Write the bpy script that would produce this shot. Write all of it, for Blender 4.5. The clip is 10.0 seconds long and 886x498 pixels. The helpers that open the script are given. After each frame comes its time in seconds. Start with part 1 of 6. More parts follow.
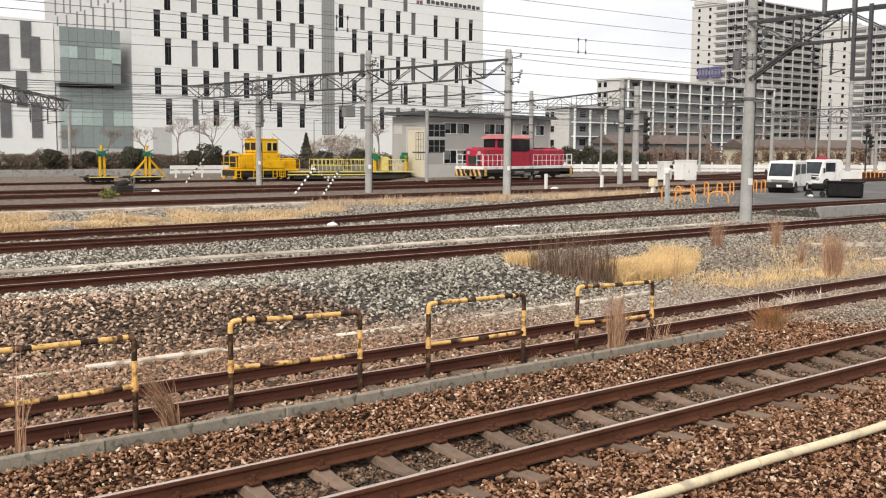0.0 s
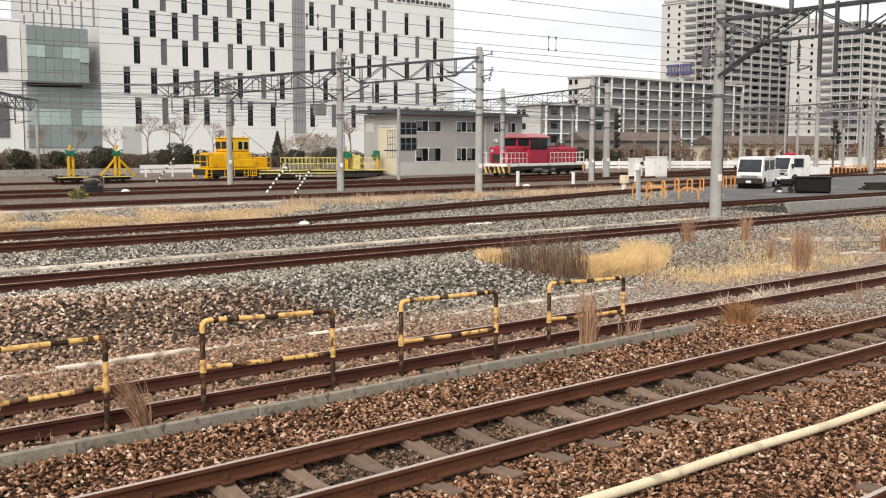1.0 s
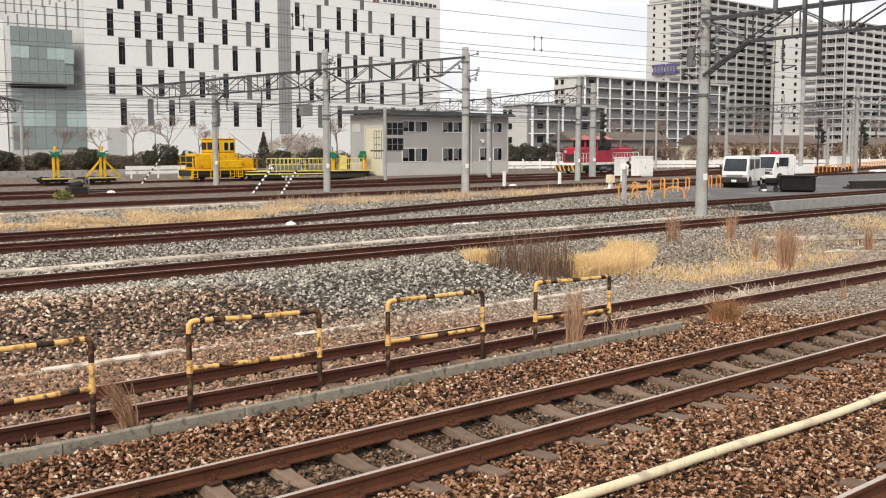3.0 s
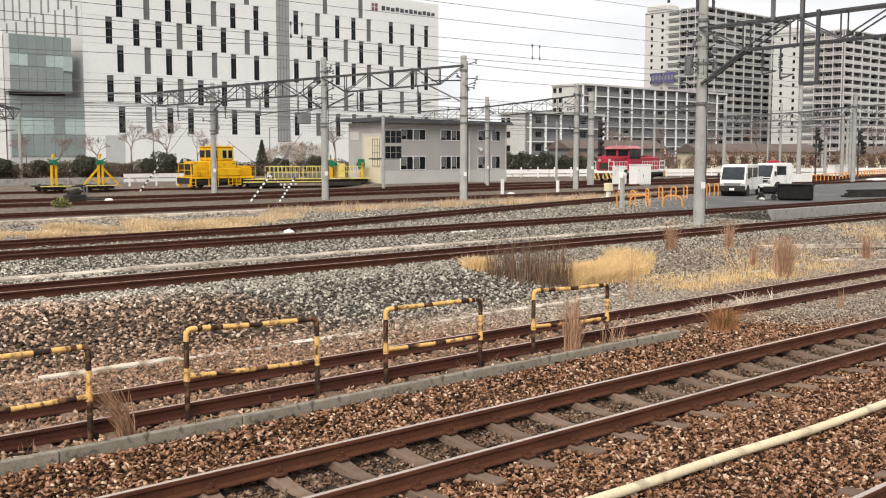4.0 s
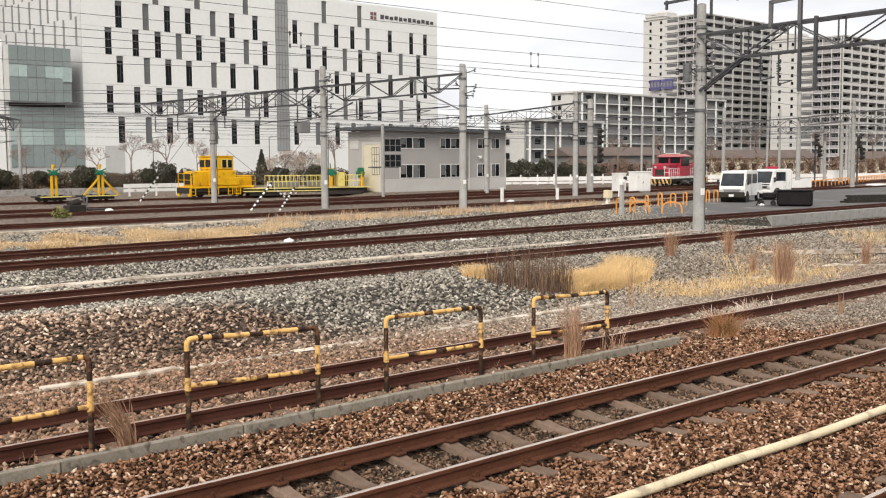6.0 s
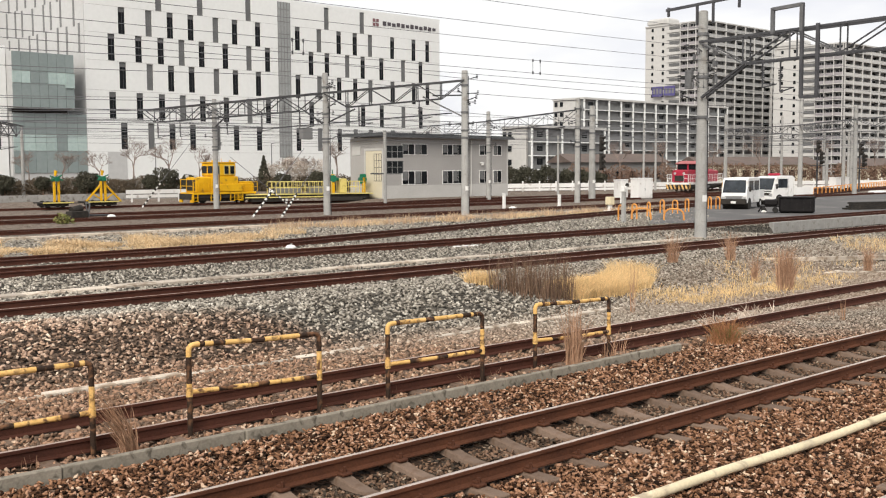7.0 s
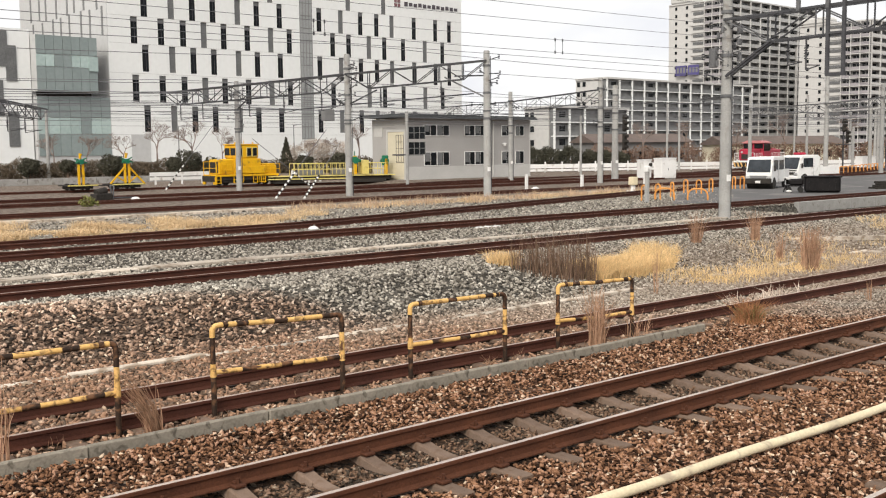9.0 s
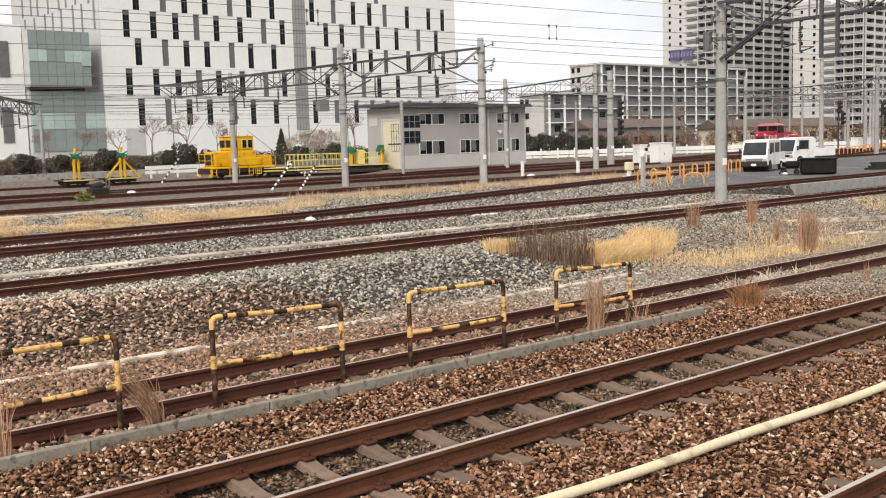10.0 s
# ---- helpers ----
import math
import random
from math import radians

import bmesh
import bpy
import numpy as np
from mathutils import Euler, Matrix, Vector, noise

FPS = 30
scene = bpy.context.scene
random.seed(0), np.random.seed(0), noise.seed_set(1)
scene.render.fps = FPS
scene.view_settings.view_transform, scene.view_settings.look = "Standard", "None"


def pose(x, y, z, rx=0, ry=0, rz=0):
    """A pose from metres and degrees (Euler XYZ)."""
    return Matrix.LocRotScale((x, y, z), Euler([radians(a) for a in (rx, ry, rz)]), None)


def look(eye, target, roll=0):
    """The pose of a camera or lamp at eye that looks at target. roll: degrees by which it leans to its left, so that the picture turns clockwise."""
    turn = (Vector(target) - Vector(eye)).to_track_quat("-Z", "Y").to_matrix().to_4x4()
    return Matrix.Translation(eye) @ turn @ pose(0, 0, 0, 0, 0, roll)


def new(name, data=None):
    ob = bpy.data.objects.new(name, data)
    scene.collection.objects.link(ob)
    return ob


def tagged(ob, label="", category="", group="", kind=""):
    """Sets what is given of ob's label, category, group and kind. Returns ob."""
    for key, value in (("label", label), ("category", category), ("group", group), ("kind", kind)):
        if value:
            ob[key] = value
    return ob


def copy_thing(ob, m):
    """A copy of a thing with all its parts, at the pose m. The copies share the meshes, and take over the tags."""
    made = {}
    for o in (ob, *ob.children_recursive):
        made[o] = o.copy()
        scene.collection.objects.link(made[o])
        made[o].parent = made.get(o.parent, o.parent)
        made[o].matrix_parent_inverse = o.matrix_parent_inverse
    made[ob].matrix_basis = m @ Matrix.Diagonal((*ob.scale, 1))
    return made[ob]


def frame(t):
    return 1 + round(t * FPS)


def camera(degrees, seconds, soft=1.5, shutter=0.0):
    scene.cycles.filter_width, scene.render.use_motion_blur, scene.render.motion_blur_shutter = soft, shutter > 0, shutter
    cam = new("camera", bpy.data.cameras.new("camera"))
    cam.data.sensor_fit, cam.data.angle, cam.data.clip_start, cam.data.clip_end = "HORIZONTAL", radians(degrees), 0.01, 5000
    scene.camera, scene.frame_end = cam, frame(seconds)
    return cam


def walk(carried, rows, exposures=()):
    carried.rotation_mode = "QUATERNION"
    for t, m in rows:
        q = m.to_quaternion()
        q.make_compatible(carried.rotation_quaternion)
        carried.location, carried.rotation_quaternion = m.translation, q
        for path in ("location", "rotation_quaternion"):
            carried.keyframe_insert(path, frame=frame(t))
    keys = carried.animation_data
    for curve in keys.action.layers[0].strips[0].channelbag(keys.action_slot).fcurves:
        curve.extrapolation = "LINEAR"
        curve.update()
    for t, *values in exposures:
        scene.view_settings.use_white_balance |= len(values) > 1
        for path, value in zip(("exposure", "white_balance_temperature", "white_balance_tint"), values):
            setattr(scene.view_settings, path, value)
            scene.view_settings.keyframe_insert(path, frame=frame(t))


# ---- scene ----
cam = camera(46.6, 10.0, soft=1.15)
PATH = [
    (0, (-0.026, 0.075, 2.954), (-0.01, 2.065, 2.758), 0.4),
    (0.5, (-0.023, 0.046, 2.953), (0.043, 2.035, 2.757), 0.2),
    (1, (-0.016, 0.04, 2.956), (0.053, 2.029, 2.756), 0.1),
    (1.5, (-0.007, 0.041, 2.95), (0.07, 2.029, 2.745), -0.0),
    (2, (-0.007, 0.03, 2.95), (0.086, 2.018, 2.751), -0.0),
    (2.5, (-0.009, 0.012, 2.95), (0.084, 2.0, 2.745), -0.1),
    (4, (-0.006, 0.017, 2.95), (0.092, 2.007, 2.766), -0.0),
    (4.5, (-0.008, 0.009, 2.951), (0.094, 1.998, 2.763), -0.2),
    (5, (-0.003, 0.012, 2.947), (0.101, 2.0, 2.754), -0.4),
    (5.5, (-0.003, 0.003, 2.95), (0.097, 1.992, 2.768), -0.4),
    (7, (0.001, -0.025, 2.955), (0.095, 1.967, 2.799), -0.3),
    (7.5, (0.0, -0.015, 2.948), (0.082, 1.977, 2.784), -0.5),
    (8, (0.013, -0.017, 2.95), (0.091, 1.973, 2.77), -0.8),
    (8.5, (0.012, -0.015, 2.946), (0.079, 1.976, 2.763), -0.9),
    (9, (0.005, -0.001, 2.943), (0.055, 1.989, 2.751), -0.6),
    (9.5, (0.001, 0.0, 2.937), (0.041, 1.99, 2.736), -0.9),
    (10, (-0.003, -0.011, 2.934), (0.052, 1.977, 2.72), -1.6),
]
walk(cam, [(t, look(eye, aim, lean)) for t, eye, aim, lean in PATH])


# ---- world, sun ----
world = bpy.data.worlds.new("overcast_sky")
scene.world = world
world.use_nodes = True
wn, wl = world.node_tree.nodes, world.node_tree.links
wn.clear()
SKY = wn.new("ShaderNodeTexSky")
SKY.sky_type, SKY.sun_disc = "NISHITA", False
SKY.sun_elevation, SKY.sun_rotation = radians(38), radians(200)
sky_dim = wn.new("ShaderNodeVectorMath")
sky_dim.operation = "SCALE"
sky_dim.inputs["Scale"].default_value = 0.10
wl.new(SKY.outputs[0], sky_dim.inputs[0])
tc = wn.new("ShaderNodeTexCoord")
mp = wn.new("ShaderNodeMapping")
mp.inputs["Scale"].default_value = (2.2, 2.2, 7.0)
cloud = wn.new("ShaderNodeTexNoise")
cloud.inputs["Scale"].default_value, cloud.inputs["Detail"].default_value = 1.3, 6.0
ramp = wn.new("ShaderNodeValToRGB")
ramp.color_ramp.elements[0].position, ramp.color_ramp.elements[0].color = 0.30, (0.74, 0.75, 0.84, 1)
ramp.color_ramp.elements[1].position, ramp.color_ramp.elements[1].color = 0.47, (1.0, 0.99, 0.985, 1)
mixs = wn.new("ShaderNodeMix")
mixs.data_type = "RGBA"
mixs.inputs["Factor"].default_value = 0.93
bg = wn.new("ShaderNodeBackground")
bg.inputs["Strength"].default_value = 0.66
wo = wn.new("ShaderNodeOutputWorld")
wl.new(tc.outputs["Generated"], mp.inputs[0])
wl.new(mp.outputs[0], cloud.inputs["Vector"])
wl.new(cloud.outputs["Fac"], ramp.inputs[0])
wl.new(sky_dim.outputs[0], mixs.inputs["A"])
wl.new(ramp.outputs[0], mixs.inputs["B"])
wl.new(mixs.outputs["Result"], bg.inputs["Color"])
wl.new(bg.outputs[0], wo.inputs[0])
sun = new("sun", bpy.data.lights.new("sun", "SUN"))
sun.data.energy, sun.data.angle, sun.data.color = 2.2, radians(36), (1.0, 0.94, 0.85)
sun.matrix_world = look((-30, -60, 70), (0, 20, 0))
scene.view_settings.exposure = 0.68

# ---- the yard's own axes: u along the tracks, n across them, away from the camera ----
TURN = 39.1
CU, SU = 0.776, 0.631


def at(u, n, z=0.0, rz=0.0):
    return pose(u * CU - n * SU, u * SU + n * CU, z, 0, 0, TURN + rz)


def smooth01(a, b, x):
    k = np.clip((x - a) / (b - a), 0, 1)
    return k * k * (3 - 2 * k)


def gz(u, n):
    """Height of the ground."""
    left = 1 - smooth01(14.5, 20.0, u)
    pile = smooth01(13.9, 16.4, n) * 0.50 - smooth01(16.8, 19.0, n) * 0.22
    plain = smooth01(14.0, 19.5, n) * 0.28
    z = -0.05 + left * pile + (1 - left) * plain
    z = z - 0.048 * ((np.abs(n - 7.42) < 0.5) | (np.abs(n - 3.29) < 0.5))
    z = z + 0.075 * smooth01(8.75, 9.35, n) * (1 - smooth01(9.52, 9.6, n)) * (1 - smooth01(13.4, 15.5, u))
    z = z - 0.34 * smooth01(70, 92, u) * smooth01(61, 65, n)
    z = z - 0.33 * smooth01(63, 72, n) * (1 - smooth01(55, 58.4, u))
    z = z - 0.85 * smooth01(37, 45, u) * smooth01(20.95, 21.9, n) * (1 - smooth01(26.0, 26.15, n))
    return z


# ---- materials ----
def mat(name, c1, c2=None, rough=0.8, metal=0.0, scale=3.0, fine=40.0, bump=0.15, dirt=None, dirt_amount=0.0, rand=0.0, island=False, spec=0.14, coat=0.0):
    m = bpy.data.materials.new(name)
    m.use_nodes = True
    nt = m.node_tree
    N, L = nt.nodes, nt.links
    b = N["Principled BSDF"]
    b.inputs["Roughness"].default_value, b.inputs["Metallic"].default_value = rough, metal
    b.inputs["Specular IOR Level"].default_value = spec
    b.inputs["Coat Weight"].default_value = coat
    c2 = c2 or tuple(v * 0.72 for v in c1)
    t = N.new("ShaderNodeTexCoord")
    big, small = N.new("ShaderNodeTexNoise"), N.new("ShaderNodeTexNoise")
    big.inputs["Scale"].default_value, big.inputs["Detail"].default_value = scale, 5
    small.inputs["Scale"].default_value, small.inputs["Detail"].default_value = fine, 4
    L.new(t.outputs["Object"], big.inputs["Vector"])
    L.new(t.outputs["Object"], small.inputs["Vector"])
    mx = N.new("ShaderNodeMix")
    mx.data_type = "RGBA"
    mx.inputs["A"].default_value, mx.inputs["B"].default_value = (*c1, 1), (*c2, 1)
    add = N.new("ShaderNodeMath")
    add.operation = "MULTIPLY_ADD"
    add.inputs[1].default_value = 0.5
    L.new(small.outputs["Fac"], add.inputs[0])
    half = N.new("ShaderNodeMath")
    half.operation = "MULTIPLY"
    half.inputs[1].default_value = 0.5
    L.new(big.outputs["Fac"], half.inputs[0])
    L.new(half.outputs[0], add.inputs[2])
    cr = N.new("ShaderNodeMapRange")
    cr.inputs["From Min"].default_value, cr.inputs["From Max"].default_value = 0.36, 0.64
    L.new(add.outputs[0], cr.inputs["Value"])
    L.new(cr.outputs[0], mx.inputs["Factor"])
    col = mx.outputs["Result"]
    if dirt:
        d = N.new("ShaderNodeTexNoise")
        d.inputs["Scale"].default_value, d.inputs["Detail"].default_value, d.inputs["Distortion"].default_value = scale * 1.7, 6, 0.6
        L.new(t.outputs["Object"], d.inputs["Vector"])
        r = N.new("ShaderNodeMapRange")
        r.inputs["From Min"].default_value, r.inputs["From Max"].default_value = 0.62 - 0.35 * dirt_amount, 0.72 - 0.2 * dirt_amount
        L.new(d.outputs["Fac"], r.inputs["Value"])
        m2 = N.new("ShaderNodeMix")
        m2.data_type = "RGBA"
        m2.inputs["B"].default_value = (*dirt, 1)
        L.new(r.outputs[0], m2.inputs["Factor"])
        L.new(col, m2.inputs["A"])
        col = m2.outputs["Result"]
    if rand or island:
        src = N.new("ShaderNodeNewGeometry").outputs["Random Per Island"] if island else N.new("ShaderNodeObjectInfo").outputs["Random"]
        mr = N.new("ShaderNodeMapRange")
        mr.inputs["To Min"].default_value, mr.inputs["To Max"].default_value = 1 - (rand or 0.2), 1 + (rand or 0.2)
        L.new(src, mr.inputs["Value"])
        sc = N.new("ShaderNodeVectorMath")
        sc.operation = "SCALE"
        L.new(col, sc.inputs[0])
        L.new(mr.outputs[0], sc.inputs["Scale"])
        col = sc.outputs[0]
    L.new(col, b.inputs["Base Color"])
    if bump:
        bp = N.new("ShaderNodeBump")
        bp.inputs["Strength"].default_value, bp.inputs["Distance"].default_value = bump, 0.02
        L.new(small.outputs["Fac"], bp.inputs["Height"])
        L.new(bp.outputs[0], b.inputs["Normal"])
    return m


def stone_material(name, use_island):
    """Ballast: rusty brown by the near tracks, pale grey by the yard tracks; each stone its own tint."""
    m = bpy.data.materials.new(name)
    m.use_nodes = True
    N, L = m.node_tree.nodes, m.node_tree.links
    b = N["Principled BSDF"]
    b.inputs["Roughness"].default_value, b.inputs["Specular IOR Level"].default_value = 0.85, 0.1
    t = N.new("ShaderNodeTexCoord")
    xyz = N.new("ShaderNodeSeparateXYZ")
    L.new(t.outputs["Object"], xyz.inputs[0])
    patch = N.new("ShaderNodeTexNoise")
    patch.inputs["Scale"].default_value, patch.inputs["Detail"].default_value = 0.35, 4
    L.new(t.outputs["Object"], patch.inputs["Vector"])
    wob = N.new("ShaderNodeMath")
    wob.operation = "MULTIPLY_ADD"
    wob.inputs[1].default_value = 6.0
    L.new(patch.outputs["Fac"], wob.inputs[0])
    L.new(xyz.outputs["Y"], wob.inputs[2])
    lean = N.new("ShaderNodeMath")
    lean.operation = "MULTIPLY_ADD"
    lean.inputs[1].default_value = 0.70
    L.new(xyz.outputs["X"], lean.inputs[0])
    L.new(wob.outputs[0], lean.inputs[2])
    grey = N.new("ShaderNodeMapRange")
    grey.inputs["From Min"].default_value, grey.inputs["From Max"].default_value = 23.1, 25.9
    L.new(lean.outputs[0], grey.inputs["Value"])
    if use_island:
        src = N.new("ShaderNodeNewGeometry").outputs["Random Per Island"]
    else:
        v = N.new("ShaderNodeTexVoronoi")
        v.inputs["Scale"].default_value = 17.0
        L.new(t.outputs["Object"], v.inputs["Vector"])
        sp = N.new("ShaderNodeSeparateColor")
        L.new(v.outputs["Color"], sp.inputs[0])
        src = sp.outputs[0]
    ra, rb = N.new("ShaderNodeValToRGB"), N.new("ShaderNodeValToRGB")

    def fill(r, stops):
        els = r.color_ramp.elements
        while len(els) < len(stops):
            els.new(0.5)
        for e, (p, c) in zip(els, stops):
            e.position, e.color = p, (*c, 1)

    fill(ra, [(0.0, (0.014, 0.008, 0.005)), (0.22, (0.062, 0.030, 0.017)), (0.46, (0.185, 0.092, 0.050)), (0.72, (0.33, 0.178, 0.102)), (0.9, (0.42, 0.240, 0.160)), (1.0, (0.70, 0.54, 0.39))])
    fill(rb, [(0.0, (0.05, 0.044, 0.037)), (0.24, (0.16, 0.142, 0.118)), (0.56, (0.31, 0.28, 0.236)), (0.86, (0.44, 0.40, 0.338)), (1.0, (0.62, 0.575, 0.50))])
    L.new(src, ra.inputs[0])
    L.new(src, rb.inputs[0])
    mx = N.new("ShaderNodeMix")
    mx.data_type = "RGBA"
    heap_tint = N.new("ShaderNodeMapRange")
    heap_tint.inputs["From Min"].default_value, heap_tint.inputs["From Max"].default_value = 13.7, 14.6
    heap_tint.inputs["To Max"].default_value = 0.34
    L.new(xyz.outputs["Y"], heap_tint.inputs["Value"])
    most = N.new("ShaderNodeMath")
    most.operation = "MAXIMUM"
    L.new(grey.outputs[0], most.inputs[0])
    L.new(heap_tint.outputs[0], most.inputs[1])
    L.new(most.outputs[0], mx.inputs["Factor"])
    L.new(ra.outputs[0], mx.inputs["A"])
    L.new(rb.outputs[0], mx.inputs["B"])
    fine = N.new("ShaderNodeTexNoise")
    fine.inputs["Scale"].default_value = 45.0
    L.new(t.outputs["Object"], fine.inputs["Vector"])
    fm = N.new("ShaderNodeMapRange")
    fm.inputs["To Min"].default_value, fm.inputs["To Max"].default_value = 0.6, 1.35
    L.new(fine.outputs["Fac"], fm.inputs["Value"])
    sc = N.new("ShaderNodeVectorMath")
    sc.operation = "SCALE"
    clean_u, clean_n = N.new("ShaderNodeMapRange"), N.new("ShaderNodeMapRange")
    clean_u.inputs["From Min"].default_value, clean_u.inputs["From Max"].default_value = 11.5, 5.0
    clean_u.inputs["To Max"].default_value = 0.46
    clean_n.inputs["From Min"].default_value, clean_n.inputs["From Max"].default_value = 13.6, 16.5
    L.new(xyz.outputs["X"], clean_u.inputs["Value"])
    L.new(xyz.outputs["Y"], clean_n.inputs["Value"])
    pale = N.new("ShaderNodeMath")
    pale.operation = "MULTIPLY_ADD"
    pale.inputs[2].default_value = 1.0
    L.new(clean_u.outputs[0], pale.inputs[0])
    L.new(clean_n.outputs[0], pale.inputs[1])
    tone = N.new("ShaderNodeMath")
    tone.operation = "MULTIPLY"
    L.new(fm.outputs[0], tone.inputs[0])
    L.new(pale.outputs[0], tone.inputs[1])
    L.new(tone.outputs[0], sc.inputs["Scale"])
    dusty = N.new("ShaderNodeMapRange")
    dusty.inputs["From Min"].default_value, dusty.inputs["From Max"].default_value = 9.7, 10.3
    clean = N.new("ShaderNodeMapRange")
    clean.inputs["From Min"].default_value, clean.inputs["From Max"].default_value = 14.8, 13.6
    L.new(xyz.outputs["Y"], dusty.inputs["Value"])
    L.new(xyz.outputs["Y"], clean.inputs["Value"])
    both = N.new("ShaderNodeMath")
    both.operation = "MULTIPLY"
    L.new(dusty.outputs[0], both.inputs[0])
    L.new(clean.outputs[0], both.inputs[1])
    dust = N.new("ShaderNodeMath")
    dust.operation = "MULTIPLY"
    dust.inputs[1].default_value = 0.26
    L.new(both.outputs[0], dust.inputs[0])
    dm = N.new("ShaderNodeMix")
    dm.data_type = "RGBA"
    dm.inputs["B"].default_value = (0.46, 0.34, 0.25, 1)
    L.new(dust.outputs[0], dm.inputs["Factor"])
    L.new(mx.outputs["Result"], dm.inputs["A"])
    off = N.new("ShaderNodeMath")
    off.operation = "SUBTRACT"
    off.inputs[1].default_value = 7.42
    L.new(xyz.outputs["Y"], off.inputs[0])
    gap = N.new("ShaderNodeMath")
    gap.operation = "ABSOLUTE"
    L.new(off.outputs[0], gap.inputs[0])
    oily = N.new("ShaderNodeMapRange")
    oily.inputs["From Min"].default_value, oily.inputs["From Max"].default_value = 0.75, 0.45
    oily.inputs["To Min"].default_value, oily.inputs["To Max"].default_value = 0.0, 0.55
    L.new(gap.outputs[0], oily.inputs["Value"])
    og = N.new("ShaderNodeMix")
    og.data_type = "RGBA"
    og.inputs["B"].default_value = (0.085, 0.072, 0.056, 1)
    L.new(oily.outputs[0], og.inputs["Factor"])
    L.new(dm.outputs["Result"], og.inputs["A"])
    far_u, far_n = N.new("ShaderNodeMapRange"), N.new("ShaderNodeMapRange")
    far_u.inputs["From Min"].default_value, far_u.inputs["From Max"].default_value = 16.5, 21.0
    far_u.inputs["To Max"].default_value = 0.62
    far_n.inputs["From Min"].default_value, far_n.inputs["From Max"].default_value = 19.2, 16.8
    L.new(xyz.outputs["X"], far_u.inputs["Value"])
    L.new(xyz.outputs["Y"], far_n.inputs["Value"])
    litter = N.new("ShaderNodeMath")
    litter.operation = "MULTIPLY"
    L.new(far_u.outputs[0], litter.inputs[0])
    L.new(far_n.outputs[0], litter.inputs[1])
    lit = N.new("ShaderNodeMath")
    lit.operation = "MULTIPLY"
    L.new(litter.outputs[0], lit.inputs[0])
    L.new(patch.outputs["Fac"], lit.inputs[1])
    lm = N.new("ShaderNodeMix")
    lm.data_type = "RGBA"
    lm.inputs["B"].default_value = (0.25, 0.16, 0.105, 1)
    L.new(lit.outputs[0], lm.inputs["Factor"])
    L.new(og.outputs["Result"], lm.inputs["A"])
    L.new(lm.outputs["Result"], sc.inputs[0])
    if not use_island:
        # Past the laid stones the darkening of the bed is taken back.
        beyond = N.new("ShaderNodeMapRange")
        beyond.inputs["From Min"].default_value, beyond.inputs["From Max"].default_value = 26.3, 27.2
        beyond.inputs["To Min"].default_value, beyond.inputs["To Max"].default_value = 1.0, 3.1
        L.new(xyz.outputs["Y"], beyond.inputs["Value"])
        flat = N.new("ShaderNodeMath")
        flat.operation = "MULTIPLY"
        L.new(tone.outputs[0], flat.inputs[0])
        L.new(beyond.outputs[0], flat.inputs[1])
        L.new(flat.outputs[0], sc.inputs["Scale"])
        # Bed coloured dark to stand for the shade in gaps between stones.
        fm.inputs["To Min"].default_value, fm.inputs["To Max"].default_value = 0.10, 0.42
        old = N.new("ShaderNodeMapRange")
        old.inputs["From Min"].default_value, old.inputs["From Max"].default_value = 40.0, 52.0
        L.new(wob.outputs[0], old.inputs["Value"])
        om = N.new("ShaderNodeMix")
        om.data_type = "RGBA"
        mud = N.new("ShaderNodeTexNoise")
        mud.inputs["Scale"].default_value, mud.inputs["Detail"].default_value = 3.6, 9
        L.new(t.outputs["Object"], mud.inputs["Vector"])
        mudr = N.new("ShaderNodeValToRGB")
        fill(mudr, [(0.36, (0.09, 0.07, 0.056)), (0.64, (0.265, 0.215, 0.175))])
        L.new(mud.outputs["Fac"], mudr.inputs[0])
        L.new(mudr.outputs[0], om.inputs["B"])
        L.new(old.outputs[0], om.inputs["Factor"])
        L.new(sc.outputs[0], om.inputs["A"])
        L.new(om.outputs["Result"], b.inputs["Base Color"])
    if use_island:
        L.new(sc.outputs[0], b.inputs["Base Color"])
    bp = N.new("ShaderNodeBump")
    bp.inputs["Strength"].default_value, bp.inputs["Distance"].default_value = 0.9 if not use_island else 0.3, 0.05
    if use_island:
        L.new(fine.outputs["Fac"], bp.inputs["Height"])
    else:
        L.new(v.outputs["Distance"], bp.inputs["Height"])
    L.new(bp.outputs[0], b.inputs["Normal"])
    return m


M_STONE = stone_material("ballast_stone", True)
M_GROUND = stone_material("ballast_bed_gap_shade", False)
M_RUST = mat("rusty_rail_steel", (0.115, 0.045, 0.024), (0.055, 0.022, 0.013), 0.8, 0.0, 2.0, 60, 0.2)
M_HEAD = mat("worn_rail_head", (0.84, 0.70, 0.58), (0.64, 0.50, 0.40), 0.30, 1.0, 1.5, 50, 0.05)
M_OLDRAIL = mat("old_dark_rail_steel", (0.088, 0.033, 0.021), (0.045, 0.018, 0.013), 0.75, 0.0, 2.0, 60, 0.2)
M_HEADMID = mat("half_worn_rail_head", (0.66, 0.50, 0.40), (0.40, 0.27, 0.20), 0.38, 0.8, 1.5, 50, 0.08)
M_HEADRUST = mat("dull_rail_head", (0.13, 0.06, 0.04), (0.07, 0.032, 0.022), 0.55, 0.2, 1.5, 50, 0.1)
M_SLEEPER = mat("weathered_sleeper_concrete", (0.20, 0.142, 0.107), (0.145, 0.10, 0.075), 0.9, 0, 5, 70, 0.18, (0.14, 0.09, 0.06), 0.25, rand=0.18)
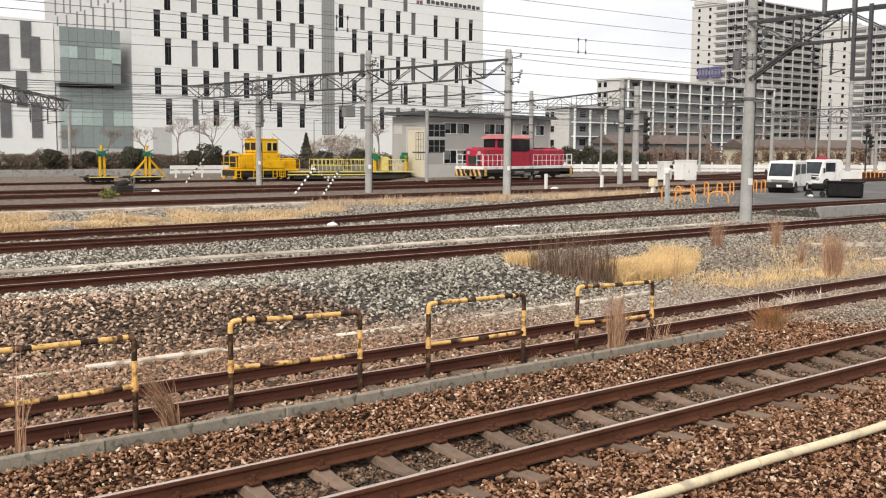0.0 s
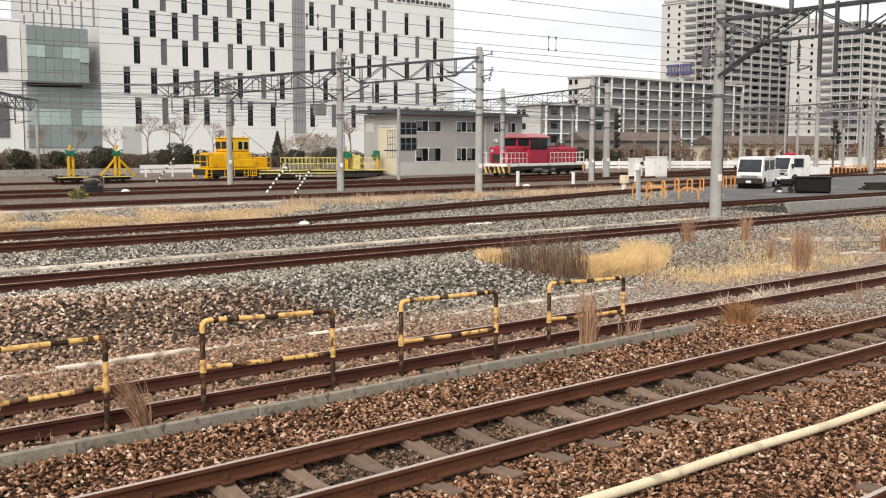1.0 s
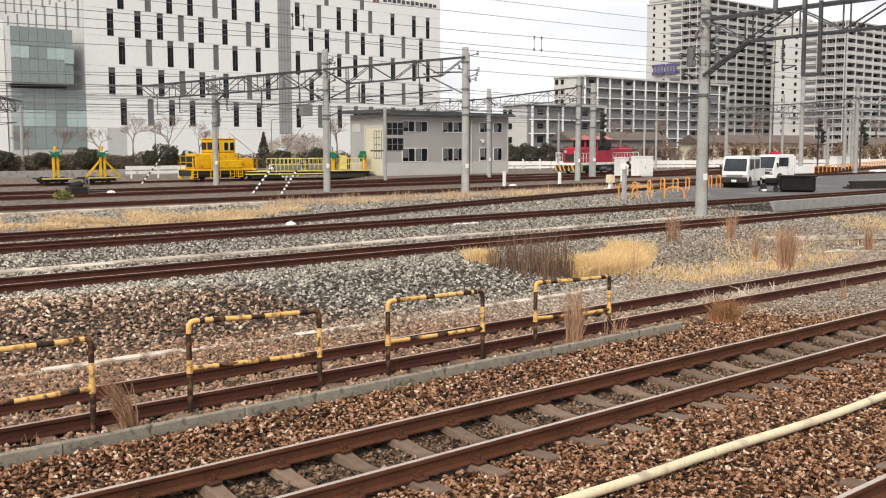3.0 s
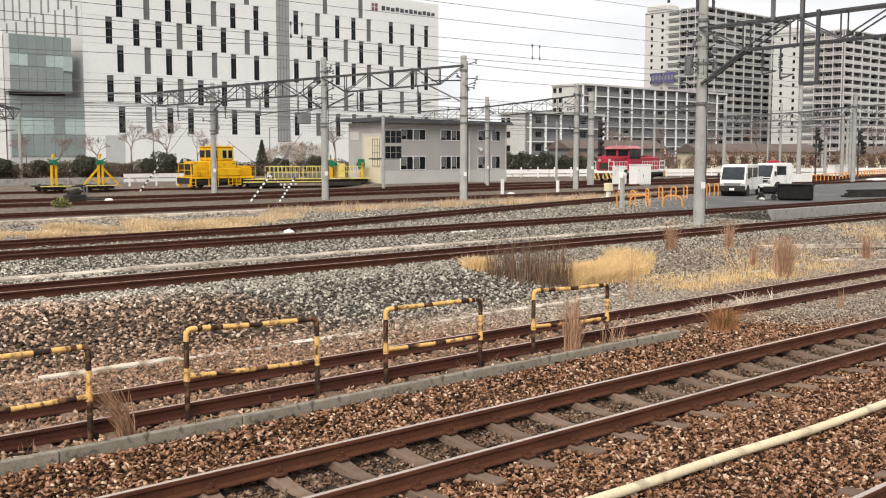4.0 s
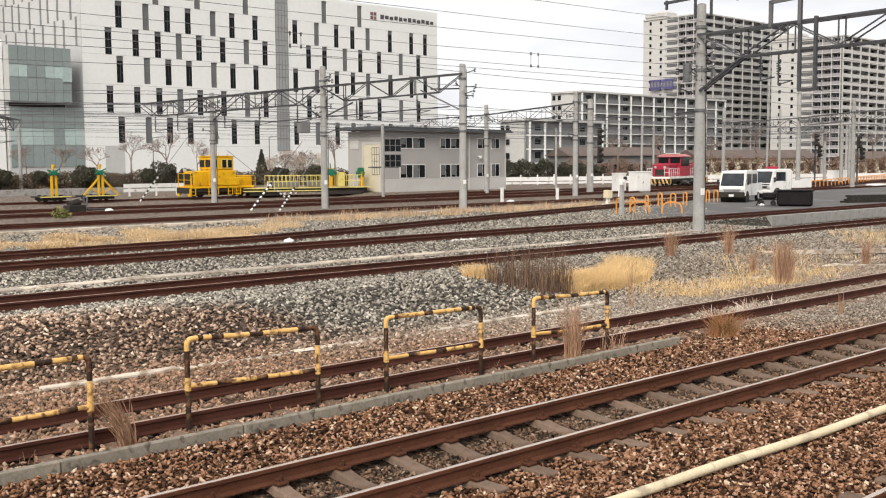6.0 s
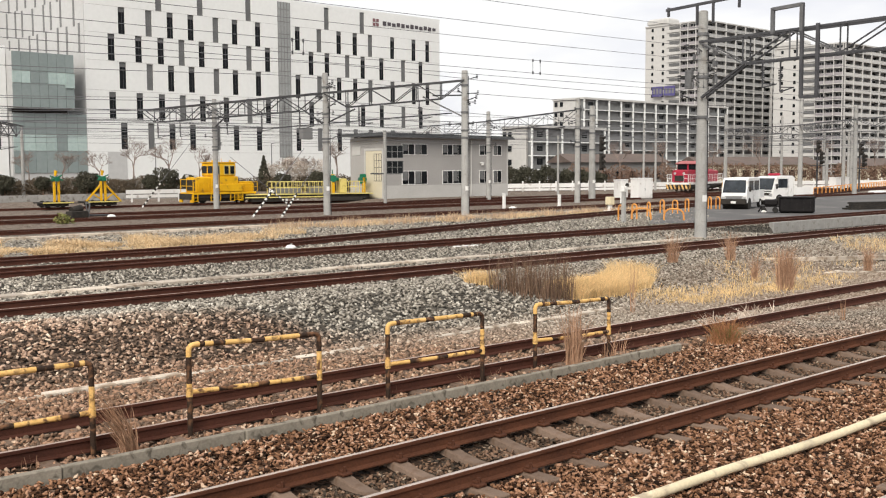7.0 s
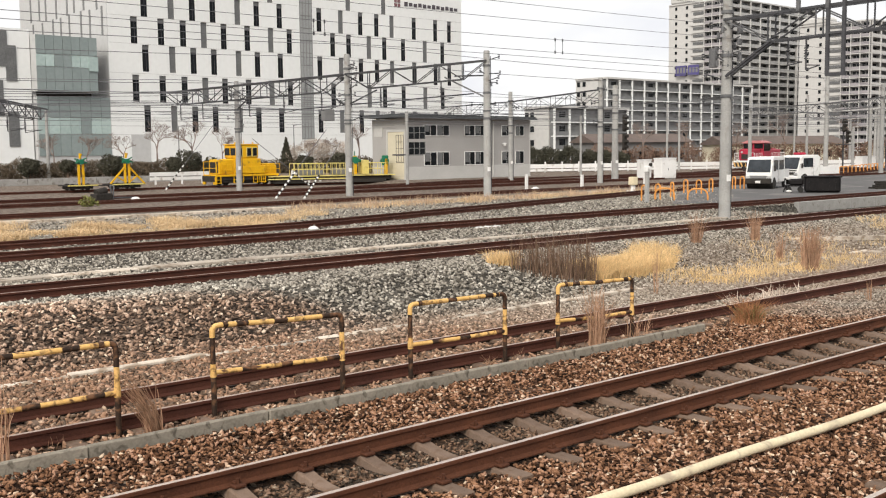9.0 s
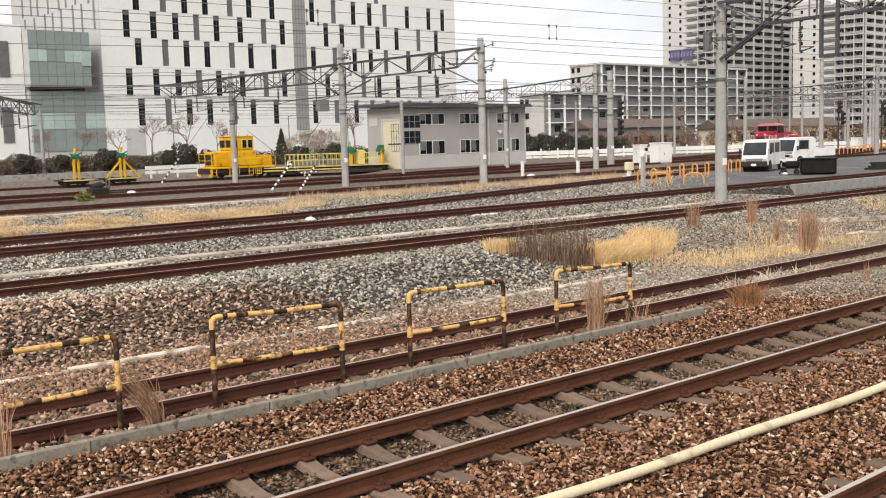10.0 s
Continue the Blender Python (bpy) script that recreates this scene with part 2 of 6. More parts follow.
M_CONC = mat("grey_concrete", (0.36, 0.35, 0.33), (0.25, 0.24, 0.225), 0.9, 0, 1.5, 40, 0.25, (0.14, 0.12, 0.10), 0.2)
M_CURB = mat("old_curb_concrete", (0.28, 0.248, 0.20), (0.19, 0.168, 0.135), 0.92, 0, 5.5, 40, 0.3, (0.10, 0.086, 0.068), 0.22, rand=0.10)
M_PALE = mat("pale_concrete", (0.60, 0.525, 0.44), (0.42, 0.36, 0.295), 0.9, 0, 2.0, 40, 0.2, (0.27, 0.21, 0.155), 0.3, rand=0.24)
M_CREAM = mat("cream_cable_cover", (0.72, 0.63, 0.44), (0.58, 0.50, 0.34), 0.7, 0, 2.0, 30, 0.1, (0.40, 0.33, 0.24), 0.08)
M_POLE = mat("spun_concrete_pole", (0.395, 0.39, 0.372), (0.27, 0.265, 0.253), 0.85, 0, 1.3, 30, 0.15, (0.26, 0.245, 0.225), 0.14, rand=0.08)
M_GALV = mat("galvanised_steel", (0.18, 0.18, 0.182), (0.12, 0.12, 0.122), 0.55, 0.4, 1.5, 30, 0.05)
M_DARKST = mat("dark_gantry_steel", (0.10, 0.10, 0.105), (0.06, 0.06, 0.065), 0.6, 0.3, 1.5, 30, 0.05)
M_BEAM = mat("weathered_beam_steel", (0.085, 0.085, 0.088), (0.05, 0.05, 0.053), 0.6, 0.3, 1.5, 30, 0.05)
M_WIRE = mat("weathered_wire", (0.20, 0.20, 0.21), None, 0.6, 0.4, 1, 5, 0)
M_FY = mat("worn_yellow_paint", (0.74, 0.47, 0.18), (0.60, 0.35, 0.11), 0.6, 0, 6, 60, 0.15, (0.10, 0.05, 0.03), 0.28)
M_FB = mat("worn_black_paint", (0.020, 0.014, 0.011), (0.05, 0.029, 0.019), 0.7, 0, 6, 60, 0.2, (0.17, 0.085, 0.045), 0.38)
M_RED = mat("faded_red_paint", (0.41, 0.030, 0.060), (0.30, 0.024, 0.044), 0.45, 0, 0.8, 20, 0.03, (0.16, 0.03, 0.03), 0.12)
M_WHITE = mat("white_paint", (0.78, 0.77, 0.75), (0.66, 0.65, 0.63), 0.5, 0, 0.8, 20, 0.03, (0.45, 0.42, 0.38), 0.1)
M_BLACK = mat("black_running_gear", (0.022, 0.021, 0.02), (0.05, 0.043, 0.036), 0.7, 0.1, 3, 30, 0.1)
M_YEL = mat("machine_yellow_paint", (0.74, 0.42, 0.012), (0.60, 0.33, 0.01), 0.45, 0, 1.2, 20, 0.03, (0.30, 0.17, 0.03), 0.12)
M_PYEL = mat("pale_yellow_paint", (0.66, 0.56, 0.20), (0.52, 0.43, 0.14), 0.5, 0, 1.2, 20, 0.03, (0.35, 0.26, 0.08), 0.15)
M_ORANGE = mat("orange_plastic", (0.72, 0.33, 0.085), (0.58, 0.24, 0.06), 0.5, 0, 2, 20, 0.02)
M_GREEN = mat("green_machine_paint", (0.02, 0.17, 0.09), (0.015, 0.10, 0.06), 0.5, 0, 2, 20, 0.03)
M_GLASS = mat("dark_window_glass", (0.006, 0.007, 0.008), (0.016, 0.018, 0.020), 0.08, 0, 0.5, 3, 0, spec=0.12)
M_SOFTGL = mat("window_glass_with_blinds", (0.17, 0.172, 0.17), (0.10, 0.102, 0.105), 0.3, 0, 0.6, 5, 0)
M_SCREEN = mat("windscreen_glass", (0.014, 0.018, 0.022), (0.035, 0.042, 0.05), 0.06, 0, 1.2, 3, 0, spec=0.5)
M_STRIPG = mat("pale_grey_glass", (0.33, 0.34, 0.335), (0.25, 0.26, 0.258), 0.25, 0, 0.3, 3, 0, spec=0.3)
M_TEAL = mat("teal_curtain_glass", (0.235, 0.275, 0.27), (0.20, 0.24, 0.237), 0.2, 0, 0.15, 2, 0, rand=0.05, spec=0.3)
M_TEALL = mat("pale_teal_glass", (0.40, 0.49, 0.47), (0.32, 0.40, 0.385), 0.15, 0, 0.2, 2, 0, rand=0.12, spec=0.3)
M_BWHITE = mat("white_wall_panels", (0.75, 0.76, 0.75), (0.69, 0.70, 0.69), 0.7, 0, 0.05, 1.5, 0)
M_BGREY = mat("light_grey_and_shaded_wall", (0.49, 0.49, 0.485), (0.43, 0.43, 0.425), 0.7, 0, 0.05, 1.5, 0)
M_HOUSE = mat("grey_siding", (0.375, 0.362, 0.347), (0.325, 0.314, 0.30), 0.7, 0, 0.4, 8, 0.05)
M_HBASE = mat("pale_base_wall", (0.50, 0.49, 0.47), (0.43, 0.42, 0.40), 0.8, 0, 0.5, 10, 0.05)
M_ROOF = mat("dark_sheet_roof", (0.085, 0.09, 0.092), (0.055, 0.06, 0.062), 0.55, 0.2, 0.5, 8, 0.05)
M_BROOF = mat("brown_tile_roof", (0.15, 0.115, 0.10), (0.10, 0.08, 0.07), 0.7, 0, 0.5, 8, 0.05)
M_SHUT = mat("cream_shutter", (0.62, 0.57, 0.44), (0.54, 0.49, 0.37), 0.6, 0, 0.6, 10, 0.03)
M_FRAME = mat("aluminium_frame", (0.55, 0.55, 0.54), None, 0.4, 0.4, 1, 10, 0)
M_APTW = mat("apartment_white_concrete", (0.54, 0.53, 0.51), (0.47, 0.465, 0.45), 0.8, 0, 0.05, 1, 0)
M_APTP = mat("balcony_parapet_panel", (0.42, 0.415, 0.405), (0.35, 0.347, 0.34), 0.8, 0, 0.05, 1, 0)
M_LILAC = mat("lilac_grey_parapet", (0.33, 0.31, 0.32), (0.27, 0.255, 0.265), 0.8, 0, 0.05, 1, 0)
M_GRIDRAIL = mat("grey_grating_and_recess_shade", (0.20, 0.205, 0.205), (0.155, 0.16, 0.161), 0.8, 0, 0.05, 1, 0)
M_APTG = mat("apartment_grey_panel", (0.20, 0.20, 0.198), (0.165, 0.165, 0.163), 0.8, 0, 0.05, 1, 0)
M_APTD = mat("shaded_balcony_recess", (0.25, 0.245, 0.238), (0.19, 0.187, 0.183), 0.8, 0, 0.3, 2, 0)
M_ASPH = mat("worn_asphalt", (0.135, 0.13, 0.128), (0.10, 0.097, 0.095), 0.9, 0, 0.3, 25, 0.2, (0.19, 0.18, 0.17), 0.2)
M_TYRE = mat("tyre_rubber", (0.02, 0.02, 0.02), (0.035, 0.033, 0.03), 0.85, 0, 4, 30, 0.05)
M_TARP = mat("black_sheeting", (0.006, 0.0055, 0.006), (0.016, 0.014, 0.014), 0.55, 0, 2, 12, 0.4)
M_STRAW = mat("dry_straw_grass", (0.76, 0.55, 0.29), (0.60, 0.42, 0.21), 0.85, 0, 0.8, 10, 0, rand=0.3, island=True)
M_VERGE = mat("bleached_verge_grass", (0.70, 0.52, 0.31), (0.50, 0.36, 0.215), 0.85, 0, 0.8, 10, 0, rand=0.3, island=True)
M_ROOFP = mat("sun_bleached_red_paint", (0.52, 0.22, 0.22), (0.40, 0.13, 0.14), 0.6, 0, 0.8, 20, 0.03)
M_SEED = mat("pale_feathery_heads", (0.66, 0.56, 0.47), (0.50, 0.40, 0.32), 0.9, 0, 0.8, 10, 0, rand=0.25, island=True)
M_REED = mat("dry_brown_reed", (0.46, 0.285, 0.185), (0.27, 0.155, 0.095), 0.85, 0, 0.8, 10, 0, rand=0.35, island=True)
M_PINKG = mat("faded_pinkish_grass", (0.50, 0.36, 0.24), (0.36, 0.25, 0.165), 0.85, 0, 0.8, 10, 0, rand=0.3, island=True)
M_TUSS = mat("reddish_tussock_grass", (0.40, 0.20, 0.095), (0.27, 0.12, 0.06), 0.85, 0, 0.8, 10, 0, rand=0.35, island=True)
M_BRANCH = mat("pale_bare_branches", (0.27, 0.21, 0.18), (0.17, 0.13, 0.112), 0.9, 0, 0.8, 10, 0, rand=0.25, island=True)
M_BLOSSOM = mat("pale_blossom_clumps", (0.54, 0.47, 0.40), (0.34, 0.28, 0.23), 0.9, 0, 0.8, 6, 0, rand=0.3, island=True)
M_STEM = mat("dark_dry_stems", (0.20, 0.13, 0.085), (0.085, 0.055, 0.04), 0.9, 0, 0.8, 10, 0, rand=0.4, island=True)
M_TWIG = mat("grey_brown_twigs", (0.25, 0.158, 0.112), (0.12, 0.075, 0.055), 0.9, 0, 0.8, 10, 0, rand=0.3, island=True)
M_LEAF = mat("dark_hedge_leaves", (0.080, 0.074, 0.052), (0.045, 0.046, 0.033), 0.75, 0, 0.6, 6, 0, rand=0.25, island=True)
M_DRYLEAF = mat("brown_hedge_leaves", (0.155, 0.118, 0.082), (0.09, 0.072, 0.05), 0.8, 0, 0.6, 6, 0, rand=0.25, island=True)
M_LIME = mat("fresh_weed_leaves", (0.21, 0.215, 0.07), (0.15, 0.15, 0.05), 0.7, 0, 0.6, 6, 0, rand=0.3, island=True)
M_BLUE = mat("blue_banner_cloth", (0.10, 0.09, 0.235), (0.08, 0.07, 0.18), 0.7, 0, 0.3, 3, 0)
M_SIGN = mat("dark_sign_paint", (0.10, 0.09, 0.10), None, 0.6, 0, 1, 5, 0)
M_SIGNR = mat("red_sign_paint", (0.24, 0.13, 0.14), None, 0.6, 0, 1, 5, 0)


# ---- mesh helpers ----
class Build:
    """Collects the faces of one mesh."""

    def __init__(self):
        self.v, self.f, self.m = [], [], []

    def add(self, vs, fs, m=0):
        o = len(self.v)
        self.v += [tuple(p) for p in vs]
        self.f += [tuple(i + o for i in f) for f in fs]
        self.m += [m] * len(fs)
        return self

    def box(self, x0, x1, y0, y1, z0, z1, m=0, bev=0.0):
        if bev <= 0:
            vs = [(x, y, z) for z in (z0, z1) for x, y in ((x0, y0), (x1, y0), (x1, y1), (x0, y1))]
            return self.add(vs, [(3, 2, 1, 0), (4, 5, 6, 7), (0, 1, 5, 4), (1, 2, 6, 5), (2, 3, 7, 6), (3, 0, 4, 7)], m)
        b = bev

        def ring(i, z):
            a0, a1, c0, c1 = x0 + i, x1 - i, y0 + i, y1 - i
            return [(a0 + b, c0, z), (a1 - b, c0, z), (a1, c0 + b, z), (a1, c1 - b, z), (a1 - b, c1, z), (a0 + b, c1, z), (a0, c1 - b, z), (a0, c0 + b, z)]

        vs = ring(b, z0) + ring(0, z0 + b) + ring(0, z1 - b) + ring(b, z1)
        fs = [tuple(range(7, -1, -1)), tuple(range(24, 32))]
        for k in range(3):
            fs += [(k * 8 + i, k * 8 + (i + 1) % 8, k * 8 + 8 + (i + 1) % 8, k * 8 + 8 + i) for i in range(8)]
        return self.add(vs, fs, m)

    def rod(self, p, q, r, r2=None, seg=8, m=0):
        r2 = r if r2 is None else r2
        p, q = Vector(p), Vector(q)
        d = (q - p).normalized()
        a = d.cross(Vector((0, 0, 1)) if abs(d.z) < 0.95 else Vector((1, 0, 0))).normalized()
        c = d.cross(a)
        vs = []
        for o, rr in ((p, r), (q, r2)):
            vs += [o + (a * math.cos(k * math.tau / seg) + c * math.sin(k * math.tau / seg)) * rr for k in range(seg)]
        fs = [(i, (i + 1) % seg, seg + (i + 1) % seg, seg + i) for i in range(seg)] + [tuple(range(seg - 1, -1, -1)), tuple(range(seg, 2 * seg))]
        return self.add(vs, fs, m)

    def bar(self, p, q, w, h, m=0):
        """A square bar from p to q."""
        p, q = Vector(p), Vector(q)
        d = (q - p).normalized()
        a = d.cross(Vector((0, 0, 1)) if abs(d.z) < 0.95 else Vector((1, 0, 0))).normalized() * w / 2
        c = d.cross(a).normalized() * h / 2
        vs = [o + s * a + t * c for o in (p, q) for s, t in ((-1, -1), (1, -1), (1, 1), (-1, 1))]
        return self.add(vs, [(3, 2, 1, 0), (4, 5, 6, 7), (0, 1, 5, 4), (1, 2, 6, 5), (2, 3, 7, 6), (3, 0, 4, 7)], m)

    def tube(self, pts, r, seg=8, mats=(0,), band=0.0):
        """A bent tube; with band > 0 the materials change along it."""
        pts = [Vector(p) for p in pts]
        rings, run, total = [], [0.0], 0.0
        for i, p in enumerate(pts):
            d = (pts[min(i + 1, len(pts) - 1)] - pts[max(i - 1, 0)]).normalized()
            a = d.cross(Vector((0, 1, 0)) if abs(d.y) < 0.9 else Vector((0, 0, 1))).normalized()
            c = d.cross(a)
            rings.append([p + (a * math.cos(k * math.tau / seg) + c * math.sin(k * math.tau / seg)) * r for k in range(seg)])
            if i:
                total += (p - pts[i - 1]).length
                run.append(total)
        o = len(self.v)
        for rg in rings:
            self.v += [tuple(p) for p in rg]
        for i in range(len(pts) - 1):
            m = mats[int((run[i] + run[i + 1]) / 2 / band) % len(mats)] if band else mats[0]
            for k in range(seg):
                self.f.append((o + i * seg + k, o + i * seg + (k + 1) % seg, o + (i + 1) * seg + (k + 1) % seg, o + (i + 1) * seg + k))
                self.m.append(m)
        self.f += [tuple(o + k for k in range(seg - 1, -1, -1)), tuple(o + (len(pts) - 1) * seg + k for k in range(seg))]
        self.m += [mats[0], mats[-1]]
        return self

    def prism(self, prof, x0, x1, m=0, mats=None):
        """A profile in y and z, drawn out along x."""
        k = len(prof)
        o = len(self.v)
        self.v += [(x0, y, z) for y, z in prof] + [(x1, y, z) for y, z in prof]
        for i in range(k):
            self.f.append((o + i, o + (i + 1) % k, o + k + (i + 1) % k, o + k + i))
            self.m.append(mats[i] if mats else m)
        self.f += [tuple(o + i for i in range(k - 1, -1, -1)), tuple(o + k + i for i in range(k))]
        self.m += [m, m]
        return self

    def side(self, prof, y0, y1, m=0):
        """A profile in x and z, drawn out along y."""
        k = len(prof)
        fs = [(i, k + i, k + (i + 1) % k, (i + 1) % k) for i in range(k)] + [tuple(range(k)), tuple(range(2 * k - 1, k - 1, -1))]
        return self.add([(x, y0, z) for x, z in prof] + [(x, y1, z) for x, z in prof], fs, m)

    def mesh(self, name, mats, shade=False):
        me = bpy.data.meshes.new(name)
        me.from_pydata(self.v, [], self.f)
        for m in mats if isinstance(mats, (list, tuple)) else [mats]:
            me.materials.append(m)
        me.polygons.foreach_set("material_index", self.m)
        if shade:
            me.polygons.foreach_set("use_smooth", [True] * len(self.f))
            me.set_sharp_from_angle(angle=radians(38))
        bm = bmesh.new()
        bm.from_mesh(me)
        bmesh.ops.recalc_face_normals(bm, faces=bm.faces)
        bm.to_mesh(me)
        bm.free()
        return me


def part(name, b, mats, parent, label="", m=None, shade=False):
    data = b if isinstance(b, bpy.types.Mesh) else b.mesh(name, mats, shade)
    ob = new(name, data)
    ob.parent = parent
    if m is not None:
        ob.matrix_basis = m
    return tagged(ob, label)


def thing(name, m, label, category, group="", kind="", b=None, mats=None, shade=False):
    ob = new(name, b.mesh(name, mats, shade) if b else None)
    ob.matrix_basis = m
    return tagged(ob, label, category, group, kind)


def raw_mesh(name, verts, faces_flat, per, material, smooth=False):
    """A large mesh from arrays; every face has the same number of corners."""
    me = bpy.data.meshes.new(name)
    n = len(faces_flat) // per
    me.vertices.add(len(verts))
    me.vertices.foreach_set("co", np.asarray(verts, dtype=np.float32).ravel())
    me.loops.add(len(faces_flat))
    me.loops.foreach_set("vertex_index", np.asarray(faces_flat, dtype=np.int32))
    me.polygons.add(n)
    me.polygons.foreach_set("loop_start", np.arange(n, dtype=np.int32) * per)
    me.update(calc_edges=True)
    me.materials.append(material)
    if smooth:
        me.polygons.foreach_set("use_smooth", [True] * n)
    return me


YARD = at(0, 0)

# ---- ground ----
def axis(*runs):
    out = []
    for a, b, step in runs:
        out += list(np.arange(a, b, step))
    return np.array(out + [runs[-1][1]])


gu = axis((-3000, -200, 400), (-200, -10, 19), (-10, 60, 0.4), (60, 160, 4), (160, 400, 30), (400, 3200, 400))
gn = axis((-1500, -100, 350), (-100, 0, 20), (0, 32, 0.3), (32, 100, 2), (100, 400, 30), (400, 3400, 500))
UU, NN = np.meshgrid(gu, gn, indexing="ij")
ZZ = gz(UU, NN)
rough_h = np.random.RandomState(3).normal(0, 0.012, ZZ.shape) * (np.abs(UU - 25) < 40) * (np.abs(NN - 20) < 22)
gverts = np.stack([UU, NN, ZZ + rough_h], -1).reshape(-1, 3)
ku = len(gn)
ii, jj = np.meshgrid(np.arange(len(gu) - 1), np.arange(ku - 1), indexing="ij")
gf = np.stack([ii * ku + jj, (ii + 1) * ku + jj, (ii + 1) * ku + jj + 1, ii * ku + jj + 1], -1).reshape(-1)
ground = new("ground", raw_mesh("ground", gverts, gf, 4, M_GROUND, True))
ground.matrix_basis = YARD
tagged(ground, "gravel ground of the railway yard, brown and grey ballast", "ground", kind="structure")


def stones(name, n0, n1, per_m2, seed, size, label, keep=None):
    rs = np.random.RandomState(seed)
    area = 0.945 * (n1 * n1 - n0 * n0)
    k = int(area * per_m2)
    n = np.sqrt(rs.uniform(n0 * n0, n1 * n1, k))
    u = n * rs.uniform(0.22, 2.25 if n1 < 40 else 1.5, k)
    ok = u * SU + n * CU > 7.5
    if keep is not None:
        ok &= keep(u, n, rs)
    u, n = u[ok], n[ok]
    k = len(u)
    cube = np.array([(x, y, z) for z in (-1, 1) for x, y in ((-1, -1), (1, -1), (1, 1), (-1, 1))], float)
    quads = np.array([(3, 2, 1, 0), (4, 5, 6, 7), (0, 1, 5, 4), (1, 2, 6, 5), (2, 3, 7, 6), (3, 0, 4, 7)])
    half = size * np.stack([rs.uniform(0.6, 1.45, k), rs.uniform(0.4, 0.9, k), rs.uniform(0.22, 0.55, k)], -1)
    P = cube[None] * (1 + rs.uniform(-0.45, 0.25, (k, 8, 3))) * half[:, None]
    a, b2, c = rs.uniform(0, math.tau, k), rs.normal(0, 0.55, k), rs.normal(0, 0.55, k)
    ca, sa, cb, sb, cc, sc = np.cos(a), np.sin(a), np.cos(b2), np.sin(b2), np.cos(c), np.sin(c)
    R = np.empty((k, 3, 3))
    R[:, 0] = np.stack([ca * cb, ca * sb * sc - sa * cc, ca * sb * cc + sa * sc], -1)
    R[:, 1] = np.stack([sa * cb, sa * sb * sc + ca * cc, sa * sb * cc - ca * sc], -1)
    R[:, 2] = np.stack([-sb, cb * sc, cb * cc], -1)
    P = np.einsum("kij,kvj->kvi", R, P)
    z = gz(u, n) + rs.uniform(-0.01, 0.03, k)
    P += np.stack([u, n, z], -1)[:, None]
    F = (quads[None] + (np.arange(k) * 8)[:, None, None]).reshape(-1)
    ob = new(name, raw_mesh(name, P.reshape(-1, 3), F, 4, M_STONE))
    ob.matrix_basis = YARD
    return tagged(ob, label, "ballast", kind="stuff")


def off_rails(u, n, rs):
    """Keeps stones clear of the rails and of most of the sleeper tops."""
    ok = np.ones(len(u), bool)
    for c, dn in ((7.42, 0.0), (11.03, 0.0), (3.29, 0.0)):
        for r in (c - 0.566, c + 0.566):
            ok &= np.abs(n - r) > 0.07
        on = (np.abs(n - c) < 1.05) & (np.abs((u - 0.10 + 0.354) % 0.708 - 0.354) < 0.125)
        ok &= ~(on & (rs.uniform(0, 1, len(u)) > np.where(np.abs(n - c) > 0.8, 0.8, 0.012 if c < 9 else 0.45)))
    ok &= ~((np.abs(n - 9.6) < 0.11) & (u < 14.0))
    ok &= (np.abs(n - 13.55) > 0.12) | (rs.uniform(0, 1, len(u)) < 0.28 + 0.25 * np.sin(u * 1.9))
    return ok


# ---- tracks ----
RAIL_PROFILE = [(-0.0635, 0.0), (0.0635, 0.0), (0.0635, 0.012), (0.012, 0.03), (0.008, 0.105), (0.0325, 0.118), (0.0325, 0.146), (0.026, 0.153), (-0.026, 0.153), (-0.0325, 0.146), (-0.0325, 0.118), (-0.008, 0.105), (-0.012, 0.03), (-0.0635, 0.012)]


def rail_mesh(length, shiny, head):
    mats = [0] * len(RAIL_PROFILE)
    mats[7] = 1
    return Build().prism(RAIL_PROFILE, 0, length, 0, mats).mesh("rail", [M_RUST if shiny else M_OLDRAIL, head])


def sleeper_build():
    """A prestressed sleeper: flat seats at both ends, a lower and slimmer waist."""
    b = Build()
    rings = []
    for y in (-1.0, -0.985, -0.46, -0.36, -0.24, -0.12, 0.0, 0.12, 0.24, 0.36, 0.46, 0.985, 1.0):
        k = max(0.0, 1 - (abs(y) / 0.46) ** 2)
        zt, w = -0.055 * k - (0.012 if abs(y) == 1.0 else 0.0), 0.084 - 0.016 * k
        rings.append([(-w - 0.035, y, -0.15), (w + 0.035, y, -0.15), (w, y, zt - 0.014), (w - 0.014, y, zt), (-w + 0.014, y, zt), (-w, y, zt - 0.014)])
    fs = [(j * 6 + i, j * 6 + (i + 1) % 6, j * 6 + 6 + (i + 1) % 6, j * 6 + 6 + i) for j in range(12) for i in range(6)]
    return b.add([p for rg in rings for p in rg], fs + [tuple(range(5, -1, -1)), tuple(range(72, 78))])


SLEEPER = sleeper_build()
SLEEPER_MESH = SLEEPER.mesh("sleeper", M_SLEEPER)
CLIP = Build()
for y in (0.1, -0.1):
    CLIP.box(-0.062, 0.062, y - 0.052, y + 0.052, 0.0, 0.034, bev=0.01).box(-0.035, 0.035, y * 0.72 - 0.03, y * 0.72 + 0.03, 0.03, 0.055, bev=0.006).rod((0, y, 0.02), (0, y, 0.085), 0.017, seg=6)
CLIP_MESH = CLIP.mesh("rail_fastening", M_RUST)


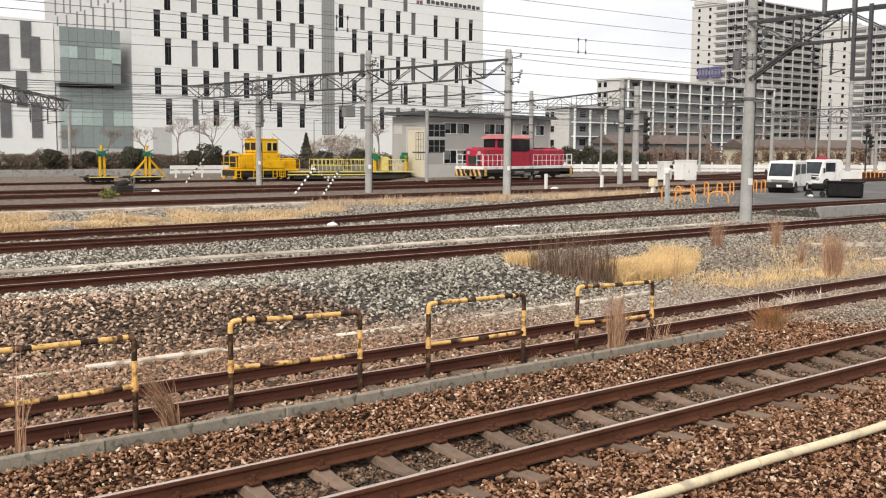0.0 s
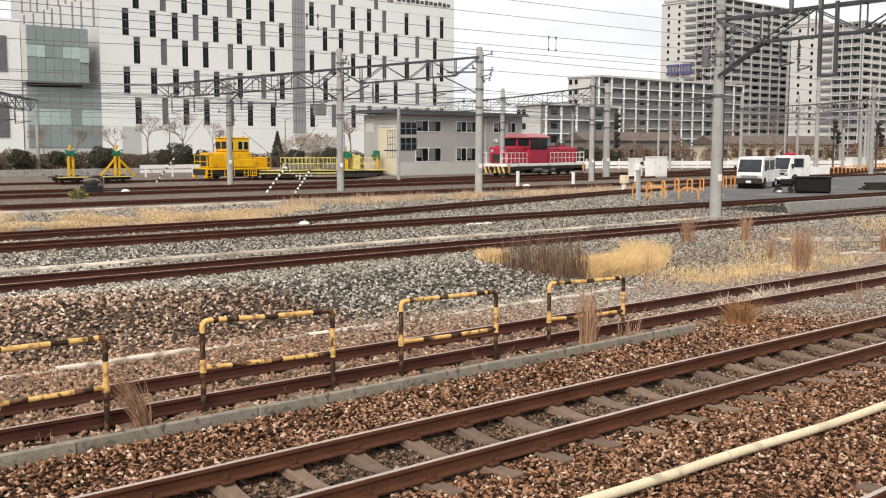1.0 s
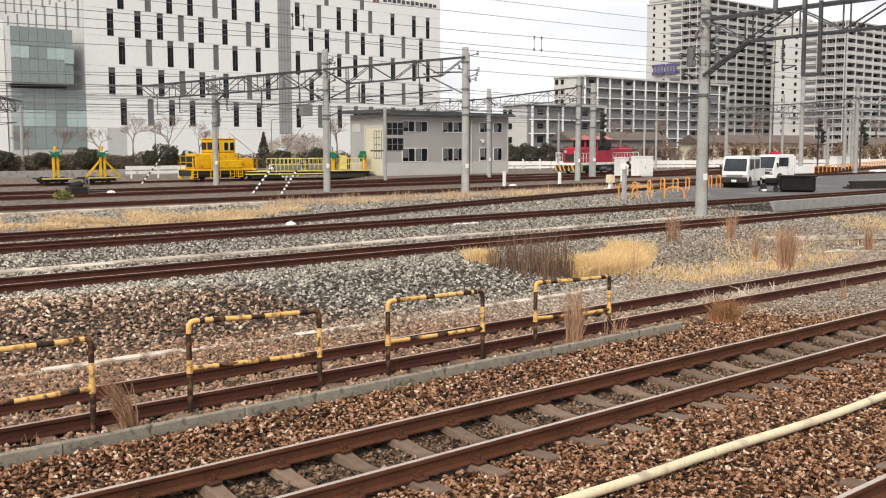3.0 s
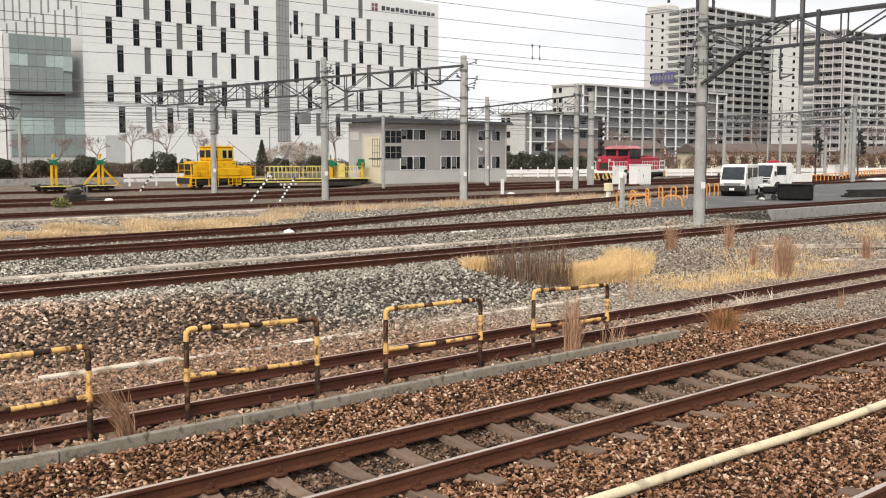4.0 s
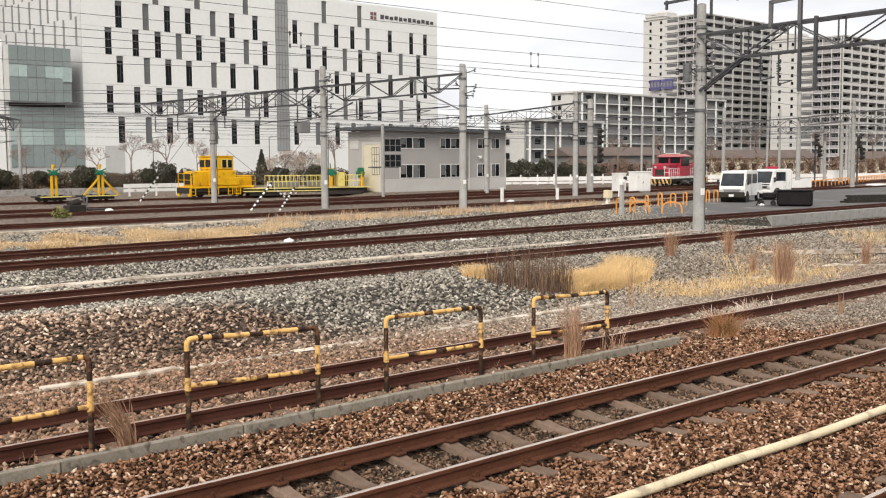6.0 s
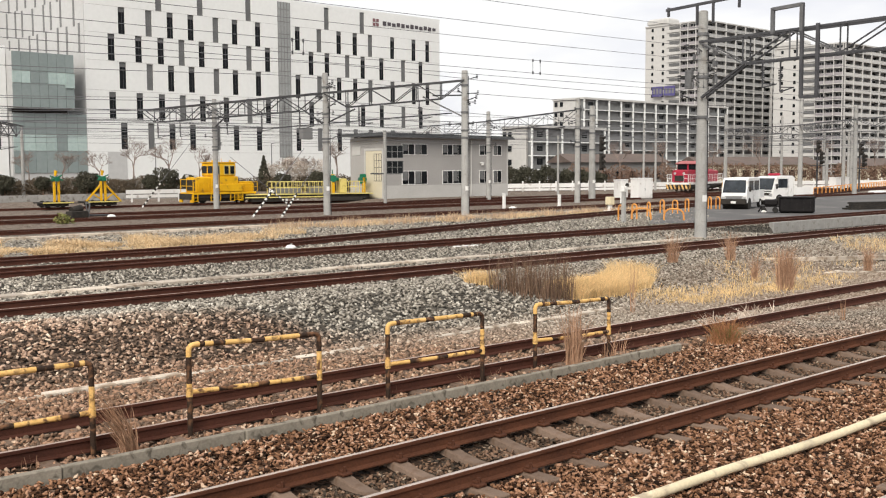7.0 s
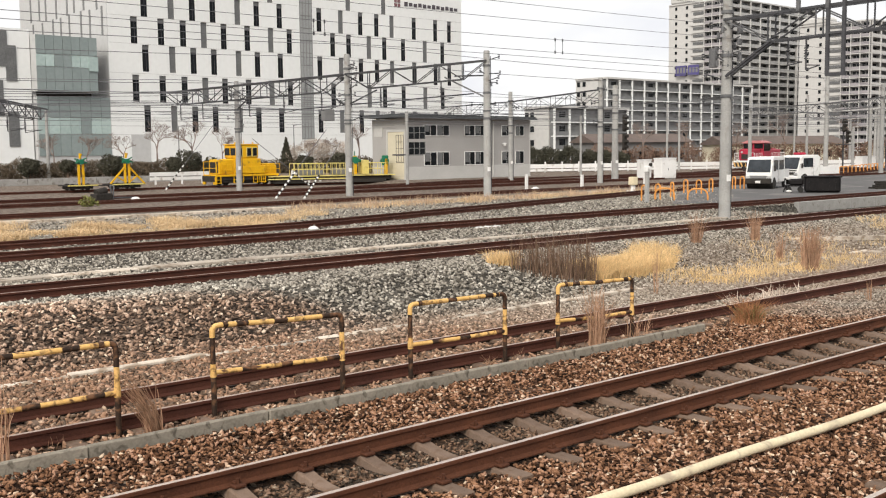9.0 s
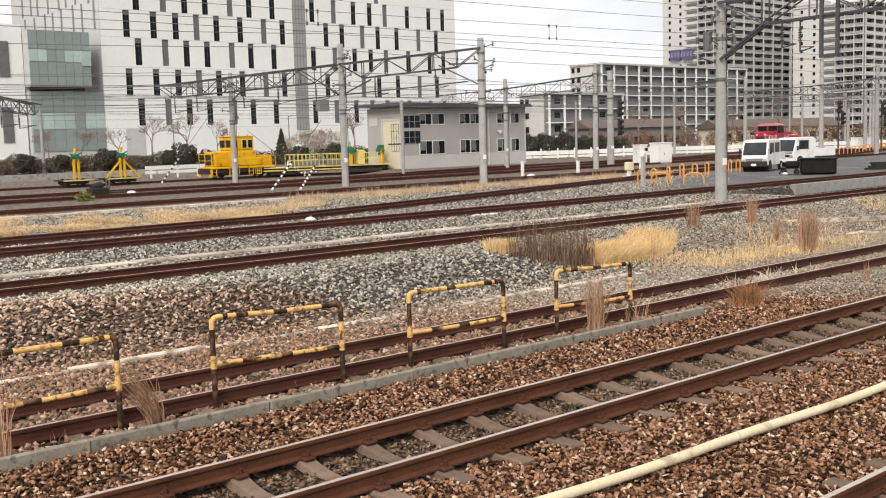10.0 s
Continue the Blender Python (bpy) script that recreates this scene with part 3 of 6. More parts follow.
def track(u0, n0, u1, n1, z, label, shiny=False, sleepers=(0, 0), first=0.10, z1=None, head=None):
    """A railway track from one point of the yard to another; z is the height of the sleepers' top."""
    length, turn = math.hypot(u1 - u0, n1 - n0), math.degrees(math.atan2(n1 - n0, u1 - u0))
    fall = math.degrees(math.atan2((z if z1 is None else z1) - z, length))
    t = thing("railway_track", at(u0, n0, z, turn) @ pose(0, 0, 0, 0, -fall, 0), label, "railway track", "railway tracks", "structure")
    me = rail_mesh(length, shiny, head or (M_HEAD if shiny else M_HEADRUST))
    for y in (-0.566, 0.566):
        part("rail", me, None, t, "rusty steel rail with a worn bright head" if shiny else "dark rusty steel rail", pose(0, y, 0.002))
    for i in range(int(sleepers[0]), int(sleepers[1])):
        x = first - u0 + 0.708 * i
        s = part("sleeper", SLEEPER_MESH, None, t, "", pose(x, 0, 0, 0, 0, random.uniform(-0.7, 0.7)))
        if shiny:
            for y in (-0.566, 0.566):
                part("rail_fastening", CLIP_MESH, None, s, "", pose(0, y, 0.003))
    return t


track(-20, 7.42, 90, 7.42, 0.0, "near railway track with bright worn rails on concrete sleepers", True, (3, 52))
track(-20, 3.29, 60, 3.29, 0.0, "railway track beside the platform with bright worn rails", True, (5, 26))
track(-20, 11.03, 90, 11.03, -0.01, "disused siding with dark rusty rails half sunk in gravel", False, (3, 52), 0.3, head=M_HEADMID)
track(-30, 20.2, 110, 20.2, gz(0, 20.2) - 0.0, "yard track with dark rusty rails on grey ballast", head=M_HEADMID)
track(-40, 27.6, 140, 26.3, 0.25, "yard track with dark rusty rails leading past the paved lot")
track(-40, 29.0, 20, 31.0, 0.25, "branching yard track with dark rusty rails")
track(20, 31.0, 140, 62.0, 0.25, "branching yard track curving towards the depot")
track(-60, 43.5, 150, 47.5, 0.25, "yard track with dark rails beside the poles")
track(-60, 52.0, 170, 57.0, 0.25, "yard track with dark rails in the depot")
track(-60, 58.5, 170, 60.5, 0.25, "yard track with dark rails in the depot")
track(35.0, 59.0, 61.4, 64.4, 0.25, "yard track on which the red locomotive runs")
for a, c in (((61.4, 64.4, 0.25), (79.1, 67.6, 0.10)), ((79.1, 67.6, 0.10), (99.9, 71.8, -0.09)), ((99.9, 71.8, -0.09), (112.7, 76.0, -0.09)), ((112.7, 76.0, -0.09), (131.5, 80.2, -0.09)), ((131.5, 80.2, -0.09), (260, 109.0, -0.09))):
    track(a[0], a[1], c[0], c[1], a[2], "yard track on which the red locomotive runs", z1=c[2])
track(-40, 80.5, 48, 79.6, -0.06, "siding on which the yellow vehicles stand")
track(48, 79.6, 58.6, 75.4, -0.06, "siding leading into the depot house")

# ---- curb, cable covers, walls by the tracks ----
curb = thing("concrete_curb", at(0, 9.6), "low weathered concrete curb in front of the fence", "curb", kind="structure")
CURB_UNIT = Build().box(0.004, 1.996, -0.042, 0.042, -0.25, 0.135, bev=0.010).mesh("curb_block", M_CURB)
for i in range(9):
    part("curb_block", CURB_UNIT, None, curb, "", pose(-4.32 + 2.0 * i, random.uniform(-0.012, 0.012), random.uniform(0.004, 0.02), 0, 0, random.uniform(-0.25, 0.25)))

cpts = [(1.0, 5.75), (3.0, 5.62), (5.75, 5.54), (6.4, 5.46), (8.2, 5.38), (9.1, 5.38), (11.7, 5.33), (15, 5.31), (22, 5.3), (40, 5.3)]
cu = np.arange(1.0, 40, 0.2)
cn = np.interp(cu, [p[0] for p in cpts], [p[1] for p in cpts])
cn = np.convolve(np.pad(cn, 6, mode="edge"), np.ones(13) / 13, mode="valid")
cover = Build().tube([(u, n, 0.045 + 0.012 * math.sin(u * 1.7)) for u, n in zip(cu, cn)], 0.046, 14)
thing("cable_duct", YARD, "cream plastic cable duct lying on the ballast", "cable duct", b=cover, mats=M_CREAM, shade=True)

strip = thing("cable_trough", at(0, 13.6, -0.02), "pale concrete cable trough sunk beside the siding", "cable trough", kind="structure")
LID = Build().box(0.006, 0.994, -0.085, 0.085, -0.12, 0.015, bev=0.008).mesh("trough_lid", M_PALE)
for i in range(44):
    x = -2 + i
    part("trough_lid", LID, None, strip, "", pose(x, max(0, x - 15) * 0.045 + random.uniform(-0.03, 0.03), gz(x, 13.7) + 0.042 + random.uniform(-0.028, 0.022), random.uniform(-2.5, 2.5), 0, 2.5 if x > 15 else random.uniform(-2.2, 2.2)))
strip2 = thing("cable_trough", at(0, 22.65, 0.2), "pale concrete cable trough along the grey ballast", "cable trough", kind="structure")
LID2 = Build().box(0.006, 1.994, -0.22, 0.22, -0.15, 0.09, bev=0.01).mesh("trough_lid", M_PALE)
for i in range(23):
    part("trough_lid", LID2, None, strip2, "", pose(-12 + 2 * i, random.uniform(-0.02, 0.02), random.uniform(-0.015, 0.015)))
strip3 = thing("cable_trough", at(0, 41.6, 0.2), "grey concrete cable trough behind the dry grass", "cable trough", kind="structure")
for i in range(38):
    part("trough_lid", LID2, None, strip3, "", pose(-20 + 2 * i, random.uniform(-0.02, 0.02), 0.05 + random.uniform(-0.02, 0.02)))

for (u, n, a, k) in ((28.3, 16.9, -33, 7), (27.4, 13.9, -38, 4)):
    br = thing("cable_trough", at(u, n, gz(u, n) + 0.05, a), "short pale concrete cable trough branching across the gravel", "cable trough", kind="structure")
    for i in range(k):
        part("trough_lid", LID, None, br, "", pose(float(i), 0, random.uniform(-0.01, 0.01)))

retain = thing("retaining_wall", at(44.4, 26.1, -0.48), "low grey concrete retaining wall below the paved lot", "retaining wall", kind="structure")
PANEL = Build().box(0.008, 2.492, -0.12, 0.12, 0, 0.78, bev=0.01).mesh("wall_panel", M_CONC)
for i in range(22):
    part("wall_panel", PANEL, None, retain, "", pose(2.5 * i, 0, 0))
lot = Build()
lot.add([(40, 30.0, 0), (44, 28.3, 0), (160, 27.8, 0), (160, 49, 0), (70, 46, 0), (60, 43.5, 0), (50, 37, 0)], [(0, 1, 2, 3, 4, 5, 6)])
lot.add([(40, 30.0, -0.3), (44, 28.3, -0.3), (160, 27.8, -0.3), (160, 49, -0.3), (70, 46, -0.3), (60, 43.5, -0.3), (50, 37, -0.3)], [(6, 5, 4, 3, 2, 1, 0)])
thing("pavement", at(0, 0, 0.27), "worn grey asphalt lot inside the yard", "pavement", kind="structure", b=lot, mats=M_ASPH)

# ---- striped fence ----
def arc(pts, corner, steps=5):
    """Rounds the inner corners of a polyline in x and z."""
    out = [pts[0]]
    for a, b, c in zip(pts[:-2], pts[1:-1], pts[2:]):
        a, b, c = Vector(a), Vector(b), Vector(c)
        p, q = b + (a - b).normalized() * corner, b + (c - b).normalized() * corner
        for k in range(steps + 1):
            s = k / steps
            out.append(tuple((p * (1 - s) + b * s) * (1 - s) + (b * (1 - s) + q * s) * s))
    return out + [pts[-1]]


def dense(pts, step=0.03):
    out = [Vector(pts[0])]
    for a, b in zip(pts[:-1], pts[1:]):
        a, b = Vector(a), Vector(b)
        k = max(1, int((b - a).length / step))
        out += [a + (b - a) * (i + 1) / k for i in range(k)]
    return out


def fence_panel(u0, u1, top0, top1, seed):
    """One hoop: its two posts are top0 and top1 high over the rail level."""
    rs = random.Random(seed)
    w = u1 - u0
    f = thing("barrier_fence", at(u0, 10.33, -0.06), "hoop barrier of bent steel tube in worn yellow and black stripes", "barrier", "striped barriers in front of the siding")
    za, zb = top0 + 0.06, top1 + 0.06
    for x, s, z in ((0.0, 1, za), (w, -1, zb)):
        b = Build().tube(dense(arc([(x, 0, -0.3), (x, 0, z), (x + s * 0.12, 0, z)], 0.07)), 0.031, 10, [1, 1, 1, 1, 1, 0, 1, 1, 0, 0, 0, 0] if s > 0 else [1, 1, 1, 1, 1, 0, 0, 1, 1, 0, 1, 1], 0.15 + rs.uniform(-0.006, 0.006))
        part("post", b, [M_FY, M_FB], f, "", shade=True)
    b = Build().tube(dense([(0.115, 0, za), (w / 2, rs.uniform(-0.01, 0.01), (za + zb) / 2 + rs.uniform(-0.012, 0.006)), (w - 0.115, 0, zb)]), 0.0305, 10, [0, 0, 0, 1] if seed % 2 else [0, 1, 0, 0, 1, 0, 0], 0.17)
    part("top_rail", b, [M_FY, M_FB], f, "", shade=True)
    b = Build().tube(dense([(0.02, 0, za - 0.53), (w / 2, 0, (za + zb) / 2 - 0.54 + rs.uniform(-0.015, 0.01)), (w - 0.02, 0, zb - 0.53)]), 0.028, 10, [0, 0, 1, 0, 0, 1, 0], 0.17)
    part("lower_rail", b, [M_FY, M_FB], f, "", shade=True)
    for x, z in ((0.0, za), (w, zb)):
        part("collar", Build().rod((x, 0, z - 0.58), (x, 0, z - 0.48), 0.037, seg=10), M_FY, f, "", shade=True)
        part("sleeve", Build().rod((x + (0.13 if x == 0 else -0.13), 0, z), (x + (0.19 if x == 0 else -0.19), 0, z), 0.0345, seg=10), M_FB, f, "", shade=True)
    return f


for (a, c, top0, top1, s) in ((2.45, 4.31, 0.98, 0.96, 1), (5.43, 7.19, 1.005, 0.945, 2), (8.27, 9.98, 0.945, 0.92, 3), (11.07, 12.78, 0.935, 0.885, 4)):
    fence_panel(a, c, top0, top1, s)

# ---- poles and gantries ----
def xy(u, n):
    return u * CU - n * SU, u * SU + n * CU


def pole(u, n, z0, top, r, label="tall grey concrete catenary pole", rings=True):
    p = thing("catenary_pole", at(u, n, z0 - 0.3), label, "utility pole", "catenary poles of the yard")
    h = top - z0 + 0.3
    part("shaft", Build().rod((0, 0, 0), (0, 0, h), r * 1.12, r * 0.88, 14), M_POLE, p, "", shade=True)
    part("cap", Build().rod((0, 0, h), (0, 0, h + 0.05), r * 0.9, r * 0.7, 14), M_CONC, p)
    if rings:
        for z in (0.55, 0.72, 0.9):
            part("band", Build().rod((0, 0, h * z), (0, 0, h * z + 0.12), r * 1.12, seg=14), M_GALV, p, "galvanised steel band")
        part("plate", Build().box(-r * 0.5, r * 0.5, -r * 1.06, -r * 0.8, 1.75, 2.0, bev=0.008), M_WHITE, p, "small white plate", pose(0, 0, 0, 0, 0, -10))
    return p


def gantry(p, q, depth, label, bays, mt, arch=True, w=0.085):
    """A lattice beam between two points of the yard (u, n, z of the top chord)."""
    P, Q = Vector(p), Vector(q)
    length = (Q - P).length
    d = (Q - P) / length
    side = Vector((-d.y, d.x, 0)).normalized()
    g = thing("gantry_beam", YARD, label, "gantry", "gantry beams of the yard")
    for s in (-0.25, 0.25):
        part("top_chord", Build().bar(P + side * s, Q + side * s, w, w), mt, g)
    low0, low1 = P - Vector((0, 0, depth)) + d * (length / bays if arch else 0), Q - Vector((0, 0, depth)) - d * (length / bays if arch else 0)
    for s in (-0.25, 0.25):
        part("bottom_chord", Build().bar(low0 + side * s, low1 + side * s, w * 0.7, w * 0.7), mt, g)
    for i in range(bays):
        a, b = P + d * (length * i / bays), P + d * (length * (i + 1) / bays)
        dn = Vector((0, 0, depth))
        for s in (-0.25, 0.25):
            web = Build()
            if i % 2 == 0:
                web.bar(a + side * s, b - dn + side * s, w * 0.55, w * 0.55)
            else:
                web.bar(a - dn + side * s, b + side * s, w * 0.55, w * 0.55)
            if i:
                web.bar(a + side * s, a - dn + side * s, w * 0.5, w * 0.5)
            part("web_bar", web, M_GALV if mt == M_DARKST and i % 2 == 0 else mt, g)
        if i:
            part("cross_bar", Build().bar(a - side * 0.25, a + side * 0.25, w * 0.5, w * 0.5), mt, g)
    return g


def hanger(g, u, n, z, h):
    """An insulator hanging arm below a beam."""
    b = Build().rod((u, n, z), (u, n, z - h), 0.035, seg=6)
    for k in range(5):
        b.rod((u, n, z - h * 0.3 - k * 0.09), (u, n, z - h * 0.3 - k * 0.09 - 0.04), 0.075, seg=8)
    b.rod((u, n, z - h), (u + 1.1, n + 0.1, z - h * 0.8), 0.025, seg=6)
    b.rod((u, n, z - h * 0.85), (u + 1.1, n + 0.1, z - h * 0.8), 0.02, seg=6)
    part("hanger", b, M_DARKST, g, "dark steel registration arm with insulators")


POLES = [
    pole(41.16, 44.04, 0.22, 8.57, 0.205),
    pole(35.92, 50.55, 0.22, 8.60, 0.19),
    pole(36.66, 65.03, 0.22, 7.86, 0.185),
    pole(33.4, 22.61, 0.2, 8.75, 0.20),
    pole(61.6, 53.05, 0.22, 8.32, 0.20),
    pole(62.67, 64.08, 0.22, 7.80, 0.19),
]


def pole_fittings(p, z0, z1, count, seed):
    """Brackets with insulators, clamps and a cable down a catenary pole."""
    rs = random.Random(seed)
    for k in range(count):
        z, a = rs.uniform(z0, z1), rs.choice((0.2, 3.3, 1.7, 4.6)) + rs.uniform(-0.3, 0.3)
        d, q = rs.uniform(0.45, 1.0), rs.uniform(-0.25, 0.35)
        e = (d * math.cos(a), d * math.sin(a), z + q)
        b = Build().rod((0, 0, z), e, 0.028, seg=6)
        for j in range(3):
            b.rod((e[0], e[1], e[2] - 0.10 + 0.09 * j), (e[0], e[1], e[2] - 0.05 + 0.09 * j), 0.062, seg=8)
        part("bracket", b, M_BEAM, p, "dark bracket with ribbed insulators")
    part("cable", Build().tube([(0.23, -0.1, 0.3), (0.22, -0.12, z0 * 0.6), (0.23, -0.08, z1)], 0.022, 6), M_BEAM, p)
    part("clamp", Build().rod((0, 0, z0), (0, 0, z0 + 0.09), 0.24, seg=14), M_GALV, p)


for ob, z0, z1, count, seed in zip(POLES, (5.2, 4.6, 4.6, 4.9, 5.0, 5.0), (8.4, 8.2, 7.4, 7.9, 7.9, 7.4), (9, 12, 10, 6, 8, 6), (1, 2, 3, 4, 5, 6)):
    pole_fittings(ob, z0, z1, count, seed)
g1 = gantry((41.16, 44.04, 8.05), (35.82, 50.61, 7.45), 0.95, "grey steel lattice gantry beam across the yard tracks", 6, M_BEAM, w=0.085)
g2 = gantry((35.82, 50.61, 7.45), (34.6, 72.0, 7.35), 0.95, "grey steel lattice gantry beam across the depot tracks", 10, M_BEAM, w=0.085)
for g, pts in ((g1, [(39.5, 46.2, 6.9), (37.2, 49.0, 6.6)]), (g2, [(35.7, 53, 6.5), (35.5, 57, 6.5), (35.3, 61, 6.4), (35.0, 67, 6.4), (34.8, 70, 6.4)])):
    for u, n, z in pts:
        hanger(g, u, n, z, 1.1)
for (u, n, z, du, dn) in ((41.16, 44.04, 7.2, -1.2, 1.48), (35.82, 50.61, 5.6, 1.2, -1.48), (35.82, 50.61, 5.6, -0.1, 1.9), (36.62, 65.05, 5.9, 0.05, -1.9)):
    part("brace", Build().bar((u, n, z), (u + du, n + dn, z + (0.0 if z > 7 else 0.9)), 0.08, 0.08), M_BEAM, g1 if n < 50 else g2)
part("brace", Build().bar((41.16, 44.04, 5.9), (39.6, 46.0, 7.15), 0.09, 0.09), M_GALV, g1)
g3 = gantry((61.55, 53.08, 7.45), (62.67, 64.08, 7.0), 0.9, "grey steel lattice gantry beam behind the depot house", 6, M_BEAM, w=0.055)
gantry((62.67, 64.08, 7.0), (63.5, 74.0, 6.9), 0.9, "grey steel lattice gantry beam behind the depot house", 5, M_BEAM, w=0.055)
# the near gantry in dark steel
g4 = gantry((33.4, 22.61, 7.63), (33.4, 6.0, 7.93), 0.97, "dark steel lattice gantry beam over the near tracks", 9, M_DARKST, w=0.085)
part("brace", Build().bar((33.4, 22.5, 5.55), (33.4, 20.7, 6.68), 0.085, 0.085), M_DARKST, g4)
part("brace", Build().bar((33.15, 22.5, 5.55), (33.15, 20.7, 6.68), 0.08, 0.08), M_DARKST, g4)
drop = Build()
for n in (17.8, 18.38):
    drop.bar((33.0, n, 5.35), (33.0, n, 8.55 if n > 18 else 7.8), 0.11, 0.11)
drop.bar((33.0, 17.75, 5.35), (33.0, 18.43, 5.35), 0.1, 0.1).bar((33.0, 17.8, 6.75), (33.0, 18.38, 6.75), 0.08, 0.08)
part("drop_frame", drop, M_DARKST, g4, "dark steel drop frame")
top = Build()
for n in (19.5, 18.4):
    top.bar((33.0, n, 7.6), (33.0, n, 8.5), 0.12, 0.12)
top.bar((33.0, 19.5, 8.45), (33.0, 18.4, 8.5), 0.12, 0.12)
part("upper_frame", top, M_GALV, g4, "grey steel frame on top of the beam")
for (n, z, h) in ((19.4, 6.7, 1.1), (14.2, 6.9, 1.2), (20.1, 6.7, 0.9)):
    hanger(g4, 33.4, n, z, h)
mastfit = Build()
mastfit.bar((33.4, 24.3, 9.0), (33.4, 21.0, 9.15), 0.1, 0.1)
for n in (24.2, 22.9, 22.2, 21.1):
    mastfit.bar((33.4, n, 8.3 if n in (22.9, 22.2) else 8.75), (33.4, n, 9.1), 0.08, 0.08)
part("cross_arm", mastfit, M_DARKST, g4)
clutter = Build()
rs = random.Random(5)
for k in range(14):
    z = 6.0 + rs.uniform(0, 1.3)
    a = rs.uniform(0, math.tau)
    clutter.rod((33.4, 22.61, z), (33.4 + 0.55 * math.cos(a), 22.61 + 0.55 * math.sin(a), z + rs.uniform(-0.3, 0.3)), 0.025, seg=6)
    clutter.rod((33.4 + 0.5 * math.cos(a), 22.61 + 0.5 * math.sin(a), z - 0.12), (33.4 + 0.5 * math.cos(a), 22.61 + 0.5 * math.sin(a), z + 0.1), 0.06, seg=8)
clutter.rod((33.05, 22.98, 5.9), (33.05, 22.98, 6.6), 0.16, seg=12)
clutter.bar((33.4, 23.9, 4.75), (33.4, 22.0, 4.75), 0.09, 0.09)
part("fittings", clutter, M_GALV, g4, "grey insulators and a transformer on the pole")

# ---- wires along the tracks ----
def wire(n, z, sag, r, u0=-60, u1=220, n1=None, span=48, phase=33.4):
    n1 = n if n1 is None else n1
    pts = []
    u = u0
    while u <= u1:
        k = ((u - phase) / span) % 1.0
        pts.append((u, n + (n1 - n) * (u - u0) / (u1 - u0), z - sag * 4 * k * (1 - k)))
        u += 4.0
    return pts


def wire_set(name, lines, r, label):
    w = thing(name, YARD, label, "wire", "overhead wires")
    for ln in lines:
        part("wire", Build().tube(ln, r, 4), M_WIRE, w)
    return w


for n, zc in ((20.0, 5.61), (45.3, 5.7), (54.0, 5.7), (59.5, 5.7), (70.0, 5.7)):
    rise, sag = (0.52, 0.22) if n < 30 else (0.95, 0.62)
    w = wire_set("overhead_line", [wire(n, zc, 0.0, 0.012), wire(n, zc + rise, sag, 0.012)], 0.0065 if n < 30 else 0.014, "overhead contact wire and its carrying cable above a track")
    if n < 30:
        for u in np.arange(5.6, 90, 8.0):
            k = ((u - 33.4) / 48) % 1.0
            for du in (0.0, -0.3):
                zt = zc + rise - sag * 4 * k * (1 - k)
                part("dropper", Build().rod((u + du, n, zc), (u + du, n, zt), 0.009, seg=4).rod((u + du, n, zc - 0.03), (u + du, n, zc + 0.05), 0.022, seg=6).rod((u + du, n, zt - 0.05), (u + du, n, zt + 0.03), 0.022, seg=6), M_DARKST, w)
wire_set("feeder_line", [wire(20.4, 5.50, 0.0, 0.012), wire(20.0, 6.55, 0.16, 0.012), wire(20.0, 6.98, 0.18, 0.012), wire(20.0, 7.6, 0.2, 0.012)], 0.0065, "thin feeder cables high above the tracks")
wire_set("feeder_line", [wire(46.0, 8.7, 0.5, 0.014), wire(50.6, 8.4, 0.5, 0.014), wire(65.0, 7.9, 0.5, 0.014), wire(65.0, 7.0, 0.5, 0.014), wire(72.0, 6.6, 0.4, 0.014)], 0.016, "thin feeder cables across the depot")

for n in (48.0, 57.0, 63.0, 75.0):
    wire_set("feeder_line", [wire(n, 5.0, 0.05, 0.012, span=40), wire(n + 0.3, 5.55, 0.35, 0.012, span=40), wire(n + 1.0, 6.15, 0.25, 0.012, span=40)], 0.011, "thin contact and feeder cables over the depot tracks")

# ---- depot house ----
house = thing("depot_house", at(58.7, 73.5, 0.22), "two-storey grey depot building with a flat dark roof", "building")
part("wall", Build().box(0, 15.85, 0, 5.2, 1.2, 5.62), M_HOUSE, house, "grey siding")
part("base_wall", Build().box(-0.03, 15.88, -0.03, 5.23, -0.35, 1.2), M_HBASE, house, "pale lower wall")
roof = Build().side([(-0.9, 5.72), (16.15, 5.60), (16.15, 5.78), (-0.9, 5.90)], -0.7, 5.45)
part("roof", roof, M_ROOF, house, "dark sheet roof with a deep eave")
for k in range(36):
    x = -0.85 + k * 0.475
    part("roof_rib", Build().box(x, x + 0.17, -0.78, 5.5, 5.775 + 0.12 * (1 - (x + 0.9) / 17.2), 5.90 + 0.12 * (1 - (x + 0.9) / 17.2)), M_ROOF, house)
wins = [(x0, x1, z0, z1) for z0, z1 in ((4.0, 5.05), (1.25, 2.55)) for x0, x1 in ((2.0, 3.55), (3.55, 5.1), (7.0, 8.35), (8.35, 9.7), (11.9, 13.3), (13.8, 15.0))]
for x0, x1, z0, z1 in wins:
    w = part("window", Build().box(x0, x1, -0.045, 0.02, z0, z1), M_WHITE, house, "white-framed sliding window")
    xm = (x0 + x1) / 2
    part("pane", Build().box(x0 + 0.06, xm - 0.025, -0.055, -0.045, z0 + 0.06, z1 - 0.06), M_GLASS, w)
    part("blind", Build().box(x0 + 0.07, xm - 0.1, -0.058, -0.055, z0 + 0.1 + 0.3 * ((int(x0 * 7) % 3) / 2), z1 - 0.08), M_SOFTGL, w)
    part("pane", Build().box(xm + 0.025, x1 - 0.06, -0.055, -0.045, z0 + 0.06, z1 - 0.06), M_GLASS, w)
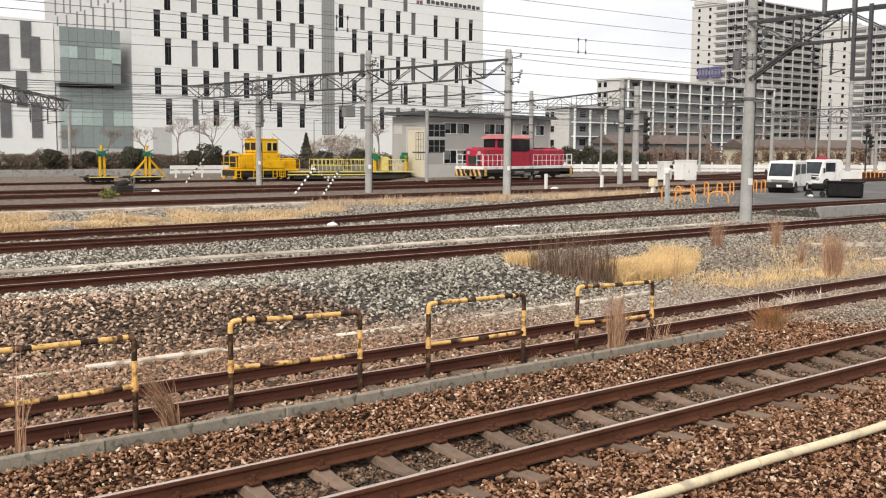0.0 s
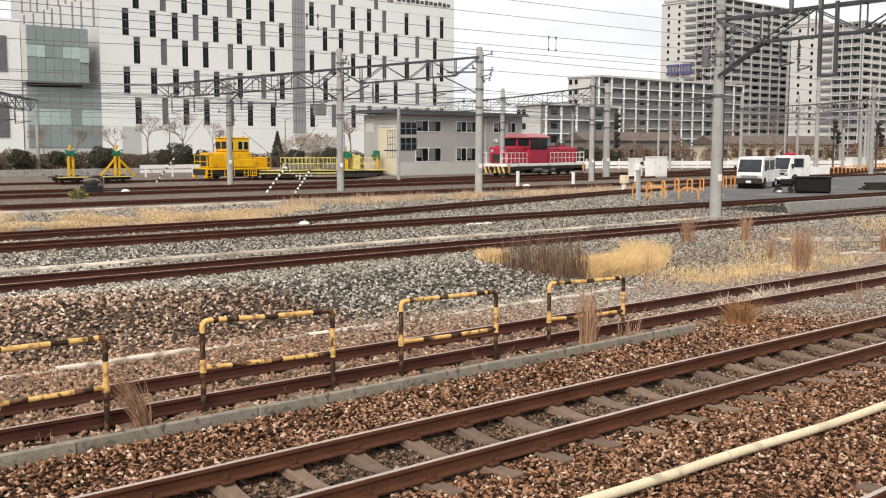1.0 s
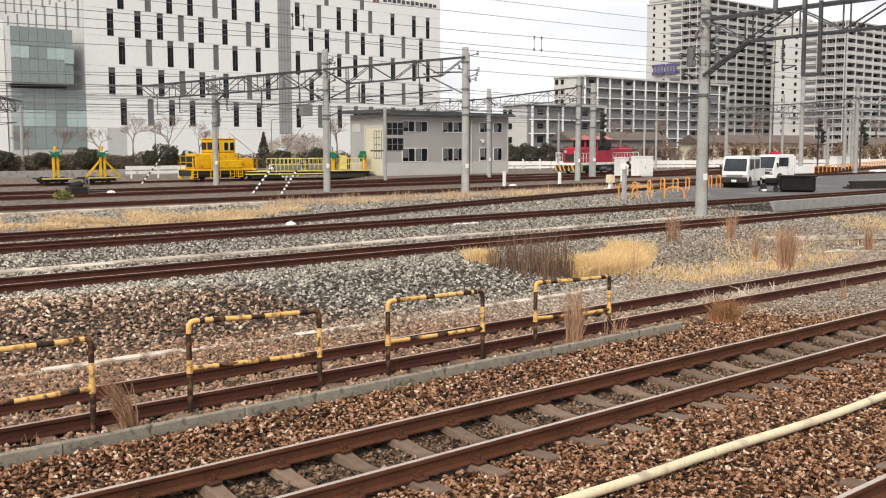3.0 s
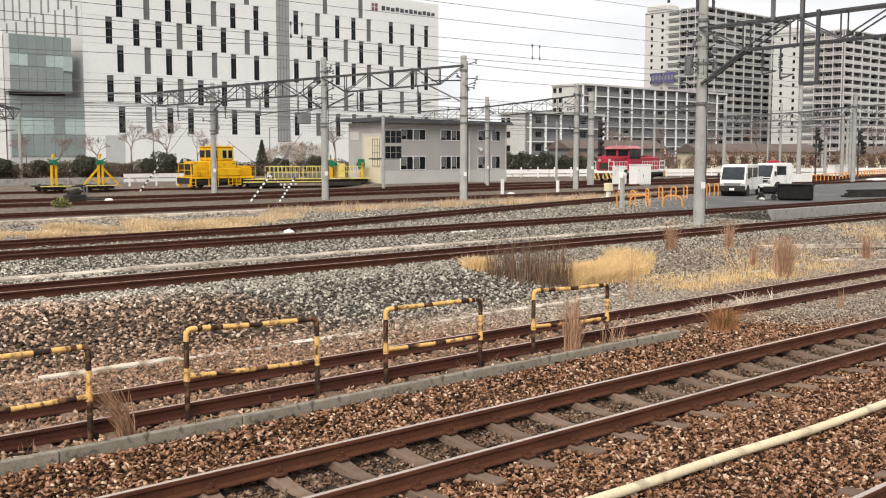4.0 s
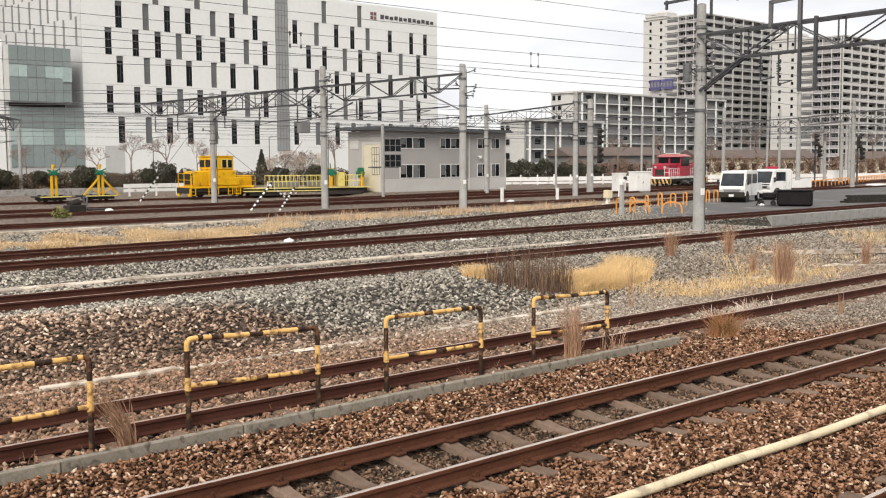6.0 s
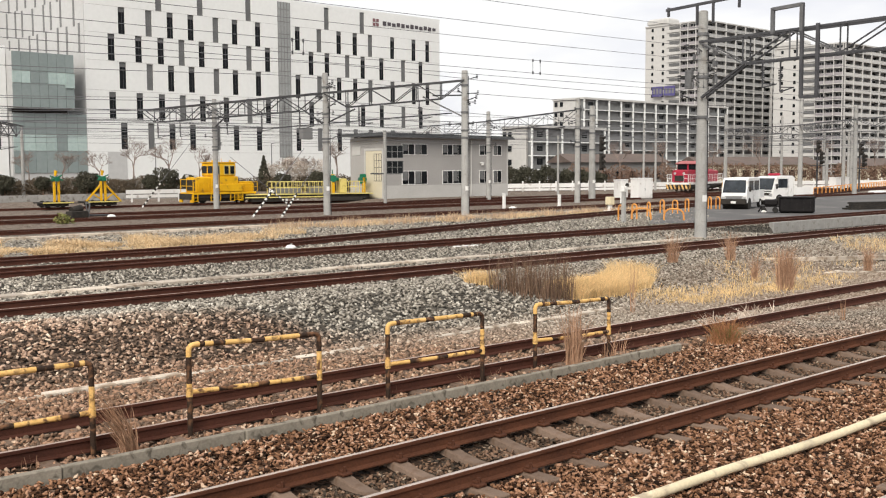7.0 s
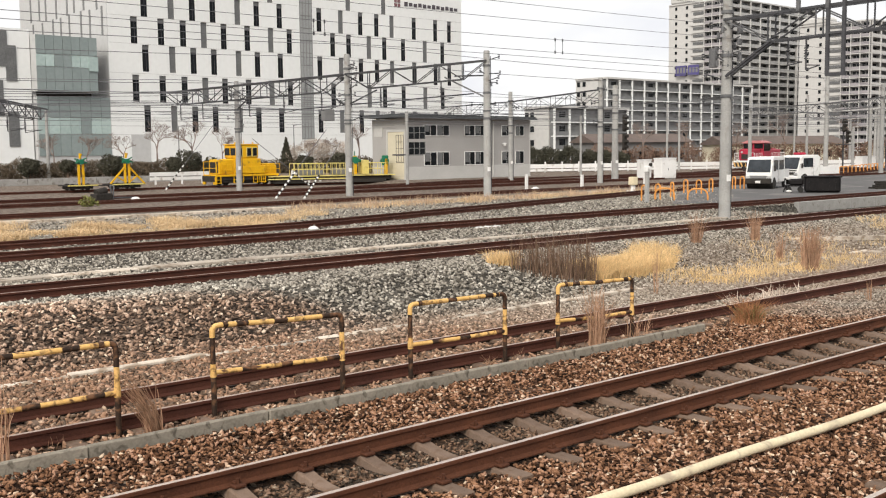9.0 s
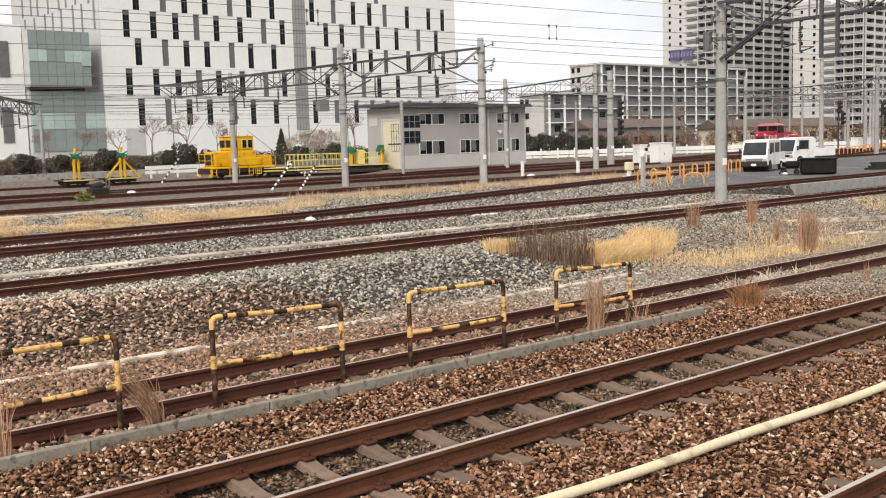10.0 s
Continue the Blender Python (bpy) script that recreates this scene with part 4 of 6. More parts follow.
part("door", Build().box(-0.05, 0.02, 0.30, 2.75, 0.05, 4.4), M_SHUT, house, "tall cream roller shutter")
for k in range(21):
    part("shutter_slat", Build().box(-0.072, -0.05, 0.32, 2.73, 0.12 + k * 0.2, 0.29 + k * 0.2), M_SHUT, house)
part("door_frame", Build().box(-0.1, 0.0, 0.12, 0.30, 0, 4.6).box(-0.1, 0.0, 2.75, 2.95, 0, 4.6).box(-0.1, 0.0, 0.30, 2.75, 4.4, 4.6), M_HBASE, house)
bars = Build()
for k in range(4):
    bars.box(-0.10, -0.08, 0.36 + 0.36 * k, 0.40 + 0.36 * k, 1.6, 4.1)
for k in range(5):
    bars.box(-0.10, -0.08, 0.36, 1.48, 1.6 + 0.62 * k, 1.64 + 0.62 * k)
part("door_grille", bars, M_SIGN, house, "dark window grille in the shutter")
part("wall_panel", Build().box(-0.04, 0.0, 3.6, 4.85, 4.0, 4.85), M_HBASE, house)
for k in range(13):
    part("siding_seam", Build().box(0.0, 15.85, -0.006, 0.0, 1.42 + 0.33 * k, 1.43 + 0.33 * k), M_HOUSE, house)
part("corner_trim", Build().box(-0.05, 0.12, -0.05, 0.12, -0.3, 5.6).box(15.75, 15.9, -0.05, 0.12, -0.3, 5.6), M_HBASE, house)
part("downpipe", Build().rod((10.75, -0.1, 0.1), (10.75, -0.1, 5.55), 0.055, seg=8).rod((10.75, -0.1, 5.5), (10.75, -0.55, 5.62), 0.05, seg=8), M_HBASE, house, "pale downpipe")
part("wall_lamp", Build().box(11.95, 12.35, -0.3, 0.0, 3.2, 3.34, bev=0.04).rod((12.15, -0.18, 3.2), (12.15, -0.24, 3.05), 0.1, 0.14, 10), M_WHITE, house, "small white wall lamp")
part("gutter", Build().box(-0.9, 16.15, -0.86, -0.76, 5.60, 5.72, bev=0.03), M_ROOF, house)

# ---- white research building ----
WB = pose(-45.57, 156.5, 0, 0, 0, 41.0)
white = thing("research_building", WB, "large white office building with narrow staggered windows", "building")
HB = 31.5
part("wall", Build().box(0, 72.5, 0.25, 34, 0, HB), M_BWHITE, white, "white panelled wall")
part("parapet", Build().box(-0.15, 72.65, 0.05, 34.1, HB, HB + 0.5), M_BWHITE, white)
P1 = (5.95, 10.45, 14.1, 17.75, 22.3, 25.9, 30.4, 38.55, 43.2, 47.6, 51.3, 54.9, 60.3, 65.7, 69.3)
P2 = (4.2, 8.65, 12.4, 16.05, 19.65, 24.05, 28.6, 32.3, 41.4, 44.9, 49.5, 53.1, 57.6, 63.0, 67.5)
P3 = (12.2, 19.5, 28.6, 44.9, 53.0)
WIN = Build().box(-0.57, 0.57, 0.20, 0.30, 0, 4.05)
WIN.box(-0.52, 0.10, 0.185, 0.20, 0.1, 3.3, 1).box(0.16, 0.52, 0.185, 0.20, 0.1, 3.3, 1).box(-0.52, 0.52, 0.185, 0.20, 3.38, 3.95, 2)
WIN_D = WIN.mesh("window", [M_SIGN, M_GLASS, M_SOFTGL])
WIN2 = Build().box(-0.57, 0.57, 0.20, 0.30, 0, 4.05).box(-0.5, 0.5, 0.185, 0.20, 0.1, 3.95, 1)
WIN_S = WIN2.mesh("window", [M_APTG, M_SOFTGL])
# the wall is cut into piers and bands so that each window stands in a real recess
rows = [(23.55, P1), (19.45, P2), (15.3, P1), (10.75, P2), (6.15, P1), (27.6, P3)]
facade = Build()
levels = sorted(rows)
zs = [0.0]
for z0, cols in levels:
    if z0 > zs[-1]:
        facade.box(0, 72.5, 0, 0.25, zs[-1], z0)
    zt = z0 + 4.05
    x = 0.0
    for s in sorted(cols):
        facade.box(x, s - 0.57, 0, 0.25, max(z0, zs[-1]), min(zt, HB))
        x = s + 0.57
    facade.box(x, 72.5, 0, 0.25, max(z0, zs[-1]), min(zt, HB))
    zs.append(zt)
facade.box(0, 72.5, 0, 0.25, zs[-1], HB)
part("facade", facade, M_BWHITE, white, "white facade panels")
for z0, cols in rows:
    for i, s in enumerate(cols):
        soft = cols is P3 or i in ((1, 4, 8, 11) if cols is P1 else (3, 6, 10, 13))
        part("window", WIN_S if soft else WIN_D, None, white, "tall narrow window with pale blind" if soft else "tall narrow dark window", pose(s, 0.02, z0))
stripg = part("glass_strip", Build().box(34.4, 37.0, -0.02, 0.0, 5.0, HB), M_STRIPG, white, "vertical grey glass strip")
for k in range(13):
    part("mullion", Build().box(34.4, 37.0, -0.06, -0.02, 5.0 + 2.1 * k, 5.12 + 2.1 * k), M_APTG, stripg)
for k in range(5):
    part("mullion", Build().box(34.4 + 0.63 * k, 34.48 + 0.63 * k, -0.06, -0.02, 5.0, HB), M_APTG, stripg)
for k in range(12):
    part("sign_bar", Build().box(57.95 + 1.15 * k, 58.75 + 1.15 * k, -0.08, 0.0, 29.55 + 0.10 * (k % 2), 30.35 - 0.08 * (k % 3)), M_SIGN, white, "dark lettering bar on the facade")
part("sign_mark", Build().box(55.5, 56.15, -0.08, 0, 29.3, 29.9, bev=0.03).box(56.3, 56.95, -0.08, 0, 29.3, 29.9, bev=0.03).box(55.5, 56.15, -0.08, 0, 30.05, 30.65, bev=0.03).box(56.3, 56.95, -0.08, 0, 30.05, 30.65, bev=0.03), M_SIGNR, white, "red emblem on the facade")
for k, z in enumerate((5.72, 10.45, 14.98, 19.42, 23.52, 27.58)):
    part("panel_joint", Build().box(0.0, 72.5, -0.012, 0.0, z, z + 0.05), M_BGREY, white)
part("grey_panel", Build().box(3.1, 6.2, -0.06, 0.0, 0, 5.7), M_BGREY, white, "light grey panel at the foot of the wall")
# side wall with slits, greyed in its colour for shade
SLIT = Build().box(0, 0.12, -0.28, 0.28, 0, 4.3).mesh("slit_window", M_APTG)
rs = random.Random(21)
for r in range(3):
    for k in range(8):
        part("slit_window", SLIT, None, white, "narrow slit window", pose(-0.12, 2.0 + k * 3.7 + rs.uniform(-0.6, 0.6) + (1.6 if r % 2 else 0), 20.2 + 4.3 * r + rs.uniform(0, 0.5)))
# The building's shaded side: white wall given a darker grey colour.
part("side_wall", Build().box(-0.06, 0.0, 0.0, 34, 0, HB), M_BGREY, white, "side wall coloured grey for its shade")
# low wing and glass boxes
wing = thing("building_wing", WB, "white wing with tall grey windows beside the glass block", "building")
part("wall", Build().box(-60, -11.3, 1.0, 25, 0, 20.6), M_BWHITE, wing)
TALL = Build().box(-0.75, 0.75, 0, 0.12, 0, 5.0).box(-0.68, 0.68, -0.02, 0, 0.1, 4.9, 1).mesh("window", [M_APTG, M_SOFTGL])
for r, z0 in enumerate((4.0, 8.3, 13.2)):
    for k in range(7):
        part("window", TALL, None, wing, "tall grey window", pose(-14.0 - 4.3 * k - (2.0 if r % 2 else 0), 0.88, z0))
for k in range(10):
    part("window", TALL, None, wing, "tall grey window", pose(-15.2 - 4.6 * k, 0.88, 17.9 - 2.7, 0, 0, 0))
glass = thing("glass_block", WB, "teal glass corner block with a dark recess between floors", "building")
part("core", Build().box(-11.1, 0.0, 0.2, 12, 0, 11.2).box(-11.1, -2.3, 1.2, 12, 11.2, 11.85).box(-11.2, -2.25, -0.9, 12, 11.85, 19.75), M_BGREY, glass)
PW = 11.0 / 7
for r, (z0, z1) in enumerate(((2.6, 5.75), (5.8, 8.15), (8.2, 11.2))):
    for k in range(7):
        part("pane", Build().box(-10.9 + PW * k + 0.02, -10.9 + PW * (k + 1) - 0.02, 0.08, 0.2, z0 + 0.02, z1 - 0.02), M_TEALL if r == 1 and k != 4 else M_TEAL, glass)
# Black sheet stands in for the shade below the overhanging upper box.
part("recess", Build().box(-10.6, -2.4, 1.1, 1.19, 11.22, 11.83), M_BLACK, glass, "black sheet for the shade between the floors")
for r, (z0, z1) in enumerate(((11.85, 15.3), (15.35, 17.05), (17.1, 19.75))):
    for k in range(7):
        w = 8.95 / 7
        part("pane", Build().box(-11.2 + w * k + 0.02, -11.2 + w * (k + 1) - 0.02, -1.05, -0.9, z0 + 0.02, z1 - 0.02), M_TEALL if r == 1 and k in (0, 1, 4, 5) else M_TEAL, glass)
part("opened_pane", Build().box(-3.6, -2.25, -1.25, -1.05, 14.9, 17.0), M_TEALL, glass, "pale glass panel standing proud")

# ---- apartment blocks ----
def balcony_floor(bays, bw, fh, depth, rail_h, mw, pier=0.35, slab=0.13):
    """One floor of a balcony front: recessed wall with windows, slab, parapet, piers."""
    L = bays * bw
    b = Build()
    # Back wall, and partitions below, are greyed in colour for recess shade.
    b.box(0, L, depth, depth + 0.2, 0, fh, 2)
    b.box(0, L, 0, depth, -slab, slab, 0)
    b.box(0.02, L - 0.02, 0.02, 0.14, 0.14, rail_h, 1)
    for k in range(bays + 1):
        x = min(max(k * bw - pier / 2, 0), L - pier)
        b.box(x, x + pier, -0.22, 0.16, -0.13, fh - 0.13, 0)
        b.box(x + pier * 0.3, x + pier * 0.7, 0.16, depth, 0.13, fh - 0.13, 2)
    for k in range(bays):
        b.box(k * bw + 0.5, k * bw + bw * 0.46, depth - 0.05, depth, 0.2, fh - 0.6, 3)
        b.box(k * bw + bw * 0.54, (k + 1) * bw - 0.5, depth - 0.05, depth, 0.2, fh - 0.6, 3 if k % 3 else 4)
    return b.mesh("balcony", mw)


LEDGE = Build().box(0, 0.5, 0, 7.0, -0.1, 0.95).box(0.1, 0.5, 0.6, 6.0, 1.3, 2.4, 1).mesh("ledge", [M_APTW, M_SOFTGL])


def tower(m, label, L, D, floors, fh, bays, side_bays, parapet, slim=False, house=True):
    t = thing("apartment_tower", m, label, "apartment building", "far apartment buildings")
    H = floors * fh
    part("wall", Build().box(0.1, L - 0.1, 1.6, D, 0, H), M_APTW, t)
    # Third material carries the shade inside the balconies as a darker grey.
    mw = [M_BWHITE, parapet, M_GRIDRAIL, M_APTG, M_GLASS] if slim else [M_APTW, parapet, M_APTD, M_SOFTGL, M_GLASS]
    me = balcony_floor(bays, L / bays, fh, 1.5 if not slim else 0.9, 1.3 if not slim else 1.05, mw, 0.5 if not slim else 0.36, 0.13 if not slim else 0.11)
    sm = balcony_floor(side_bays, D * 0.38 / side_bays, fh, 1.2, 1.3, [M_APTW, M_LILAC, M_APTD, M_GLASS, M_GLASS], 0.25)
    for k in range(floors):
        part("balcony", me, None, t, "row of balconies", pose(0, 0, k * fh))
        if side_bays > 1:
            part("side_balcony", sm, None, t, "corner balconies", pose(-1.25, D * 0.38 + 0.1, k * fh, 0, 0, -90))
            part("ledge", LEDGE, None, t, "", pose(-0.35, D * 0.38 + 0.2, k * fh))
    part("roof", Build().box(-0.3, L + 0.3, -0.2, D, H, H + 0.5), M_APTW, t)
    if house:
        part("stair_house", Build().box(0.3, 9.0, D * 0.62, D - 0.2, H + 0.5, H + 3.4, bev=0.7), M_APTW, t)
    for k in range(floors):
        for y in (D * 0.68, D * 0.86):
            part("end_window", Build().box(-0.04, 0.1, y, y + 1.0, k * fh + 1.0, k * fh + 2.3), M_GLASS, t)
    return t


tower(pose(128.0, 421.0, -2, 0, 0, 40), "tall white apartment tower with rows of balconies", 68, 30, 21, 3.08, 9, 3, M_APTP)
tower(pose(174.1, 393.2, -2, 0, 0, 40), "white apartment tower stepping down with balconies", 90, 30, 17, 3.08, 12, 3, M_APTW)
tower(pose(51.5, 278.4, -0.4, 0, 0, 40), "eight-storey apartment slab with white grid balconies", 71, 11, 8, 2.74, 13, 1, M_GRIDRAIL, True, False)
tower(pose(30.5, 228.0, -0.5, 0, 0, 40), "low apartment block with grey balconies", 26, 9, 4, 3.1, 5, 1, M_GRIDRAIL, True, False)

# ---- diesel locomotive ----
def wheel_mesh(r, w, name="wheel"):
    b = Build().rod((0, -w / 2, 0), (0, w / 2, 0), r, seg=20).rod((0, -w / 2 - 0.02, 0), (0, w / 2 + 0.02, 0), r * 0.35, seg=12)
    return b.mesh(name, M_BLACK)


def rail_fence(b, x0, x1, y, z0, z1, k, r=0.022, m=0):
    """A hand rail with uprights along x."""
    b.rod((x0, y, z1), (x1, y, z1), r, seg=6, m=m).rod((x0, y, (z0 + z1) / 2), (x1, y, (z0 + z1) / 2), r, seg=6, m=m)
    for i in range(k + 1):
        x = x0 + (x1 - x0) * i / k
        b.rod((x, y, z0), (x, y, z1), r, seg=6, m=m)
    return b


loco = thing("diesel_locomotive", pose(7.0, 88.7, 0.405, 0, 0, 48.0), "red diesel shunting locomotive with white stripe and hand rails", "locomotive")
part("frame", Build().box(-6.7, 6.7, -1.35, 1.35, 0.72, 1.02, bev=0.03), M_BLACK, loco, "black underframe")
part("stripe", Build().box(-6.72, 6.72, -1.4, 1.4, 1.02, 1.26, bev=0.02), M_WHITE, loco, "white painted deck edge")
part("short_hood", Build().box(-6.0, -3.0, -0.95, 0.95, 1.26, 2.72, bev=0.10), M_RED, loco, "red short bonnet", shade=True)
part("long_hood", Build().box(-0.1, 6.0, -0.95, 0.95, 1.26, 2.68, bev=0.10), M_RED, loco, "red long bonnet", shade=True)
cab = part("cab", Build().box(-3.0, -0.1, -1.38, 1.38, 1.26, 2.5, bev=0.05).box(-3.0, -0.1, -1.36, 1.36, 2.5, 3.55, bev=0.08), M_RED, loco, "red driver's cab", shade=True)
part("cab_roof", Build().prism([(-1.5, 3.52), (1.5, 3.52), (1.5, 3.6), (0.8, 3.86), (-0.8, 3.86), (-1.5, 3.6)], -3.25, 0.15), M_ROOFP, loco, "sun-bleached red curved cab roof")
for x0, x1 in ((-2.93, -2.05), (-1.97, -1.08), (-1.0, -0.15)):
    for y in (-1.39, 1.365):
        part("window", Build().box(x0, x1, y, y + 0.025, 2.5, 3.45), M_GLASS, cab, "dark cab window")
for x in (-3.03, -0.095):
    for y0, y1 in ((-1.28, -0.12), (0.12, 1.28)):
        part("window", Build().box(x, x + 0.03, y0, y1, 2.8, 3.44), M_GLASS, cab, "dark cab window")
for s, x0, x1 in ((-1, -6.72, -6.6), (1, 6.6, 6.72)):
    part("buffer_beam", Build().box(x0, x1, -1.4, 1.4, 0.45, 1.05, bev=0.02), M_BLACK, loco)
    for i in range(6):
        y = -1.3 + i * 0.47
        o = x0 - 0.012 if s < 0 else x1 + 0.004
        part("hazard_stripe", Build().add([(o, y, 0.47), (o, y + 0.22, 0.47), (o, y + 0.42, 1.03), (o, y + 0.2, 1.03), (o + 0.008, y, 0.47), (o + 0.008, y + 0.22, 0.47), (o + 0.008, y + 0.42, 1.03), (o + 0.008, y + 0.2, 1.03)], [(0, 1, 2, 3), (7, 6, 5, 4), (0, 4, 5, 1), (1, 5, 6, 2), (2, 6, 7, 3), (3, 7, 4, 0)]), M_FY, loco, "yellow hazard stripe")
    part("coupler", Build().box(min(s * 6.7, s * 7.1), max(s * 6.7, s * 7.1), -0.14, 0.14, 0.72, 1.0, bev=0.03), M_BLACK, loco)
    for y in (-1.0, 1.0):
        part("steps", Build().box(min(s * 6.1, s * 6.6), max(s * 6.1, s * 6.6), y - 0.3, y + 0.3, 0.25, 0.3).box(min(s * 6.1, s * 6.6), max(s * 6.1, s * 6.6), y - 0.3, y + 0.3, 0.5, 0.55), M_BLACK, loco)
    for y0, y1 in ((-1.3, -0.75), (0.75, 1.3)):
        b = Build().rod((s * 6.62, y0, 1.2), (s * 6.62, y0, 2.25), 0.025, seg=6).rod((s * 6.62, y1, 1.2), (s * 6.62, y1, 2.25), 0.025, seg=6)
        for z in (1.75, 2.25):
            b.rod((s * 6.62, y0, z), (s * 6.62, y1, z), 0.025, seg=6)
        part("end_rail", b, M_WHITE, loco, "white end hand rail")
    for y in (-0.55, 0.55):
        part("headlight", Build().rod((s * 5.98, y, 2.35), (s * 6.1, y, 2.35), 0.14, seg=14), M_FRAME, loco, "round headlight")
    part("grille", Build().box(min(s * 5.95, s * 6.02), max(s * 5.95, s * 6.02), -0.6, 0.6, 1.4, 2.1), M_BLACK, loco, "dark front grille")
for y in (-1.33, 1.33):
    part("hand_rail", rail_fence(Build(), -6.5, -3.4, y, 1.24, 2.2, 5), M_WHITE, loco, "white hand rail")
    part("hand_rail", rail_fence(Build(), 0.5, 6.5, y, 1.24, 2.2, 9), M_WHITE, loco, "white hand rail")
for x in (0.6, 1.6, 2.6, 3.6, 4.6):
    for y in (-0.965, 0.945):
        part("hood_door", Build().box(x, x + 0.85, y, y + 0.02, 1.4, 2.4), M_RED, loco)
part("exhaust", Build().rod((1.2, 0, 2.65), (1.2, 0, 3.0), 0.18, seg=12).box(2.2, 3.4, -0.5, 0.5, 2.66, 2.8, bev=0.03), M_BLACK, loco)
part("horn", Build().rod((-2.2, 0.5, 3.7), (-2.2, 0.5, 3.95), 0.05, seg=8).rod((-1.2, -0.6, 3.7), (-1.2, -0.6, 4.05), 0.03, seg=6), M_FRAME, loco)
for x in (-6.45, 6.2):
    for y in (-1.42, 1.38):
        part("step_board", Build().box(x, x + 0.3, y, y + 0.04, 0.5, 1.2), M_FY, loco, "yellow step board")
for x0, x1 in ((-2.2, -0.9), (0.7, 1.3)):
    part("air_tank", Build().rod((x0, -1.18, 0.72), (x1, -1.18, 0.72), 0.2, seg=14), M_APTG, loco, "grey air tank", shade=True)
part("sand_box", Build().box(-0.75, 0.3, -1.28, -1.2, 0.42, 0.9, bev=0.02), M_APTG, loco, "grey equipment box")
part("hood_cap", Build().box(-5.6, -3.4, -0.6, 0.6, 2.7, 2.8, bev=0.04), M_RED, loco)
part("hood_cap", Build().box(3.9, 5.4, -0.45, 0.45, 2.66, 2.82, bev=0.05), M_RED, loco)
for ob in loco.children:
    ob.location.z -= 0.2  # the body sits low over its wheels
LW = wheel_mesh(0.43, 0.13)
LOCO_WHEELS = []
for x in (-5.4, -3.6, 1.6, 3.2, 4.8):
    for y in (-0.56, 0.56):
        LOCO_WHEELS.append((part("wheel", LW, None, loco, "", pose(x, y, 0.43)), x, y))
for x0, x1 in ((-6.1, -2.9), (1.0, 5.5)):
    for y in (-0.9, 0.82):
        part("bogie_frame", Build().box(x0, x1, y, y + 0.1, 0.22, 0.54, bev=0.03), M_BLACK, loco)
part("fuel_tank", Build().box(-2.4, 0.6, -1.1, 1.1, 0.16, 0.55, bev=0.05), M_BLACK, loco)

# ---- yellow track vehicles ----
def track_wheels(t, xs, r=0.33, gauge=0.56):
    me = wheel_mesh(r, 0.12)
    for x in xs:
        for y in (-gauge, gauge):
            part("wheel", me, None, t, "", pose(x, y, r))


car = thing("track_motor_car", at(45.4, 79.9, 0.095), "yellow track maintenance motor car with a raised cab", "rail vehicle")
part("chassis", Build().box(-3.2, 3.1, -1.1, 1.1, 0.55, 0.85, bev=0.02), M_BLACK, car)
part("deck", Build().box(-3.15, 2.95, -1.2, 1.2, 0.88, 1.05, bev=0.02), M_YEL, car)
part("hood", Build().box(-2.75, -1.0, -0.95, 0.95, 1.05, 2.35, bev=0.07), M_YEL, car, shade=True)
part("radiator", Build().box(-2.79, -2.74, -0.7, 0.7, 1.2, 2.15, bev=0.01), M_BLACK, car, "dark radiator grille")
for x in (-2.6, -2.05, -1.5):
    part("hood_door", Build().box(x, x + 0.46, -0.975, -0.945, 1.2, 2.15), M_YEL, car)
part("side_locker", Build().box(-1.0, 1.55, -1.2, -1.1, 1.1, 1.75, bev=0.03).box(-0.9, -0.2, -1.22, -1.19, 1.2, 1.65), M_YEL, car)
for x0 in (-3.2, -1.55, 0.35, 1.15, 2.75):
    part("step_frame", Build().box(x0, x0 + 0.06, -1.22, -1.16, 0.3, 0.88).box(x0 + 0.4, x0 + 0.46, -1.22, -1.16, 0.3, 0.88).box(x0, x0 + 0.46, -1.24, -1.1, 0.3, 0.35).box(x0, x0 + 0.46, -1.24, -1.1, 0.58, 0.62), M_YEL, car, "yellow step frame")
for y in (-1.15, 0.75):
    part("end_guard", Build().box(-3.3, -3.1, y, y + 0.4, 0.2, 0.86, bev=0.03), M_YEL, car)
part("end_rail", Build().rod((-3.15, -1.1, 1.05), (-3.15, -1.1, 2.15), 0.03, seg=6).rod((-3.15, 1.1, 1.05), (-3.15, 1.1, 2.15), 0.03, seg=6).rod((-3.15, -1.1, 2.15), (-3.15, 1.1, 2.15), 0.03, seg=6).rod((-3.15, -1.1, 1.6), (-3.15, 1.1, 1.6), 0.03, seg=6), M_YEL, car)
for y in (-0.75, 0.75):
    part("headlight", Build().rod((-2.8, y, 2.42), (-2.6, y, 2.42), 0.13, seg=12), M_FRAME, car, "round headlight")
kab = part("cab", Build().box(-1.38, 1.2, -1.1, 1.1, 1.05, 2.4, bev=0.04).box(-1.16, 1.02, -1.08, 1.08, 2.4, 3.58, bev=0.09), M_YEL, car, shade=True)
part("cab_roof", Build().box(-1.24, 1.1, -1.13, 1.13, 3.56, 3.65, bev=0.035), M_YEL, car)
for x0, x1 in ((-0.98, -0.62), (-0.12, 0.26), (0.44, 0.82)):
    part("window_frame", Build().box(x0 - 0.06, x1 + 0.06, -1.10, -1.07, 2.56, 3.36, bev=0.012), M_PYEL, kab)
    part("window", Build().box(x0, x1, -1.12, -1.07, 2.63, 3.29), M_GLASS, kab, "dark cab window")
for y0, y1 in ((-0.9, -0.1), (0.1, 0.9)):
    part("window", Build().box(-1.19, -1.14, y0, y1, 2.68, 3.30), M_GLASS, kab, "dark cab window")
